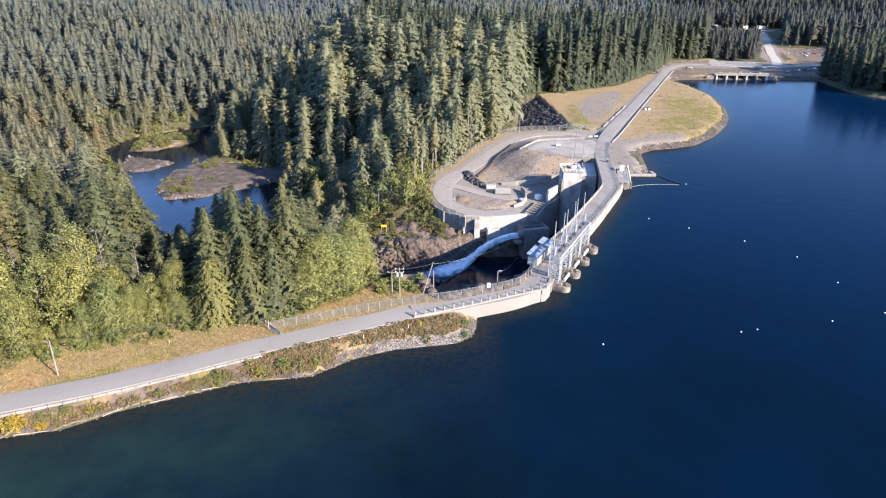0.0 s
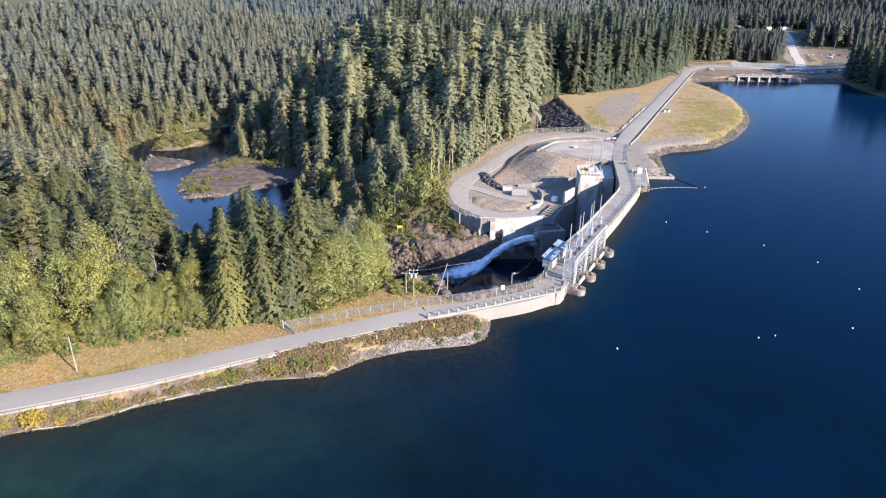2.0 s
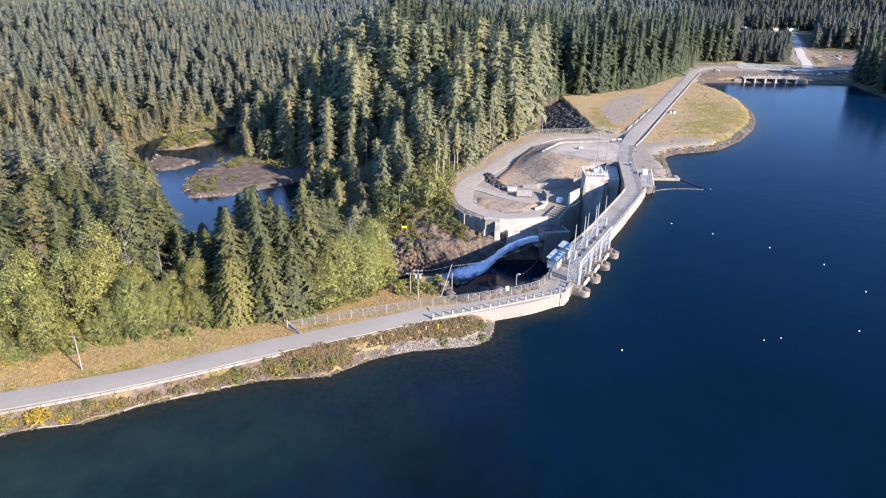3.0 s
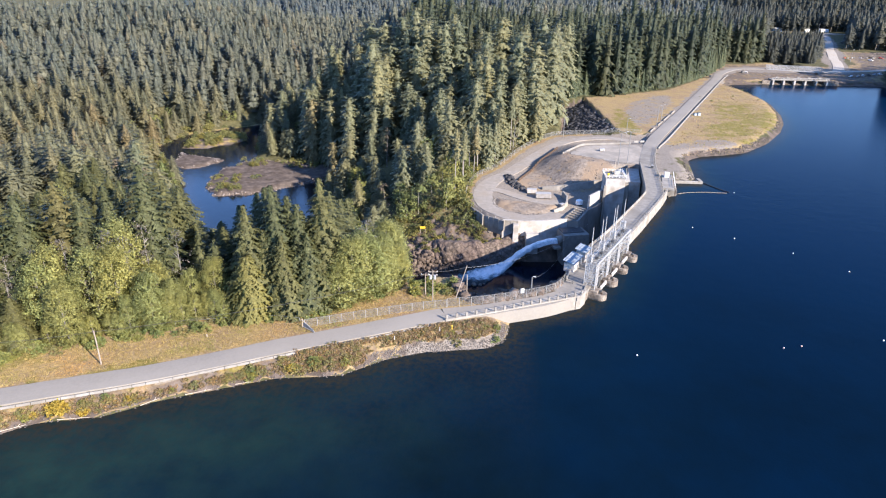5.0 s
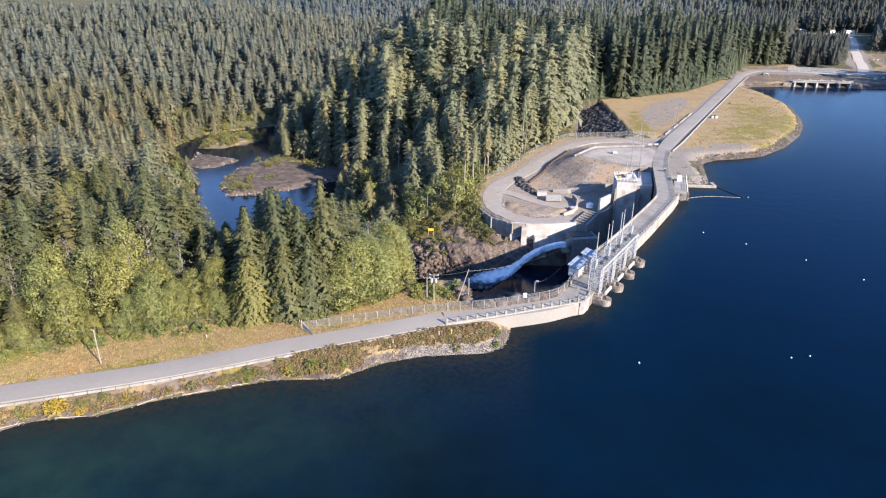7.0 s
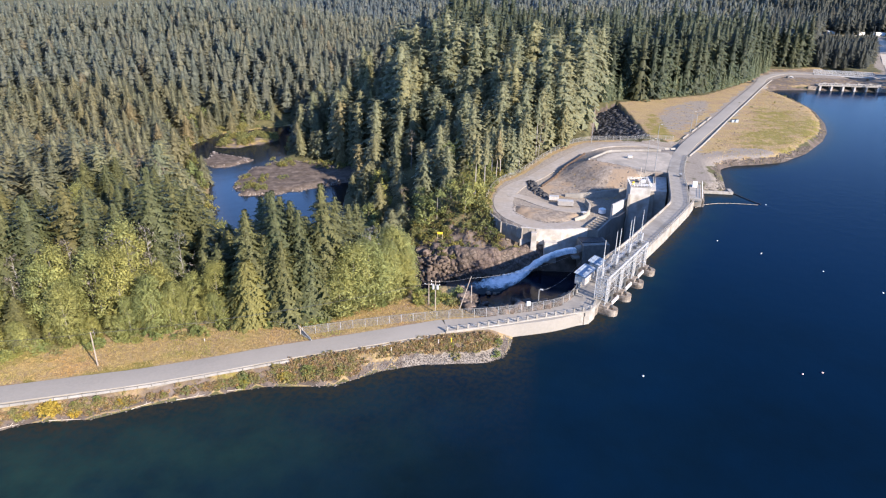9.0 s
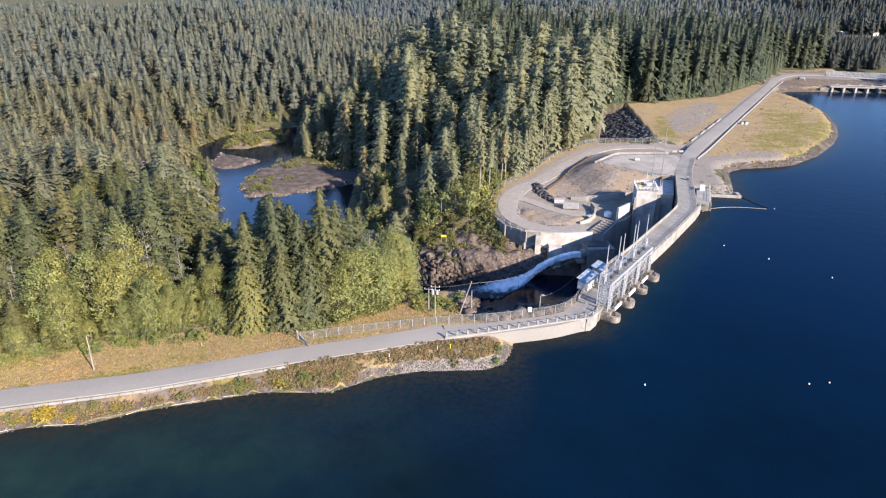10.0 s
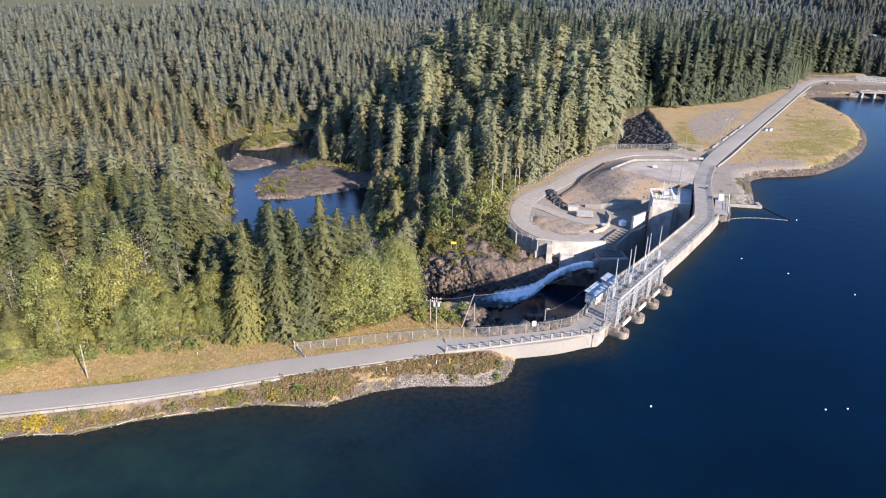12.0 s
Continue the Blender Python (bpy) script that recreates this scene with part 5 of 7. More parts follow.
part("block", box((36.3, 234.6, -16.5), (10.5, 8.0, 12.6), 0.28, 0.12), CONCRETE, outlet)
part("roof_slab", box((35.6, 235.6, -10.0), (9.0, 5.4, 0.35), 0.28, 0.05), DARK_STEEL, outlet, "dark grating cover")
part("outlet_pipe", rod((29.6, 231.2, -12.9), (33.5, 233.2, -12.4), 1.6, 1.6, 20), WHITE_CONCRETE, outlet, "pale outlet pipe")
part("lip", box((29.6, 230.8, -15.4), (3.0, 3.6, 1.0), 0.28, 0.1), WHITE_CONCRETE, outlet)

tower = thing("intake_tower", "tall pale concrete intake tower with a railed roof", "tower", "", (0, 0, 0))
TZ = 0.0
part("shaft", box((56.0, 267.2, -11.0), (8.2, 9.6, 30.0), TZ, 0.08), BRIGHT_CONCRETE, tower)
part("roof", box((56.0, 267.2, 4.12), (8.7, 10.1, 0.28), TZ, 0.04), CONCRETE, tower)
ct, st = math.cos(TZ), math.sin(TZ)
for a, b, c, d in ((-4.2, -4.9, 4.2, -4.9), (4.2, -4.9, 4.2, 4.9), (4.2, 4.9, -4.2, 4.9), (-4.2, 4.9, -4.2, -4.9)):
    p = Vector((56.0 + a * ct - b * st, 267.2 + a * st + b * ct, 4.25))
    q = Vector((56.0 + c * ct - d * st, 267.2 + c * st + d * ct, 4.25))
    for h in (0.6, 1.15):
        part("rail", beam(p + Vector((0, 0, h)), q + Vector((0, 0, h)), 0.09), WHITE, tower)
    for k in range(6):
        e = p.lerp(q, k / 6)
        part("stanchion", beam(e, e + Vector((0, 0, 1.15)), 0.09), WHITE, tower)
part("vent", rod((53.2, 265.2, 4.2), (53.2, 265.2, 5.4), 0.5, 0.5, 10), YELLOW, tower, "yellow vent drum")
part("cabinet", box((57.5, 268.4, 5.0), (2.2, 1.4, 1.5), TZ, 0.04), STEEL, tower)
part("cabinet", box((54.9, 269.6, 4.8), (1.2, 1.0, 1.1), TZ, 0.04), DARK_STEEL, tower)
part("mast", rod((55.8, 266.2, 4.2), (55.8, 266.2, 11.5), 0.12, 0.08), WOOD, tower, "slim pale pole")
part("pilaster", box((51.6, 261.5, -8.0), (1.0, 1.6, 18.0), TZ, 0.05), CONCRETE, tower)
forebay = thing("intake_block", "pale concrete intake block between tower and road", "concrete block", "", (0, 0, 0))
part("block", box((65.0, 278.5, -10.5), (8.6, 25.0, 24.4), -0.16, 0.08), BRIGHT_CONCRETE, forebay)
part("pier", box((61.0, 264.2, -9.0), (1.8, 2.4, 21.0), TZ, 0.06), WHITE_CONCRETE, forebay)
for dx in (-3.2, 2.6):
    part("slot_guide", box((66.0 + dx + 2.2, 284.0, 2.6), (0.35, 15.0, 1.2), -0.16, 0.03), DARK_STEEL, forebay, "dark steel guide")
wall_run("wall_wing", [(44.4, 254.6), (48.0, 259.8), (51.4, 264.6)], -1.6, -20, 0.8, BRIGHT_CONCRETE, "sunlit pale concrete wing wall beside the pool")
wall_run("wall_slope", [(26.5, 276.6), (33, 276.2), (39.5, 277.2), (46.5, 279.4), (53.5, 281.6), (58.5, 279.8)], [-5.0, -4.2, -3.6, -3.0, -2.2, -1.0], -9.5, 1.0, CONCRETE, "rough grey concrete wall at the foot of the earth slope")

# intake on the lake side and its jetty
gatehouse = thing("trash_rack_deck", "pale concrete intake deck with rails above the lake", "intake", "", (0, 0, 0))
part("slab", box((77.6, 262.5, 3.2), (4.6, 21.0, 1.0), -0.21, 0.06), WHITE_CONCRETE, gatehouse)
part("front_wall", box((76.2, 254.0, 0.0), (4.4, 1.2, 5.4), -0.21, 0.06), WHITE_CONCRETE, gatehouse)
for k in range(7):
    part("support", box((79.0 + 0.62 * k, 253.5 + 3.0 * k, 0.0), (0.7, 0.7, 5.4), -0.21, 0.04), WET_CONCRETE, gatehouse)
for k in range(8):
    p = Vector((78.3 + 0.62 * k, 253.0 + 2.9 * k, 3.7))
    part("stanchion", beam(p, p + Vector((0, 0, 1.2)), 0.12), WHITE, gatehouse)
part("rail", beam((78.3, 253.0, 4.85), (82.6, 273.3, 4.85), 0.1), WHITE, gatehouse)
part("rail", beam((78.3, 253.0, 4.3), (82.6, 273.3, 4.3), 0.1), WHITE, gatehouse)
part("hoist_box", box((78.6, 268.5, 4.7), (1.8, 2.4, 2.0), -0.21, 0.05), WHITE, gatehouse)
jetty = thing("jetty", "low pale concrete jetty wall along the gravel", "jetty", "", (0, 0, 0))
part("wall", box((88.0, 272.4, -1.6), (14.0, 1.1, 5.4), 0.03, 0.08), WHITE_CONCRETE, jetty)
part("end_block", box((94.6, 274.4, -1.6), (1.6, 4.8, 5.6), 0.03, 0.08), WHITE_CONCRETE, jetty)


# ---- the rock face and the white water ----
def rock_face():
    base = [(-36, 243.5), (-31, 239.5), (-25, 233.8), (-18, 229.4), (-10.5, 227.8), (-4.7, 227.2), (1.0, 227.2), (5.0, 228.6), (10, 230.2), (15, 233.0), (21, 235.4)]
    line = smooth_line(base, 0.36)
    nr = normals(line)
    tall, vs, fs = 34, [], []
    for i, (p, q) in enumerate(zip(line, nr)):
        top = float(np.interp(p.x, [-36, -20, -4, 6, 14, 21], [-19.5, -16.2, -14.6, -15.4, -12.6, -10.8])) + 1.3 * noise.noise(Vector((p.x * 0.23, 4.0, 1.0)))
        low = float(river_level(p.x)) - 1.0
        for j in range(tall + 3):
            v = min(1.0, j / tall)
            z = low + (top - low) * v
            w = Vector((p.x * 0.55 + z * 0.45, p.y * 0.8, z * 0.8 - p.x * 0.25))
            d, _ = noise.voronoi(w * 0.36)
            e, _ = noise.voronoi(w * 0.95 + Vector((9, 3, 1)))
            out = 2.2 * noise.noise(w * 0.13) + 1.1 * min(0.6, d[1] - d[0]) + 0.4 * min(0.5, e[1] - e[0]) + 0.5 * noise.noise(w * 0.7) + 0.32 * noise.noise(w * 1.9) + 0.9 * math.sin(math.pi * v)
            e = p + q * (3.6 * v * v - out + (1.8 * (j - tall) if j > tall else 0))
            vs.append((e.x, e.y, z - (0.35 * (j - tall) if j > tall else 0)))
    k = tall + 3
    for i in range(len(line) - 1):
        for j in range(k - 1):
            a = i * k + j
            fs.append((a, a + k, a + k + 1, a + 1))
    me = mesh_from("cliff", vs, fs, [CLIFF])
    tagged(new("cliff", me), "dark brown cracked rock face above the rapids", "rock", kind="structure")


CLIFF = material("cliff_rock", [(0.062, 0.050, 0.042), (0.128, 0.102, 0.086), (0.21, 0.172, 0.146)], 0.9, 0.9, 1.0, 10, second=((0.13, 0.10, 0.088), 0.16, 0.45, 0.62))
cn, cl = CLIFF.node_tree.nodes, CLIFF.node_tree.links
crack = cn.new("ShaderNodeTexVoronoi")
crack.feature = "DISTANCE_TO_EDGE"
crack.inputs["Scale"].default_value = 0.42
warp = cn.new("ShaderNodeVectorMath")
warp.operation = "MULTIPLY_ADD"
warp.inputs[1].default_value = (1.1, 1.1, 1.1)
cl.new(cn["Noise Texture"].outputs["Color"], warp.inputs[0])
cl.new(cn["Geometry"].outputs["Position"], warp.inputs[2])
cl.new(warp.outputs["Vector"], crack.inputs["Vector"])
gap_ = cn.new("ShaderNodeMapRange")
gap_.inputs["From Max"].default_value, gap_.inputs["To Min"].default_value = 0.10, 0.45
cl.new(crack.outputs["Distance"], gap_.inputs["Value"])
dark = cn.new("ShaderNodeVectorMath")
dark.operation = "SCALE"
cb = cn["Principled BSDF"]
cl.new(cb.inputs["Base Color"].links[0].from_socket, dark.inputs[0])
cl.new(gap_.outputs["Result"], dark.inputs["Scale"])
cl.new(dark.outputs["Vector"], cb.inputs["Base Color"])
rock_face()


def foam_material():
    """White water that breaks up towards its edges into dark blue-green water."""
    m = bpy.data.materials.new("white_water")
    m.use_nodes = True
    n, l = m.node_tree.nodes, m.node_tree.links
    b = n["Principled BSDF"]
    b.inputs["Roughness"].default_value = 0.45
    pos = n.new("ShaderNodeNewGeometry").outputs["Position"]
    t = n.new("ShaderNodeTexNoise")
    t.inputs["Scale"].default_value, t.inputs["Detail"].default_value, t.inputs["Roughness"].default_value = 0.55, 8.0, 0.7
    l.new(pos, t.inputs["Vector"])
    at = n.new("ShaderNodeAttribute")
    at.attribute_name = "churn"
    add = n.new("ShaderNodeMath")
    l.new(t.outputs["Fac"], add.inputs[0])
    l.new(at.outputs["Fac"], add.inputs[1])
    r = n.new("ShaderNodeValToRGB")
    els = r.color_ramp.elements
    for k, (p, c) in enumerate(((0.5, (0.008, 0.016, 0.02)), (0.62, (0.10, 0.17, 0.19)), (0.74, (0.50, 0.58, 0.62)), (0.95, (0.90, 0.92, 0.93)))):
        e = els[k] if k < 2 else els.new(p)
        e.position, e.color = p, (*c, 1)
    l.new(add.outputs[0], r.inputs["Fac"])
    l.new(r.outputs["Color"], b.inputs["Base Color"])
    bp = n.new("ShaderNodeBump")
    bp.inputs["Strength"].default_value, bp.inputs["Distance"].default_value = 0.7, 0.4
    l.new(t.outputs["Fac"], bp.inputs["Height"])
    l.new(bp.outputs["Normal"], b.inputs["Normal"])
    return m


FOAM = foam_material()


def rapids():
    """A smooth jet from the outlet that falls into a widening run of foam."""
    path = [(30.2, 231.4, -12.7), (26.1, 231.0, -13.3), (20.5, 229.8, -15.0), (16.0, 228.6, -17.4), (11.5, 227.0, -20.8), (8.0, 225.0, -22.9), (3.0, 221.5, -23.7), (-3.0, 219.0, -24.2), (-8.0, 218.4, -25.0), (-13.0, 219.5, -26.0), (-19.0, 222.5, -27.4)]
    line = smooth_line(path, 0.5)
    n = len(line)
    vs, fs, churn = [], [], []
    k = 21
    for i, (p, q) in enumerate(zip(line, normals(line))):
        t = i / (n - 1)
        half = np.interp(t, [0, 0.12, 0.3, 0.42, 0.52, 0.7, 1.0], [1.0, 1.2, 1.6, 2.3, 4.6, 5.6, 6.0])
        rough = np.interp(t, [0, 0.2, 0.4, 0.7, 1], [0.1, 0.35, 0.9, 0.9, 0.5])
        for j in range(k):
            a = -1 + 2 * j / (k - 1)
            e = p + q * (a * half * (1 + np.interp(t, [0, 0.3, 0.6], [0.05, 0.22, 0.4]) * noise.noise(Vector((i * 0.08, a * 1.2, 5)))))
            bulge = math.sqrt(max(0.0, 1 - a * a)) * np.interp(t, [0, 0.3, 0.5, 1], [0.9, 0.8, 0.35, 0.2])
            vs.append((e.x, e.y, e.z + bulge + rough * (noise.noise(Vector((e.x * 0.6, e.y * 0.6, 3))) + 0.5 * noise.noise(Vector((e.x * 1.9, e.y * 1.9, 7)))) - (1.2 if abs(a) > 0.99 else 0)))
            churn.append(np.interp(t, [0, 0.35, 0.62, 0.74, 0.88, 1.0], [0.40, 0.50, 0.46, 0.16, 0.02, -0.2]) - np.interp(t, [0, 0.3, 0.6], [0.05, 0.25, 0.42]) * abs(a) ** 2)
    for i in range(n - 1):
        for j in range(k - 1):
            a = i * k + j
            fs.append((a, a + 1, a + k + 1, a + k))
    me = mesh_from("rapids", vs, fs, [FOAM], attrs={"churn": churn}, smooth=True)
    tagged(new("rapids", me), "foaming white water rushing from the outlet", "water", kind="structure")


rapids()


# ==== fences, kerbs and poles ====
def fence(line, height, spacing, label, net=True, level=None):
    """Chain-link: posts, a top rail and a net of crossing wires."""
    pts = smooth_line(line, 2.0)
    z_of = (lambda p: p.z) if level is None else level
    spots = along_line(pts, spacing)
    ob = thing("fence", label, "fence", "fences")
    post = mesh_of(rod((0, 0, -0.4), (0, 0, height), 0.06, 0.06, 6), "post", STEEL)
    feet = []
    for p, _ in spots:
        o = new("post", post)
        q = Vector((p.x, p.y, z_of(p)))
        o.parent, o.location = ob, q
        feet.append(q)
    vs, fs = [], []

    def strip(a, b, w):
        d = (b - a).normalized()
        e = Vector((0, 0, 1)).cross(d)
        e = (d.cross(e)).normalized() * w / 2 if e.length > 1e-4 else Vector((w / 2, 0, 0))
        k = len(vs)
        vs.extend([a - e, a + e, b + e, b - e])
        fs.append((k, k + 1, k + 2, k + 3))

    up = Vector((0, 0, height))
    for a, b in zip(feet, feet[1:]):
        strip(a + up, b + up, 0.09)
        strip(a + up * 0.05, b + up * 0.05, 0.05)
        if not net:
            strip(a + up * 0.5, b + up * 0.5, 0.04)
            continue
        m = max(3, int((b - a).length / 0.28))
        for k in range(-2, m):
            t0, t1 = k / m, (k + height / 0.28 * 0.5) / m
            for lo, hi in ((0, 1), (1, 0)):
                s0, s1 = max(0, t0), min(1, t1)
                if s1 <= s0:
                    continue
                f0, f1 = (s0 - t0) / (t1 - t0), (s1 - t0) / (t1 - t0)
                strip(a.lerp(b, s0) + up * (lo + (hi - lo) * f0), a.lerp(b, s1) + up * (lo + (hi - lo) * f1), 0.035)
    me = mesh_from("net", vs, fs, [WIRE])
    o = new("net", me)
    o.parent = ob
    return ob


on_land = lambda p: float(land(np.array([p.x]), np.array([p.y]))[0])
fence([(-40.5, 128.6), (-27.5, 134.6), (-13.0, 140.6), (-7.0, 142.4)], 2.2, 3.0, "grey chain-link fence beside the embankment road", level=on_land)
fence([(-7.0, 142.4, 3.5), (1.0, 144.3, 3.5), (8.0, 147.0, 3.5), (16.2, 150.8, 3.5), (21.6, 154.4, 3.5), (24.4, 160.0, 3.5), (26.0, 166.0, 3.5)], 2.3, 3.1, "grey chain-link fence along the deck above the river")
fence([(-71.6, 126.0), (-56, 130.2), (-43.5, 131.5), (-40.5, 128.6)], 1.3, 5.0, "low wire fence between dry grass and trees", level=on_land, net=False)
fence([(86, 357.5), (63, 357), (37, 351), (20.5, 331.5), (5.5, 302.5), (-4.5, 288), (-8, 271), (-6.5, 255), (0.5, 243), (8.2, 236.6)], 2.2, 4.0, "tall chain-link fence round the edge of the yard", level=lambda p: max(on_land(p), float(platform_level(np.array([p.x]), np.array([p.y]))[0])))
gate = thing("road_gate", "leaning grey metal gate at the fence end", "gate", "", (-41.0, 128.4, 3.2))
part("post", rod((0, 0, -0.5), (0, 0, 2.6), 0.1, 0.1), WOOD, gate)
part("frame", beam((0, 0, 2.2), (3.6, -2.4, 0.5), 0.1), STEEL, gate)
part("frame", beam((0, 0, 0.5), (3.6, -2.4, 0.4), 0.1), STEEL, gate)
part("panel", beam((0.2, -0.1, 1.2), (3.2, -2.1, 0.6), 0.04, 1.0), WIRE, gate)


def blocks(line, z, spacing, length, height, label, group, skip=0.0, level=None, mat=CONCRETE):
    me = mesh_of(sweep([Vector((-length / 2, 0, 0)), Vector((length / 2, 0, 0))], [(0.3, -0.15), (0.26, 0.15 * height), (0.12, height), (-0.12, height), (-0.26, 0.15 * height), (-0.3, -0.15)]), "barrier_block", mat)
    for p, a in along_line(smooth_line(line, 2.0), spacing):
        if rng.random() < skip:
            continue
        o = tagged(new("barrier_block", me), label, "barrier", group)
        zz = z if level is None else level(p)
        o.location, o.rotation_euler.z = (p.x, p.y, zz), a + rng.normal(0, 0.012)


blocks([(-118, 80.6), (-92.0, 92.0), (-68.0, 102.6), (-52.6, 110.6), (-42.0, 116.4), (-25.3, 124.8), (-8.5, 133.6)], 3.08, 2.6, 2.5, 0.3, "low pale concrete kerb block beside the road", "kerb blocks of the embankment road", 0.05)
right_edge = [(88.0, 322.8), (97.6, 343.3), (113.4, 379.6), (135.2, 430.0), (161.4, 489.5), (197.5, 572.3), (216, 612)]
blocks(right_edge, 3.45, 4.05, 4.0, 0.6, "pale concrete roadside barrier on the causeway", "barriers of the causeway")
blocks([(92.5, 362), (103.5, 386), (122, 427)], 3.45, 4.05, 4.0, 0.6, "pale concrete roadside barrier on the causeway", "barriers of the causeway", 0.45)
lot_z = lambda p: float(platform_level(np.array([p.x]), np.array([p.y]))[0])
blocks([(38.0, 306.0), (43.5, 315), (49.5, 323.0), (60, 326.8), (74, 329.5)], 0, 2.55, 2.5, 1.0, "white concrete barrier along the gravel lot", "barriers of the lot", level=lot_z)
blocks([(16.5, 287), (22.8, 299.5), (30, 313.5), (37.8, 330)], 0, 2.55, 2.5, 1.1, "dark weathered barrier beside the ramp", "barriers of the ramp", level=lot_z, mat=RUSTY)


def utility_pole(x, y, h, label, arms=0, cans=0, z=None, lean=(0, 0)):
    z = on_land(Vector((x, y, 0))) if z is None else z
    ob = thing("utility_pole", label, "pole", "utility poles", (x, y, z))
    part("pole", rod((0, 0, -0.5), (lean[0], lean[1], h), 0.17, 0.11), POLE_WOOD, ob)
    for k in range(arms):
        part("crossarm", beam((-1.2 + lean[0], 0.15, h - 0.5 - 0.9 * k), (1.2 + lean[0], 0.15, h - 0.5 - 0.9 * k), 0.14), POLE_WOOD, ob)
        for e in (-1.05, 0.0, 1.05):
            part("insulator", rod((e + lean[0], 0.15, h - 0.45 - 0.9 * k), (e + lean[0], 0.15, h - 0.15 - 0.9 * k), 0.08, 0.05, 6), WHITE, ob)
    for k in range(cans):
        part("transformer", rod((-0.55 + 1.1 * k, -0.2, h - 2.4), (-0.55 + 1.1 * k, -0.2, h - 1.3), 0.32, 0.32, 10), STEEL, ob, "grey transformer can")
    return ob


utility_pole(-79.9, 108.8, 8.5, "weathered wooden pole in the dry grass", lean=(0.1, 0))
utility_pole(-2.4, 149.1, 8.6, "wooden utility pole braced by a leaning pole")
utility_pole(-5.4, 147.4, 9.0, "leaning wooden brace pole", lean=(2.9, 1.6))
utility_pole(-11.1, 144.8, 9.2, "wooden utility pole with transformers and crossarms", 2, 2)
utility_pole(-13.4, 148.4, 6.5, "short wooden pole with one crossarm", 1)
utility_pole(-118, 98.0, 9.0, "weathered wooden pole in the dry grass")


def marker_post(x, y, h, mat, label):
    ob = thing("marker_post", label, "post", "marker posts of the road", (x, y, 3.1))
    part("post", box((0, 0, h / 2), (0.16, 0.16, h), 0.4, 0.02), mat, ob)
    part("cap", box((0, 0, h + 0.04), (0.22, 0.22, 0.08), 0.4, 0.02), mat, ob)


marker_post(-5.1, 131.4, 1.1, YELLOW, "short yellow marker post at the railing end")
marker_post(-8.0, 130.5, 0.9, WORN, "short white marker post beside the kerb")
marker_post(-18.2, 125.4, 0.9, WORN, "short white marker post beside the kerb")
marker_post(-62.0, 122.0, 0.8, WORN, "short white marker post in the dry grass")


def lamp_pole(x, y, z, h, arm, label):
    ob = thing("lamp_pole", label, "lamp pole", "lamp poles", (x, y, z))
    part("pole", rod((0, 0, 0), (0, 0, h), 0.19, 0.12), WIRE, ob)
    part("arm", beam((0, 0, h - 0.05), (arm, 0, h + 0.15), 0.1), WIRE, ob)
    part("lamp_head", box((arm, 0, h + 0.12), (0.8, 0.35, 0.2), 0, 0.04), STEEL, ob)
    return ob


lamp_pole(14.9, 152.6, 3.5, 4.6, 0.6, "short steel lamp pole on the deck side")
lamp_pole(42.0, 349.5, 0.6, 12.0, 1.4, "tall steel lamp pole beside the yard")
lamp_pole(98.9, 377.0, 3.4, 12.0, 1.2, "steel lamp pole beside the causeway")
lamp_pole(61.5, 288.5, 3.0, 15.0, 1.5, "tall twin lamp pole at the lot")
lamp_pole(65.6, 289.0, 3.0, 15.5, -1.5, "tall twin lamp pole at the lot")
lamp_pole(77.0, 353.0, 2.0, 10.0, 1.2, "steel lamp pole beside the yard")
box_on = thing("meter_box", "small white electrical box by the fence", "box", "", (12.4, 150.6, 3.5))
part("cabinet", box((0, 0, 1.3), (1.0, 0.5, 1.2), 0.43, 0.03), WHITE, box_on)
part("stand", box((0, 0, 0.35), (0.3, 0.2, 0.7), 0.43), STEEL, box_on)


def cable(name, p, q, sag, r, label, mat=DARK_STEEL):
    cu = bpy.data.curves.new(name, "CURVE")
    cu.dimensions, cu.bevel_depth, cu.bevel_resolution = "3D", r, 1
    sp = cu.splines.new("POLY")
    sp.points.add(20)
    p, q = Vector(p), Vector(q)
    for k in range(21):
        t = k / 20
        sp.points[k].co = (*(p.lerp(q, t) - Vector((0, 0, sag * 4 * t * (1 - t)))), 1)
    cu.materials.append(mat)
    return tagged(new(name, cu), label, "cable", "overhead cables")


cable("cable", (-2.4, 149.1, 11.6), (45, 253, -13.5), 4.0, 0.025, "pale overhead cable across the pool", STEEL)
cable("cable", (14.9, 152.6, 7.6), (33, 226, -12.0), 3.0, 0.02, "thin overhead cable down to the outlet", STEEL)
cable("cable", (-11.1, 144.8, 12.0), (-2.4, 149.1, 11.8), 0.4, 0.035, "overhead cable between poles")
cable("cable", (-79.8, 108.8, 11.4), (-11.1, 144.8, 12.0), 1.6, 0.03, "thin overhead cable along the road")
cable("cable", (-118, 98.0, 12.0), (-79.8, 108.8, 11.4), 1.0, 0.03, "thin overhead cable along the road")


RAMP = material("worn_ramp", [(0.22, 0.20, 0.175), (0.31, 0.285, 0.255)], 0.5, 0.95, 0.1, second=((0.26, 0.225, 0.185), 0.12, 0.45, 0.7))
# ==== the yard ====
RING = [(83.5, 341), (74, 348.5), (62, 350), (43, 343.5), (27.5, 324), (13.5, 300), (4.0, 286), (-0.5, 270), (1.6, 256), (8, 246.5), (16, 241.5), (26, 242.5), (32.5, 248)]
road_piece("road", RING, 4.3, lambda a, b: float(platform_level(np.array([a]), np.array([b]))[0]) + 0.12, RAMP, "worn grey ramp road that loops round the yard")
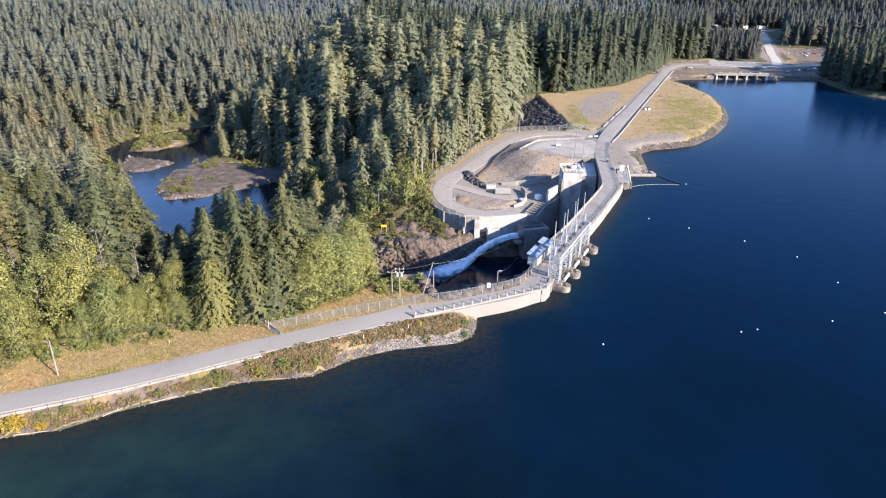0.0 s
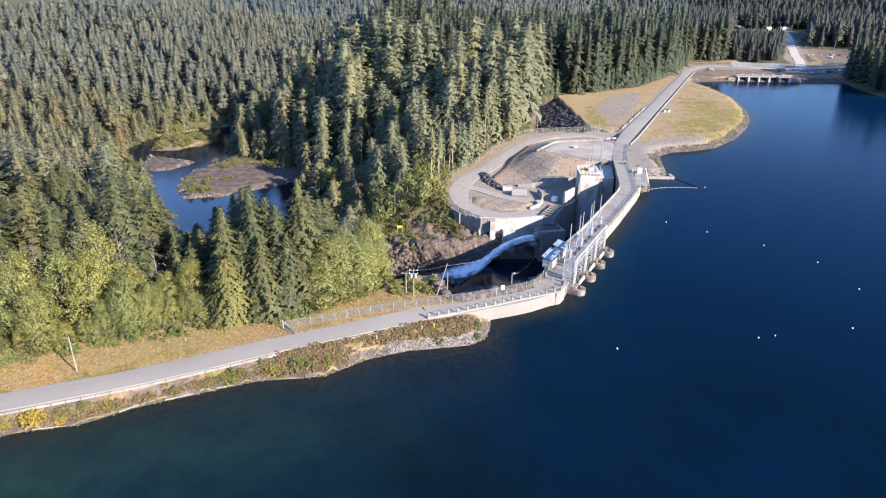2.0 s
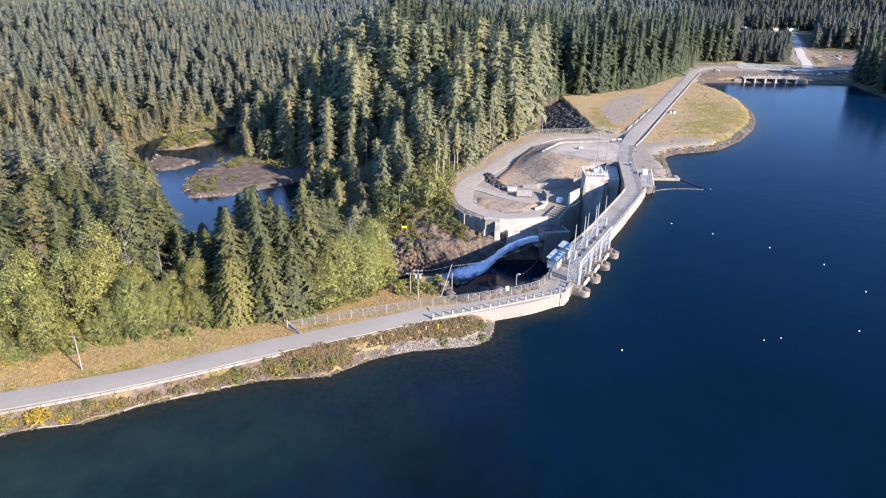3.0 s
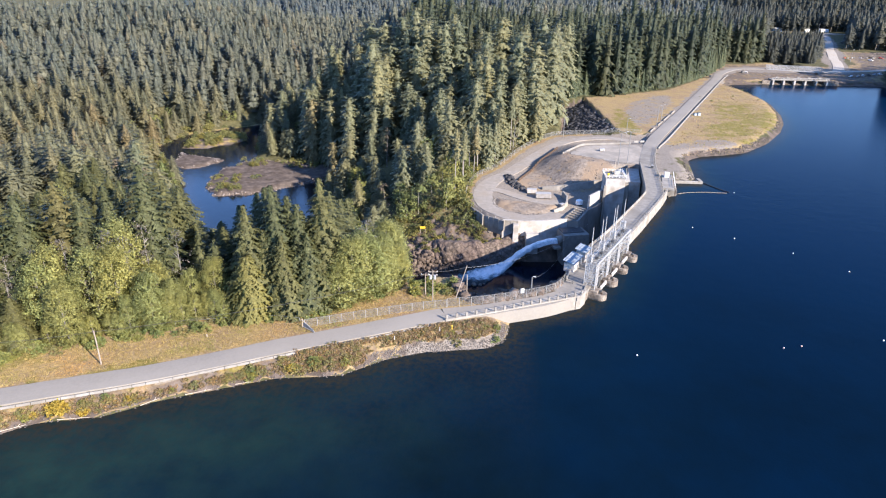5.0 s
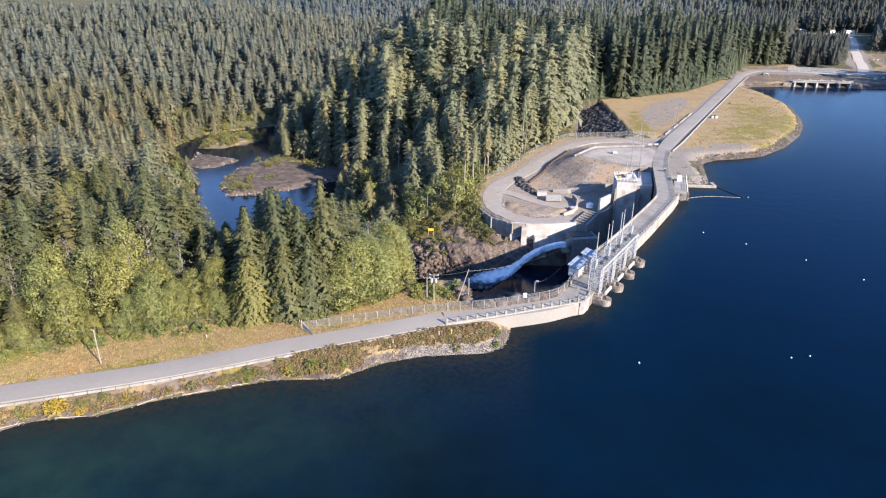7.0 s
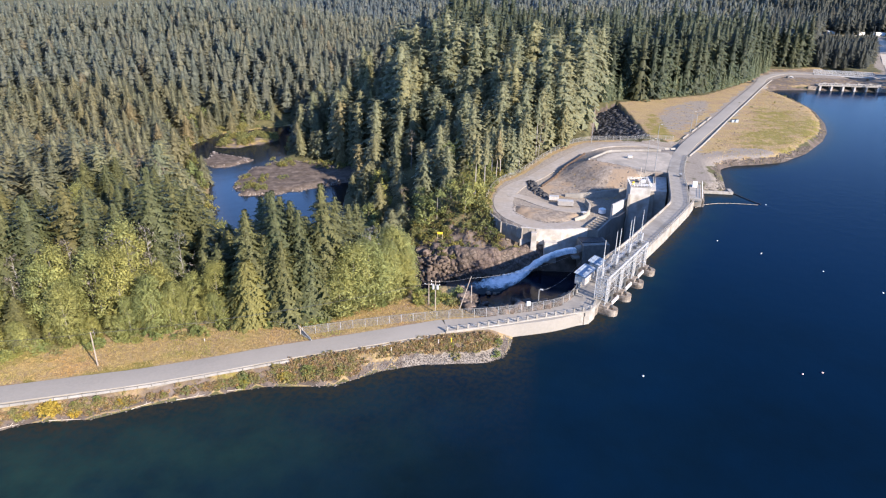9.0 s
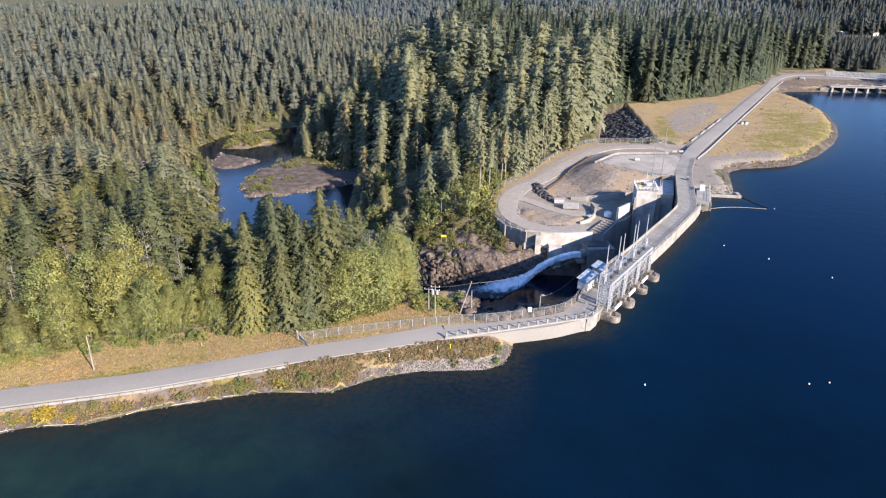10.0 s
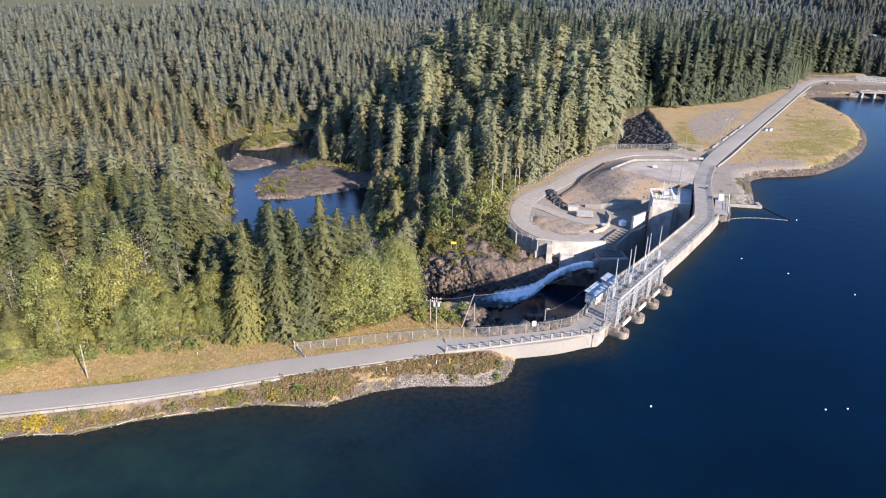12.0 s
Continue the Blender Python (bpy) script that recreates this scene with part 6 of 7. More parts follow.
road_piece("road", [(2, 276), (9, 273), (18, 266), (26, 262), (34, 262)], 3.2, lambda a, b: float(platform_level(np.array([a]), np.array([b]))[0]) + 0.10, RAMP, "worn grey inner lane of the yard")


def patch(name, poly, rise, mat, label, cat, step=1.4, rim=2.5, rough=0.25):
    """A low heap or pad over the ground, inside a plan outline."""
    xs = [p[0] for p in poly]
    ys = [p[1] for p in poly]
    x, y = np.meshgrid(np.arange(min(xs) - 1, max(xs) + 1, step), np.arange(min(ys) - 1, max(ys) + 1, step))
    d = signed(poly, x, y)
    z = land(x, y) + np.clip(-d / rim, -0.5, 1) * rise + rough * wave(x, y, 6, 3) * (d < 0) + 0.02
    ny, nx = x.shape
    i = np.arange(ny * nx).reshape(ny, nx)
    f = np.stack([i[:-1, :-1], i[:-1, 1:], i[1:, 1:], i[1:, :-1]], -1).reshape(-1, 4)
    ok = (d < step * 0.9).ravel()
    f = f[ok[f].all(1)]
    me = mesh_from(name, np.stack([x, y, z], -1).reshape(-1, 3), f, [mat], smooth=True)
    return tagged(new(name, me), label, cat, kind="structure")


SOIL = material("soil", [(0.13, 0.107, 0.085), (0.28, 0.235, 0.19)], 0.7, 0.95, 0.9, 10, second=((0.265, 0.198, 0.135), 0.10, 0.48, 0.60))
PALE_GRAVEL = material("pale_gravel", [(0.275, 0.248, 0.21), (0.36, 0.325, 0.28)], 0.8, 0.95, 0.15, second=((0.21, 0.195, 0.17), 0.12, 0.45, 0.7))
patch("gravel_lot", [(41, 306), (50.5, 321), (62, 325), (78, 326), (80, 316), (71, 291), (60, 293)], 0.06, PALE_GRAVEL, "pale gravel parking lot beside the road", "gravel", 1.6, 1.0, 0.02)
patch("earth_slope", SLOPE, 0.12, SOIL, "bare grey-brown earth slope below the lot", "slope", 1.4, 1.5, 0.2)
patch("earth_mound", [(5.5, 263), (5, 256), (10, 249.5), (18, 246.5), (26, 248), (31, 252.5), (33.5, 258), (24, 258.5), (12, 262)], 0.9, SOIL, "low earth mound inside the loop road", "mound", 1.1, 2.0, 0.25)


def stone(seed, flat=0.7):
    bm = bmesh.new()
    bmesh.ops.create_icosphere(bm, subdivisions=1, radius=0.5)
    r = random.Random(seed)
    for v in bm.verts:
        v.co *= 1 + r.uniform(-0.4, 0.36)
        v.co.z *= flat
    return bm


STONES = [mesh_of(stone(k), "boulder", BOULDER) for k in range(5)]
DARK_STONES = [mesh_of(stone(k + 20), "boulder", ROCK) for k in range(4)]


def boulders(line, spacing, lo, hi, spread, label, group, meshes, level=on_land):
    for p, a in along_line(smooth_line(line, 1.0), spacing):
        s = rng.uniform(lo, hi)
        x, y = p.x + rng.normal(0, spread), p.y + rng.normal(0, spread)
        o = tagged(new("boulder", meshes[int(rng.integers(len(meshes)))]), label, "boulder", group)
        o.location = (x, y, level(Vector((x, y, 0))) + 0.12 * s)
        o.rotation_euler = (rng.uniform(0, 0.5), rng.uniform(0, 0.5), rng.uniform(0, 6.28))
        o.scale = (s * rng.uniform(0.8, 1.3), s, s * rng.uniform(0.7, 1.1))


boulders([(11.5, 289), (11.8, 282), (14.5, 277), (20, 273)], 0.95, 1.0, 1.9, 0.4, "dark boulder in the bank of the yard", "dark boulders of the yard", DARK_STONES)
boulders([(4.8, 264), (4.6, 257), (9.5, 249.6), (18, 246.2), (25, 247.6)], 1.1, 0.6, 1.1, 0.25, "pale boulder edging the earth mound", "edging boulders of the mound", STONES)
boulders([(5.0, 264), (12, 262.2), (18, 260)], 1.2, 0.6, 1.0, 0.2, "pale boulder edging the earth mound", "edging boulders of the mound", STONES)
boulders([(-7.5, 251), (-4.5, 244), (2, 238)], 1.3, 0.8, 1.8, 0.8, "loose boulder below the yard wall", "boulders below the yard", STONES)
boulders([(40, 246), (44, 252), (48, 257)], 1.5, 1.0, 2.2, 0.9, "dark wet boulder in the pool", "boulders in the pool", DARK_STONES, lambda p: -22.0)
boulders([(-4, 215), (3, 213), (10, 212)], 1.7, 1.0, 2.4, 1.0, "dark wet boulder beside the rapids", "boulders beside the rapids", DARK_STONES, lambda p: max(on_land(p), -25.0))

wall_run("wall_ring", [(29.5, 249.5), (33.4, 252.8), (35.6, 258), (36.4, 264), (35.0, 269.5)], [-6.6, -6.2, -5.6, -5.0, -4.6], -8.4, 0.6, WHITE_CONCRETE, "low curved pale concrete wall in the yard")


def container(name, x, y, z, rz, size, mat, label, cat):
    """A box trailer: body with ribs, roof lip and doors."""
    ob = thing(name, label, cat, "", (x, y, z))
    ob.rotation_euler.z = rz
    l, w, h = size
    part("body", box((0, 0, h / 2 + 0.25), (l, w, h), 0, 0.05), mat, ob)
    part("roof_lip", box((0, 0, h + 0.29), (l + 0.12, w + 0.12, 0.1), 0, 0.02), STEEL, ob)
    for k in range(int(l / 0.7)):
        part("rib", box((-l / 2 + 0.4 + 0.7 * k, -w / 2 - 0.03, h / 2 + 0.25), (0.1, 0.06, h * 0.92)), mat, ob)
    for e in (-0.22, 0.22):
        part("door", box((l / 2 + 0.03, e * w, h / 2 + 0.25), (0.06, w * 0.42, h * 0.9)), STEEL, ob)
    for e in (-l / 2 + 0.4, l / 2 - 0.4):
        part("skid", box((e, 0, 0.12), (0.3, w, 0.26)), DARK_STEEL, ob)
    return ob


yz = lambda a, b: float(platform_level(np.array([a]), np.array([b]))[0])
container("site_trailer", 26.2, 266.4, yz(26.2, 266.4) + 0.1, 0.02, (6.6, 2.6, 2.0), GREY_PAINT, "long grey site trailer parked in the yard", "trailer")
container("site_trailer", 21.4, 271.6, yz(21.4, 271.6) + 0.1, -0.05, (4.2, 2.2, 1.7), WORN, "short white site trailer parked in the yard", "trailer")
container("storage_box", 33.5, 255.5, yz(33.5, 255.5) + 0.1, 0.7, (2.4, 1.6, 1.4), CONCRETE, "grey storage box beside the curved wall", "box")


def tank(x, y, z, r, h, label):
    ob = thing("tank", label, "tank", "", (x, y, z))
    part("shell", rod((0, 0, 0), (0, 0, h), r, r, 18), WHITE, ob)
    part("dome", rod((0, 0, h), (0, 0, h + 0.35 * r), r, 0.25 * r, 18), WHITE, ob)
    part("ladder", beam((r + 0.05, 0, 0), (r + 0.05, 0, h), 0.08, 0.4), STEEL, ob)
    return ob


tank(41.2, 259.6, -7.1, 1.5, 1.7, "small pale tank in the shade beside the pool")


# row of concrete beams beside the outlet
slats = thing("grating_roof", "row of pale concrete beams at the edge of the yard", "grating", "", (0, 0, 0))
for k in range(6):
    p = Vector((33.8 + 1.15 * k, 242.2 + 2.35 * k, -6.72))
    part("beam", beam(p, p + Vector((4.0, -2.5, 0)), 0.5, 0.42), CONCRETE, slats)
part("edge_beam", beam((33.6, 241.6, -6.9), (39.8, 254.4, -6.9), 0.5), CONCRETE, slats)
panel = thing("yellow_marker", "yellow warning board on the rocky slope", "sign", "", (-24.7, 242.1, -15.0))
part("board", box((0, 0, 1.0), (2.2, 0.15, 0.9), 0.1, 0.03), YELLOW, panel)
part("post", rod((-1.0, 0, -1.5), (-1.0, 0, 0.5), 0.08), WOOD, panel)
part("post", rod((1.0, 0, -1.5), (1.0, 0, 0.5), 0.08), WOOD, panel)


def pickup(x, y, z, rz, mat, label):
    """A parked pickup: body, cab, glass, bed and four wheels."""
    ob = thing("pickup_truck", label, "truck", "parked trucks", (x, y, z))
    ob.rotation_euler.z = rz
    body = part("body", box((0, 0, 0.85), (5.4, 1.95, 0.75), 0, 0.12), mat, ob)
    part("cab", box((0.25, 0, 1.5), (2.1, 1.75, 0.75), 0, 0.22), mat, ob)
    part("windows", box((0.25, 0, 1.5), (2.16, 1.6, 0.42), 0, 0.1), BLACK, ob, "dark glass")
    part("bed", box((-1.75, 0, 1.235), (1.7, 1.6, 0.06)), BLACK, ob)
    for a in (-1.65, 1.7):
        for b in (-0.9, 0.9):
            w = part("wheel", rod((a, b - 0.12, 0.4), (a, b + 0.12, 0.4), 0.4, 0.4, 12), BLACK, ob)
            part("rim", rod((a, b - 0.13, 0.4), (a, b + 0.13, 0.4), 0.2, 0.2, 8), STEEL, w)
    return ob


container("storage_box", 57.5, 312.0, 3.5, 0.1, (2.2, 1.4, 1.0), WORN, "small white storage box on the gravel lot", "box")
blocks([(78.5, 333.6), (82.4, 334.6)], 3.45, 3.4, 2.4, 0.8, "pale concrete barrier at the end of the lot", "barriers of the lot", mat=CONCRETE)
container("storage_box", 75.6, 283.0, 3.58, 1.4, (1.4, 0.9, 1.0), DARK_STEEL, "small dark cabinet on the dam deck", "cabinet")

# ==== booms and buoys ====
def boom(name, line, r, mat, label, spacing):
    ob = thing(name, label, "boom", "floating booms")
    pts = along_line(smooth_line([(*p, 0.12) for p in line], 1.0), spacing)
    me = mesh_of(rod((-spacing * 0.46, 0, 0), (spacing * 0.46, 0, 0), r, r, 8), "float", mat)
    for p, a in pts:
        o = new("float", me)
        o.parent, o.location, o.rotation_euler.z = ob, p, a
    part("chain", sweep([p for p, _ in pts], [(0.05, 0.05), (-0.05, 0.05), (-0.05, -0.05), (0.05, -0.05)]), BLACK, ob)
    return ob


boom("debris_boom", [(76.5, 252.3), (80.5, 256.0), (86.0, 258.6), (93.0, 259.8), (102.6, 259.6)], 0.11, POLE_WOOD, "brown floating log boom in front of the intake", 2.2)
boom("debris_boom", [(95.0, 275.5), (97.5, 270.5), (100.5, 264.5), (103.4, 260.2)], 0.22, BLACK, "black floating boom from the jetty end", 2.0)


PINK = material("faded_pink", [(0.60, 0.36, 0.32), (0.72, 0.52, 0.46)], 2, 0.6, 0.05)


def buoy(x, y, r, mat, label):
    ob = thing("buoy", label, "buoy", "buoys on the lake", (x, y, 0))
    bm = bmesh.new()
    bmesh.ops.create_uvsphere(bm, u_segments=12, v_segments=8, radius=r, matrix=Matrix.Translation((0, 0, 0.15)))
    part("float", bm, mat, ob)
    part("ring", rod((0, 0, 0.15 + r * 0.9), (0, 0, 0.15 + r * 1.35), r * 0.2, r * 0.15, 8), DARK_STEEL, ob)
    return ob


buoy(38.8, 129.1, 0.21, WHITE, "round white marker buoy floating on the lake")
buoy(102.2, 196.2, 0.21, WHITE, "round white marker buoy floating on the lake")
buoy(105.0, 260.5, 0.21, WHITE, "round white marker buoy floating on the lake")
buoy(87.4, 207.6, 0.21, WHITE, "round white marker buoy floating on the lake")
buoy(75.8, 216.7, 0.21, WHITE, "round white marker buoy floating on the lake")
buoy(113.4, 183.3, 0.21, WHITE, "round white marker buoy floating on the lake")
buoy(74.9, 135.9, 0.21, PINK, "round faded pink marker buoy floating on the lake")
buoy(79.6, 137.2, 0.21, PINK, "round faded pink marker buoy floating on the lake")
buoy(101.2, 142.0, 0.21, WHITE, "round white marker buoy floating on the lake")
buoy(115.8, 164.9, 0.21, WHITE, "round white marker buoy floating on the lake")
buoy(118.0, 146.9, 0.21, WHITE, "round white marker buoy floating on the lake")


# ==== the far spillway and the bridge behind it ====
spill = thing("far_spillway", "low concrete spillway with five dark gate bays at the far shore", "spillway", "", (0, 0, 0))
SX0, SX1, SY = 247.5, 293.0, 586.5
part("deck", box(((SX0 + SX1) / 2, SY + 4.0, 4.1), (SX1 - SX0 + 4, 7.6, 0.9), 0.0, 0.06), CONCRETE, spill)
part("back_wall", box(((SX0 + SX1) / 2, SY + 6.5, 0.2), (SX1 - SX0, 1.0, 7.0), 0.0), BLACK, spill, "dark gate leaves")
for k in range(6):
    x = SX0 + (SX1 - SX0) * k / 5
    part("pier", box((x, SY + 2.2, 0.5), (1.5, 5.2, 6.2), 0, 0.1), BRIGHT_CONCRETE, spill)
    if k < 5:
        w = (SX1 - SX0) / 5
        frame_ = part("panel", box((x + w / 2, SY + 0.6, 5.0), (w * 0.66, 0.3, 1.2), 0, 0.03), DARK_STEEL, spill, "dark railing panel")
        part("hoist_box", box((x + w / 2, SY + 5.2, 5.4), (2.2, 1.6, 1.6), 0, 0.05), CONCRETE, spill)
for z in (5.75, 4.55):
    part("beam", box(((SX0 + SX1) / 2, SY + 0.5, z), (SX1 - SX0 + 3.5, 0.5, 0.4), 0, 0.03), BRIGHT_CONCRETE, spill)
for k in range(21):
    part("post", box((SX0 - 1 + (SX1 - SX0 + 2) * k / 20, SY + 0.5, 5.1), (0.35, 0.4, 1.2), 0, 0.03), WHITE_CONCRETE, spill)
part("wing_wall", box((SX0 - 5, SY + 1.5, 1.0), (9, 1.4, 5.0), 0.12, 0.1), WET_CONCRETE, spill)
part("wing_wall", box((SX1 + 5, SY + 0.5, 1.0), (9, 1.4, 5.0), -0.12, 0.1), WET_CONCRETE, spill)

bridge = thing("road_bridge", "grey steel truss bridge with railings behind the spillway", "bridge", "", (0, 0, 0))
B0, B1 = Vector((273.5, 672.0, 4.0)), Vector((320.5, 659.0, 4.0))
ACROSS = Vector((B0.y - B1.y, B1.x - B0.x, 0)).normalized()
part("deck", sweep([B0, B1], [(4.4, 0.0), (-4.4, 0.0), (-4.4, -0.5), (4.4, -0.5)]), ASPHALT, bridge)
for a in (-4.6, 4.6):
    side = ACROSS * a
    for h, w, d in ((-0.7, 0.5, 1.1), (1.2, 0.3, 0.3), (3.0, 0.45, 0.45)):
        part("chord", beam(B0 + side + Vector((0, 0, h)), B1 + side + Vector((0, 0, h)), w, d), STEEL, bridge)
    for k in range(17):
        p = B0.lerp(B1, k / 16) + side
        part("post", beam(p + Vector((0, 0, -0.2)), p + Vector((0, 0, 3.0)), 0.28), STEEL, bridge)
        if k < 16:
            q = B0.lerp(B1, (k + 1) / 16) + side
            lo, hi = (-0.2, 2.9) if k % 2 else (2.9, -0.2)
            part("diagonal", beam(p + Vector((0, 0, lo)), q + Vector((0, 0, hi)), 0.2), STEEL, bridge)
for t in (0.02, 0.97):
    p = B0.lerp(B1, t)
    part("abutment", box((p.x, p.y, 0.0), (4.0, 10.4, 6.8), math.atan2(B1.y - B0.y, B1.x - B0.x), 0.1), WHITE_CONCRETE, bridge)


def site_shed(x, y, z, rz, size, mat, label):
    ob = thing("site_shed", label, "building", "sheds on the far site", (x, y, z))
    ob.rotation_euler.z = rz
    l, w, h = size
    part("wall", box((0, 0, h / 2), (l, w, h), 0, 0.05), mat, ob)
    bm = bmesh.new()
    a = [bm.verts.new(p) for p in ((-l / 2 - 0.4, -w / 2 - 0.4, h), (l / 2 + 0.4, -w / 2 - 0.4, h), (l / 2 + 0.4, w / 2 + 0.4, h), (-l / 2 - 0.4, w / 2 + 0.4, h))]
    r = [bm.verts.new((-l / 2 - 0.4, 0, h + w * 0.18)), bm.verts.new((l / 2 + 0.4, 0, h + w * 0.18))]
    bm.faces.new((a[0], a[1], r[1], r[0]))
    bm.faces.new((a[2], a[3], r[0], r[1]))
    bm.faces.new((a[0], r[0], a[3]))
    bm.faces.new((a[1], a[2], r[1]))
    bm.faces.new(a[::-1])
    part("roof", bm, WHITE, ob)
    part("door", box((0, -w / 2 - 0.04, 1.3), (2.4, 0.1, 2.5)), DARK_STEEL, ob)
    return ob


gz = lambda a, b: float(land(np.array([a]), np.array([b]))[0])
for x, y, rz, size, label in ((516, 1262, 0.4, (18, 9, 5), "long white shed beside the far road"), (586, 1236, 0.2, (16, 8, 4), "white shed at the end of the far road"), (560, 1244, 0.3, (10, 6, 3.5), "low white shed beside the far road")):
    site_shed(x, y, gz(x, y), rz, size, WHITE, label)
for k, (x, y, mat, word) in enumerate(((330, 622, WHITE, "white"), (338, 625, BLUE, "blue"), (345, 630, WHITE, "white"), (352, 634, DARK_STEEL, "dark"), (360, 638, BLUE, "blue"), (368, 644, WHITE, "white"), (428, 776, WHITE, "white"), (446, 790, RED, "red"))):
    pickup(x, y, gz(x, y) + 0.05, 0.8 + 0.2 * k, mat, "%s pickup parked on the far gravel site" % word)


def heap(x, y, n, spread, mats, name, label, cat, rodlike=True):
    """A heap of logs or spoil."""
    ob = thing(name, label, cat, "heaps on the far site", (x, y, gz(x, y)))
    for _ in range(n):
        a, b, c = rng.normal(0, spread), rng.normal(0, spread * 0.5), abs(rng.normal(0.6, 0.4))
        d = rng.uniform(0, 3.1)
        m = mats[int(rng.integers(len(mats)))]
        if rodlike:
            part("log", rod((a, b, c), (a + 5 * math.cos(d), b + 5 * math.sin(d), c + rng.uniform(-0.2, 0.5)), 0.3, 0.24, 6), m, ob)
        else:
            part("block", box((a, b, c), (rng.uniform(1, 3), rng.uniform(1, 2), rng.uniform(0.8, 1.6)), d, 0.05), m, ob)
    return ob


heap(480, 846, 22, 7, [WOOD, BARK], "log_pile", "heap of grey and brown logs on the far site", "logs")
heap(420, 795, 14, 6, [RED, WORN, CONCRETE, BARK], "equipment_heap", "red and white construction equipment on the far site", "equipment", False)
heap(440, 797, 10, 5, [WORN, CONCRETE, BARK], "equipment_heap", "pale construction material on the far site", "equipment", False)
heap(240, 640, 6, 2.5, [WHITE, CONCRETE], "barrier_heap", "stack of white barriers beside the causeway end", "barriers", False)
for x, y in ((578, 1238), (588, 1236), (398, 760), (106.5, 398)):
    lamp_pole(x, y, gz(x, y), 14.0 if y > 500 else 9.0, 1.2, "steel lamp pole beside the far road")

# ==== dead wood, stones and bushes ====
def stones_stuff(name, spots, lo, hi, mat, label, flat=0.75, angular=False):
    """Many stones in one mesh, rounded or broken into blocks."""
    base = []
    for k in range(6):
        if angular:
            c = np.array([(a, b, d) for a in (-0.5, 0.5) for b in (-0.5, 0.5) for d in (-0.5, 0.5)]) * (1 + rng.uniform(-0.35, 0.35, (8, 3)))
            base.append((c, np.array([(0, 1, 3, 2), (4, 6, 7, 5), (0, 4, 5, 1), (2, 3, 7, 6), (0, 2, 6, 4), (1, 5, 7, 3)])))
            continue
        bm = stone(k + 40, flat)
        bm.verts.ensure_lookup_table()
        base.append((np.array([v.co[:] for v in bm.verts]), np.array([[v.index for v in f.verts] for f in bm.faces])))
        bm.free()
    vs, fs, n = [], [], 0
    for x, y, z in spots:
        v, f = base[int(rng.integers(6))]
        a, s = rng.uniform(0, 6.28), rng.uniform(lo, hi)
        c, d = math.cos(a), math.sin(a)
        w = v * s * rng.uniform(0.7, 1.35, 3)
        vs.append(np.stack([w[:, 0] * c - w[:, 1] * d + x, w[:, 0] * d + w[:, 1] * c + y, w[:, 2] + z], -1))
        fs.append(f + n)
        n += len(v)
    me = mesh_from(name, np.concatenate(vs), np.concatenate(fs), [mat])
    return tagged(new(name, me), label, "rocks", kind="stuff")


def island_rock(name, stops, rough=0.9):
    m = material(name, stops, 0.9, rough, 0.5, 7)
    n, l = m.node_tree.nodes, m.node_tree.links
    hs = n.new("ShaderNodeHueSaturation")
    mr = n.new("ShaderNodeMapRange")
    mr.inputs["To Min"].default_value, mr.inputs["To Max"].default_value = 0.6, 1.4
    l.new(n.new("ShaderNodeNewGeometry").outputs["Random Per Island"], mr.inputs["Value"])
    l.new(mr.outputs["Result"], hs.inputs["Value"])
    b = n["Principled BSDF"]
    l.new(b.inputs["Base Color"].links[0].from_socket, hs.inputs["Color"])
    l.new(hs.outputs["Color"], b.inputs["Base Color"])
    return m


SHORE_STONE = island_rock("shore_stone", [(0.075, 0.064, 0.056), (0.155, 0.135, 0.118)])
TIP_STONE = island_rock("tip_stone", [(0.075, 0.066, 0.06), (0.15, 0.134, 0.12)])
RIM_STONE = island_rock("rim_stone", [(0.045, 0.040, 0.035), (0.10, 0.088, 0.077)])
BAR_STONE = island_rock("bar_stone", [(0.13, 0.112, 0.10), (0.24, 0.21, 0.19)])
CRAG_STONE = island_rock("crag_stone", [(0.048, 0.038, 0.032), (0.10, 0.078, 0.064), (0.165, 0.13, 0.108)])
RIPRAP_STONE = island_rock("riprap_stone", [(0.025, 0.026, 0.03), (0.075, 0.076, 0.08)], 0.8)


def strew(count, x0, x1, y0, y1, test):
    x, y = rng.uniform(x0, x1, count), rng.uniform(y0, y1, count)
    ok = test(x, y)
    x, y = x[ok], y[ok]
    return np.stack([x, y, land(x, y)], -1)


near_shore = lambda x, y: (lambda d: (d > -1.2) & (d < np.where(x > -20, 0.5, 0.6)))(signed(LAKE_EDGE, x, y))
stones_stuff("shore_stones", strew(26000, -125, 10, 70, 140, near_shore), 0.2, 0.6, SHORE_STONE, "grey stones along the lake shore")
stones_stuff("shore_stones", strew(15000, -23, 10, 112, 140, lambda x, y: (lambda d: (d > -0.8) & (d < 2.3 + 0.9 * wave(x, y, 6, 2)))(signed(LAKE_EDGE, x, y))), 0.16, 0.42, TIP_STONE, "small grey stones on the tip of the bank")
far_rim = lambda x, y: (lambda d: (d > -1.0) & (d < 3.6 + 0.6 * wave(x, y, 9, 2)))(signed(LAKE_EDGE, x, y))
stones_stuff("shore_stones", strew(26000, 82, 160, 272, 400, far_rim), 0.3, 0.75, RIM_STONE, "grey stones along the shore of the point")
stones_stuff("shore_stones", strew(26000, 150, 215, 380, 600, far_rim), 0.35, 0.8, RIM_STONE, "grey stones along the far lake shore")
stones_stuff("riprap", strew(5200, 36, 78, 352, 474, lambda x, y: inside(RIPRAP, x, y)), 0.9, 2.2, RIPRAP_STONE, "black riprap boulders on the bank", 0.8, True)
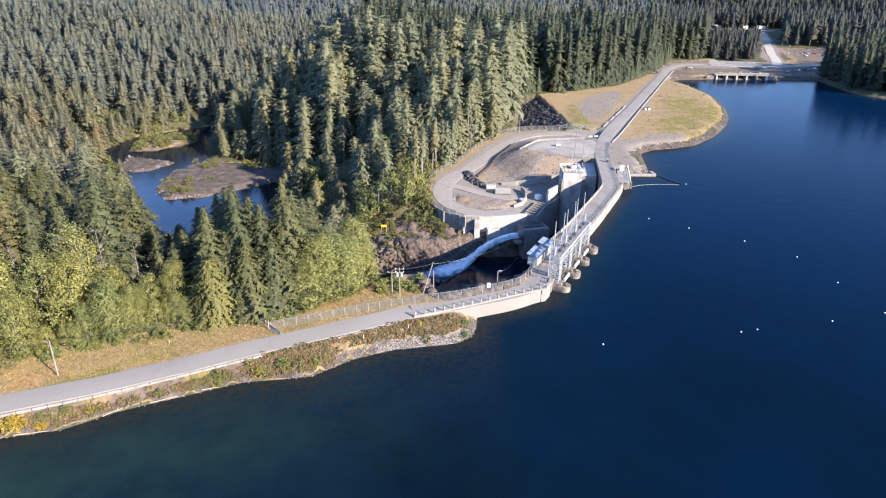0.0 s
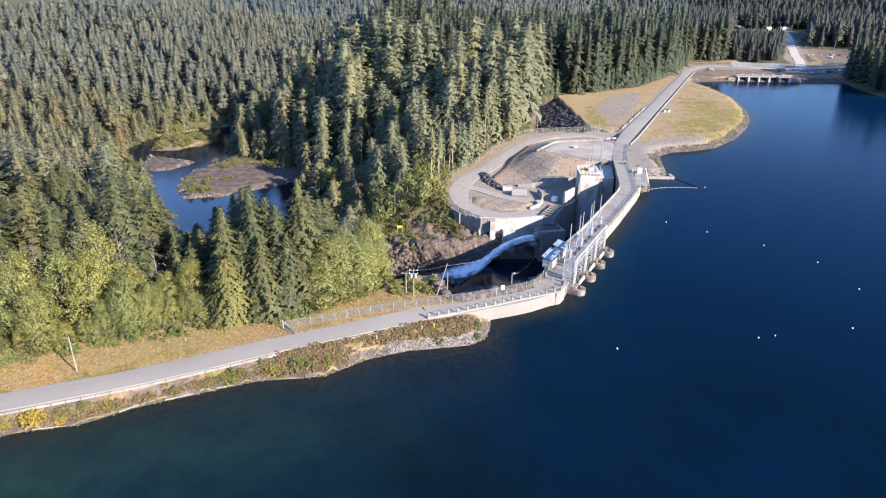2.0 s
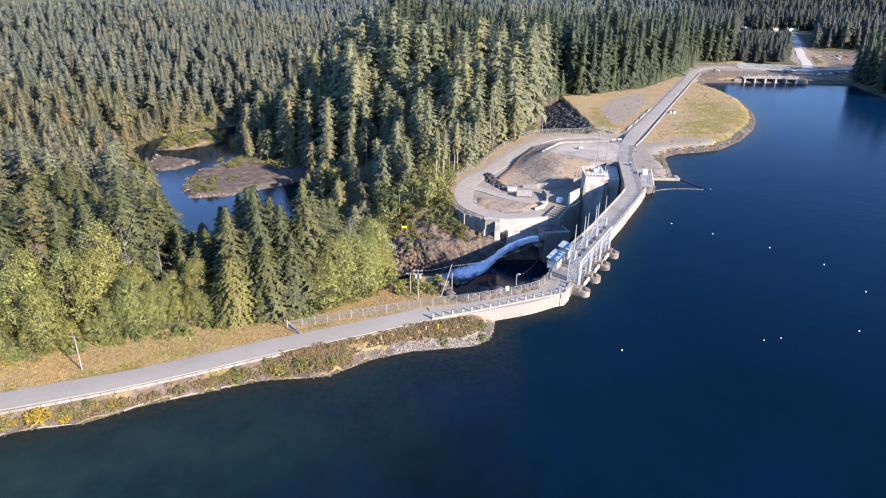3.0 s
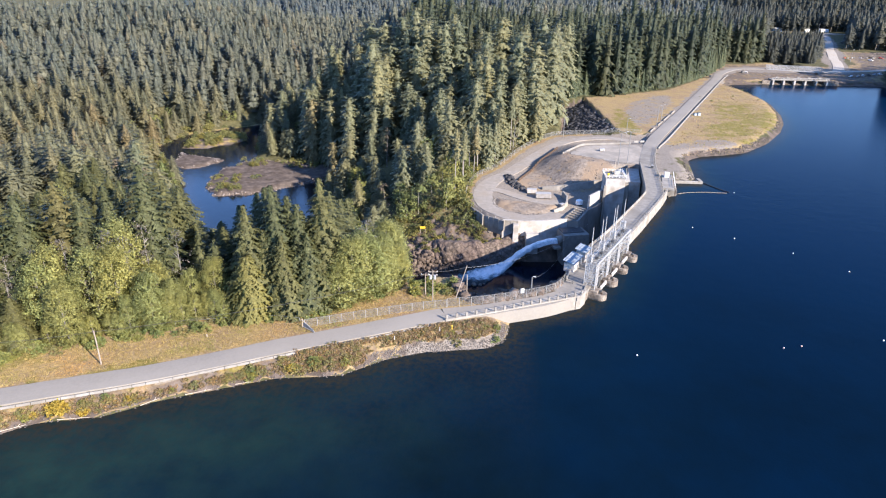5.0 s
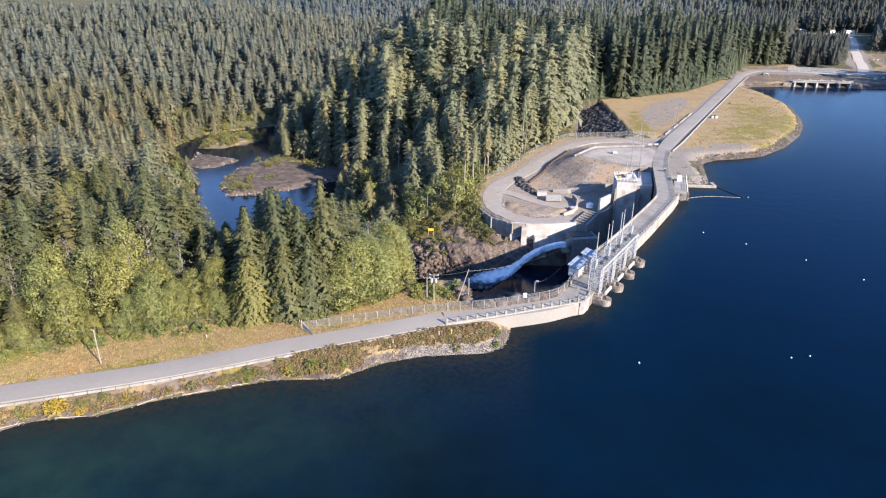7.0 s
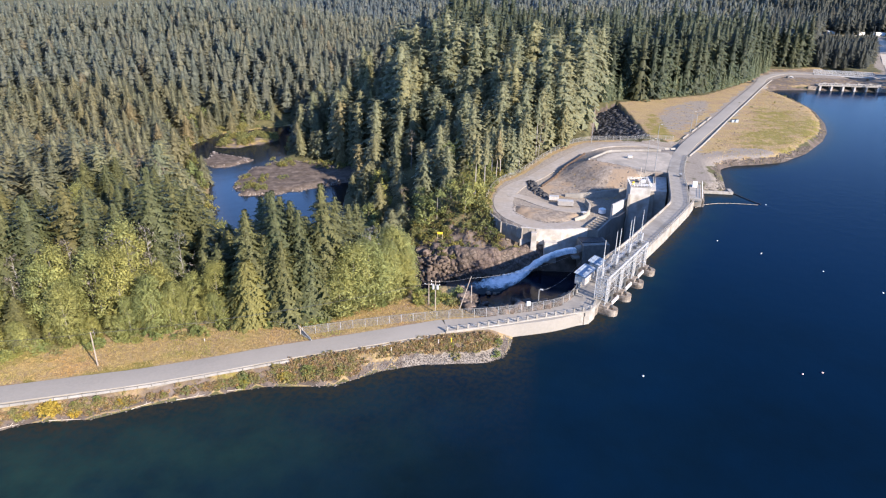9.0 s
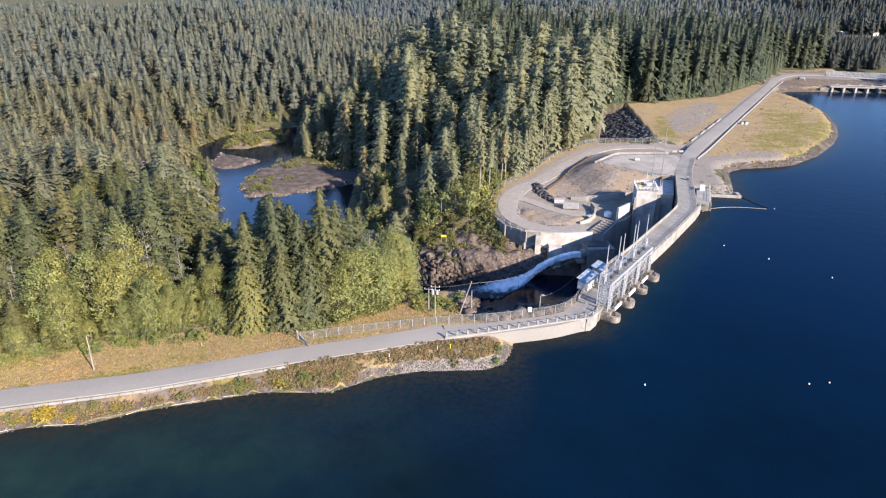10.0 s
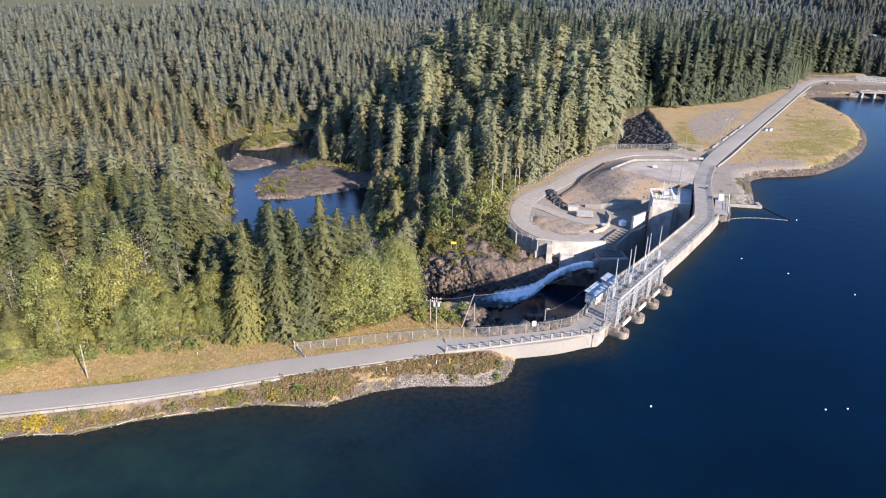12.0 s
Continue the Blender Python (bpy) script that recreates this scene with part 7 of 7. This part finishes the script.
stones_stuff("crag", strew(700, -40, 18, 222, 232, lambda x, y: np.abs(signed(RIVER_EDGE, x, y)) < 2.0), 0.5, 1.6, CRAG_STONE, "dark brown broken rock at the foot of the cliff", 0.9, True)
stones_stuff("crag", strew(1700, -48, -14, 224, 250, lambda x, y: (lambda d: (d > 0.2) & (d < 9))(signed(RIVER_EDGE, x, y))) - [0, 0, 0.2], 0.6, 2.0, CRAG_STONE, "dark brown broken rock beside the river", 0.8, True)
stones_stuff("crag", strew(9000, -30, 46, 146, 216, lambda x, y: (land(x, y) > -24) & (signed(GORGE, x, y) < 1.0)), 0.8, 2.4, CRAG_STONE, "dark wet rock of the gorge", 0.9, True)
stones_stuff("bar_stones", strew(9000, -240, -85, 285, 480, lambda x, y: (np.abs(signed(BAR, x, y)) < 3.0) | (np.abs(signed(ISLET, x, y)) < 3.0) | ((x < -165) & (np.abs(signed(RIVER_EDGE, x, y)) < 2.5))), 0.5, 1.5, BAR_STONE, "pale stones round the gravel bars")


def shrub_mesh(h, r, clumps, leaves, size, mat):
    v, f, _ = leafy_arrays(h, r, clumps, leaves, size, 0.0)
    return mesh_from("shrub", v, f, [mat])


BUSH = foliage("bush_leaves", (0.19, 0.18, 0.075), (0.34, 0.30, 0.13))
GREEN_BUSH = foliage("green_bush_leaves", (0.16, 0.185, 0.06), (0.30, 0.315, 0.115))
GOLD_BUSH = foliage("golden_bush_leaves", (0.30, 0.235, 0.045), (0.48, 0.37, 0.085))
BUSHES = {
    "olive": ([shrub_mesh(h, r, 20, 26, 0.3, BUSH) for h, r in ((1.8, 1.7), (1.3, 1.9), (2.3, 1.5))], "olive-brown bush on the dry bank"),
    "green": ([shrub_mesh(h, r, 22, 28, 0.32, GREEN_BUSH) for h, r in ((2.0, 1.9), (1.5, 2.0), (2.8, 1.8))], "leafy green bush on the bank"),
    "gold": ([shrub_mesh(h, r, 20, 26, 0.3, GOLD_BUSH) for h, r in ((1.9, 1.8), (1.4, 1.5))], "golden autumn bush on the bank"),
}


def bush_at(kind, x, y, s):
    meshes, label = BUSHES[kind]
    o = tagged(new("bush", meshes[int(rng.integers(len(meshes)))]), label, "bush", "bushes")
    o.location, o.rotation_euler.z, o.scale = (x, y, gz(x, y) - 0.15), rng.uniform(0, 6.28), (s, s, s * rng.uniform(0.7, 1.1))


STUFF = []


def bushes(count, x0, x1, y0, y1, test, mix, lo=0.6, hi=1.3, joined=False):
    x, y = rng.uniform(x0, x1, 6000), rng.uniform(y0, y1, 6000)
    ok = np.flatnonzero(test(x, y))[:count]
    if joined:
        STUFF.extend((x[i], y[i], rng.uniform(lo, hi)) for i in ok)
        return
    kinds, weights = zip(*mix)
    for i in ok:
        bush_at(kinds[int(rng.choice(len(kinds), p=weights))], x[i], y[i], rng.uniform(lo, hi))


kerb_line = [(-118, 80.6), (-92.0, 92.0), (-68.0, 102.6), (-52.6, 110.6), (-42.0, 116.4), (-25.3, 124.8), (-8.5, 133.6)]
on_bank = lambda x, y: (y < np.interp(x, [p[0] for p in kerb_line] + [8], [p[1] for p in kerb_line] + [141]) - 0.4) & (signed(LAKE_EDGE, x, y) > 0.8) & (away(ROAD, x, y) > 4.2) & (signed(LAKE_EDGE, x, y) < 11.0) & (x < 8)
bushes(46, -112, -46, 75, 120, on_bank, (("olive", 0.55), ("green", 0.2), ("gold", 0.25)), 0.4, 0.85)
bushes(3, -84, -80, 94, 99, on_bank, (("gold", 0.9), ("olive", 0.1)), 0.9, 1.2)
bushes(22, -52, -24, 104, 124, lambda x, y: on_bank(x, y) & (signed(LAKE_EDGE, x, y) < 4.5), (("olive", 0.4), ("green", 0.35), ("gold", 0.25)), 0.55, 1.05)
bushes(7, -24, 8, 118, 138, on_bank, (("olive", 0.3), ("green", 0.6), ("gold", 0.1)), 0.4, 0.8)
bushes(110, -112, -10, 92, 172, lambda x, y: away(EDGE, x, y) < 3.0, (("green", 0.7), ("olive", 0.3)), 0.5, 1.1)
bushes(40, -30, 2, 146, 172, lambda x, y: (signed(GORGE, x, y) > 0.5) & (away(ROAD, x, y) > 11), (("green", 0.75), ("olive", 0.25)), 0.6, 1.3)
bushes(110, -40, 8, 229, 262, lambda x, y: (signed(RIVER_EDGE, x, y) > 6) & (signed(PLATFORM, x, y) > 1.5), (("green", 0.5), ("olive", 0.35), ("gold", 0.15)), 0.7, 1.5, joined=True)
bushes(34, -42, -2, 244, 300, lambda x, y: (signed(PLATFORM, x, y) > 2.0) & (signed(PLATFORM, x, y) < 9.0), (("green", 0.8), ("olive", 0.2)), 1.2, 2.4, joined=True)
bushes(70, -228, -182, 426, 474, lambda x, y: signed(VEG_ISLE, x, y) < -1.5, (("olive", 0.6), ("green", 0.4)), 1.2, 2.4, joined=True)
bushes(26, -172, -140, 330, 362, lambda x, y: signed(BAR, x, y) < -3, (("olive", 0.7), ("green", 0.3)), 0.8, 1.6, joined=True)
bushes(24, -172, -110, 385, 402, lambda x, y: signed(BAR, x, y) < -1, (("olive", 0.7), ("green", 0.3)), 0.8, 1.8, joined=True)
bushes(60, -260, -165, 325, 500, lambda x, y: (signed(RIVER_EDGE, x, y) > 1.5) & (signed(RIVER_EDGE, x, y) < 10), (("olive", 0.4), ("green", 0.6)), 1.2, 2.6, joined=True)
bushes(60, -178, -72, 172, 332, lambda x, y: inside(CLEAR, x, y) & (signed(RIVER_EDGE, x, y) > 1.5), (("olive", 0.3), ("green", 0.7)), 1.2, 2.6, joined=True)
bushes(6, 95, 210, 320, 570, lambda x, y: inside(POINTED, x, y), (("olive", 0.8), ("green", 0.2)), 0.3, 0.7, joined=True)


def undergrowth():
    """The bushes past the road: one mesh."""
    models = [leafy_arrays(h, r_, 14, 18, 0.32, 0.0)[:2] for h, r_ in ((1.8, 1.7), (1.4, 1.9), (2.4, 1.6))]
    vs, fs, tint, n = [], [], [], 0
    for x, y, s in STUFF:
        v, f = models[int(rng.integers(3))]
        a = rng.uniform(0, 6.28)
        c, d = math.cos(a), math.sin(a)
        vs.append(np.stack([(v[:, 0] * c - v[:, 1] * d) * s + x, (v[:, 0] * d + v[:, 1] * c) * s + y, v[:, 2] * s + gz(x, y) - 0.15], -1))
        fs.append(f + n)
        tint.append(np.full(len(v), rng.uniform(0, 1)))
        n += len(v)
    me = mesh_from("undergrowth", np.concatenate(vs), np.concatenate(fs), [SHRUB], attrs={"tint": np.concatenate(tint)})
    tagged(new("undergrowth", me), "green and olive bushes on banks and gravel bars", "bushes", kind="stuff")


bushes(26, -128, -88, 372, 404, lambda x, y: (signed(BAR, x, y) < 1) & (signed(BAR, x, y) > -7), (), 0.7, 1.5, joined=True)
undergrowth()


def driftwood(x, y, rz, length, z=0.25):
    ob = thing("driftwood", "bleached driftwood log at the water's edge", "log", "driftwood logs", (x, y, z))
    ob.rotation_euler = (0, 0.03, rz)
    part("stem", rod((-length / 2, 0, 0), (length / 2, 0, 0.1), 0.08, 0.04, 7), WOOD, ob)
    part("stub", rod((length * 0.2, 0, 0.05), (length * 0.3, 0.5, 0.35), 0.06, 0.03, 6), WOOD, ob)


for x, y, rz, ln in ((-77.5, 94.4, 0.25, 6), (-65.2, 101.0, 0.8, 4), (-56.8, 105.2, 0.5, 5.5), (-87.5, 90.4, 0.6, 5), (-48.6, 109.2, 0.4, 3.5)):
    driftwood(x, y, rz, ln)
for x, y, rz, ln in ((-128, 397, 0.2, 22), (-196, 452, 0.1, 14), (-214, 470, 0.05, 16)):
    driftwood(x, y, rz, ln, -31.0 if y < 420 else -30.6)


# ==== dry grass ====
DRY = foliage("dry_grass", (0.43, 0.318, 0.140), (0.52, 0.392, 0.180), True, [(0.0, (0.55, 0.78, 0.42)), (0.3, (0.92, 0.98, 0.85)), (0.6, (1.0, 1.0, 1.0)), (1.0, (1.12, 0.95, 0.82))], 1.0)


def grass_tufts(name, spots, lo, hi, blades, label):
    """Tufts of dry blades in one mesh."""
    n = len(spots)
    p = np.repeat(spots, blades, 0) + np.concatenate([rng.normal(0, 0.16, (n * blades, 2)), np.zeros((n * blades, 1))], 1)
    s = np.repeat(rng.uniform(lo, hi, n), blades) * rng.uniform(0.6, 1.3, n * blades)
    a, b = rng.uniform(0, 6.28, n * blades), rng.uniform(0, 6.28, n * blades)
    w = np.stack([np.cos(a), np.sin(a), 0 * a], -1) * (0.16 * s)[:, None]
    tip = p + np.stack([np.cos(b) * 0.55 * s, np.sin(b) * 0.55 * s, s], -1)
    v = np.stack([p - w, p + w, tip], 1).reshape(-1, 3)
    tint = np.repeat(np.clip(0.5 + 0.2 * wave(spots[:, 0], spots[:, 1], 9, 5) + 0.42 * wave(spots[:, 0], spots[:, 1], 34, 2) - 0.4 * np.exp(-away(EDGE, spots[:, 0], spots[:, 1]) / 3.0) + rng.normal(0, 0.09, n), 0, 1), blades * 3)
    me = mesh_from(name, v, np.arange(len(v)).reshape(-1, 3), [DRY], attrs={"tint": tint})
    return tagged(new(name, me), label, "grass", kind="stuff")


def verge(x, y):
    road, lake = away(ROAD, x, y), signed(LAKE_EDGE, x, y)
    return ((lake > 3.2) | (x > 9)) & (road > 4.0) & (away(EDGE, x, y) > 1.0) & (signed(GORGE, x, y) > 1) & (road < 17) & ~((lake < 2.4) & (x > -24))


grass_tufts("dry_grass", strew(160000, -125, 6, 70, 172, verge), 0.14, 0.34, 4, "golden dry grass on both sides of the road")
grass_tufts("dry_grass", strew(9000, 84, 210, 320, 600, lambda x, y: inside(POINTED, x, y) & (away(CAUSEWAY, x, y) > 10)), 0.3, 0.6, 3, "dry yellow grass on the point")
stones_stuff("rubble", strew(900, 5, 62, 246, 318, lambda x, y: (inside(SLOPE, x, y)) & (wave(x, y, 8, 3) > -0.3)), 0.3, 1.0, SHORE_STONE, "loose grey stones on the bare earth slope")


# ==== low scrub on the bank ====
SCRUB = foliage("scrub_leaves", (0.18, 0.152, 0.098), (0.33, 0.276, 0.18), True, SCRUB_TONES)


def scrub(name, spots, lo, hi, label):
    """Many low scrubby plants in one mesh."""
    models = [leafy_arrays(0.75, 0.75, 6, 7, 0.28, 0.0)[:2] for _ in range(5)]
    vs, fs, tint, n = [], [], [], 0
    for x, y, z in spots:
        v, f = models[int(rng.integers(5))]
        a, s = rng.uniform(0, 6.28), rng.uniform(lo, hi)
        c, d = math.cos(a), math.sin(a)
        vs.append(np.stack([(v[:, 0] * c - v[:, 1] * d) * s + x, (v[:, 0] * d + v[:, 1] * c) * s + y, v[:, 2] * s + z - 0.05], -1))
        fs.append(f + n)
        tint.append(np.full(len(v), rng.uniform(0, 1)))
        n += len(v)
    me = mesh_from(name, np.concatenate(vs), np.concatenate(fs), [SCRUB], attrs={"tint": np.concatenate(tint)})
    return tagged(new(name, me), label, "scrub", kind="stuff")


scrub("scrub", strew(60000, -122, 6, 72, 140, lambda x, y: on_bank(x, y) & (wave(x, y, 7, 6) > -0.7) & ~((signed(LAKE_EDGE, x, y) < 2.4) & (x > -24)))[:5600], 0.35, 0.95, "low brown, olive and rusty scrub on the lake bank")
scrub("scrub", strew(4000, 84, 205, 325, 585, lambda x, y: inside(POINTED, x, y) & (away(CAUSEWAY, x, y) > 9) & (wave(x, y, 14, 8) + 0.6 * wave(x, y, 45, 3) > 0.1))[:260], 0.4, 0.8, "low olive scrub in the dry grass of the point")

cabinet = thing("equipment_cabinet", "pair of grey equipment cabinets in the dry grass", "cabinet", "", (133, 415, gz(133, 415)))
for x, h in ((-1.2, 1.5), (1.1, 1.8)):
    part("body", box((x, 0, h / 2 - 0.1), (1.9, 1.6, h), 0.3, 0.06), BLUE, cabinet)
    part("lid", box((x, 0, h), (2.1, 1.8, 0.14), 0.3, 0.03), DARK_STEEL, cabinet)
driftwood(137.5, 336.2, 0.45, 9.0, gz(137.5, 336.2) + 0.3)
pickup(195.6, 596.0, 3.7, 1.15, DARK_STEEL, "dark pickup parked on the causeway road")
for x, y in ((109, 426), (107, 428), (102.5, 406), (112, 413), (113.5, 415), (122.6, 462)):
    rock = tagged(new("boulder", STONES[int(x) % 5]), "pale boulder on the gravel turnout", "boulder", "boulders on the turnout")
    rock.location, rock.scale = (x, y, gz(x, y) + 0.2), (1.2, 0.9, 0.8)

inner = [(11.2, 290.0), (12.4, 285.0), (14.2, 280.0), (17.4, 276.2)]
stones_stuff("rubble", strew(900, 6, 22, 270, 296, lambda x, y: away(inner, x, y) < 1.5), 0.8, 1.9, RIPRAP_STONE, "dark boulders along the edge of the ramp", 0.85, True)
scrub("scrub", strew(6000, -44, 10, 224, 262, lambda x, y: (signed(RIVER_EDGE, x, y) > 5) & (signed(PLATFORM, x, y) > 0.8) & (wave(x, y, 8, 3) > -0.5))[:650], 0.45, 1.0, "brown and olive scrub on the ledge above the rock face")
scrub("scrub", strew(9000, -118, -8, 78, 136, lambda x, y: (away(kerb_line, x, y) < 0.7) & (wave(x, y, 11, 3) > 0.15))[:150], 0.3, 0.9, "green and rusty weeds along the kerb")
stones_stuff("rubble", strew(5000, 86, 212, 330, 600, lambda x, y: (np.abs(away(CAUSEWAY, x, y) - 15 - 3 * wave(x, y, 60, 4)) < 1.3) & inside(POINTED, x, y)), 0.25, 0.7, SHORE_STONE, "loose stones along a worn track on the point")
stones_stuff("rubble", strew(600, 84, 140, 365, 500, lambda x, y: inside(TURNOUT, x, y)), 0.25, 0.8, SHORE_STONE, "loose stones on the gravel turnout")
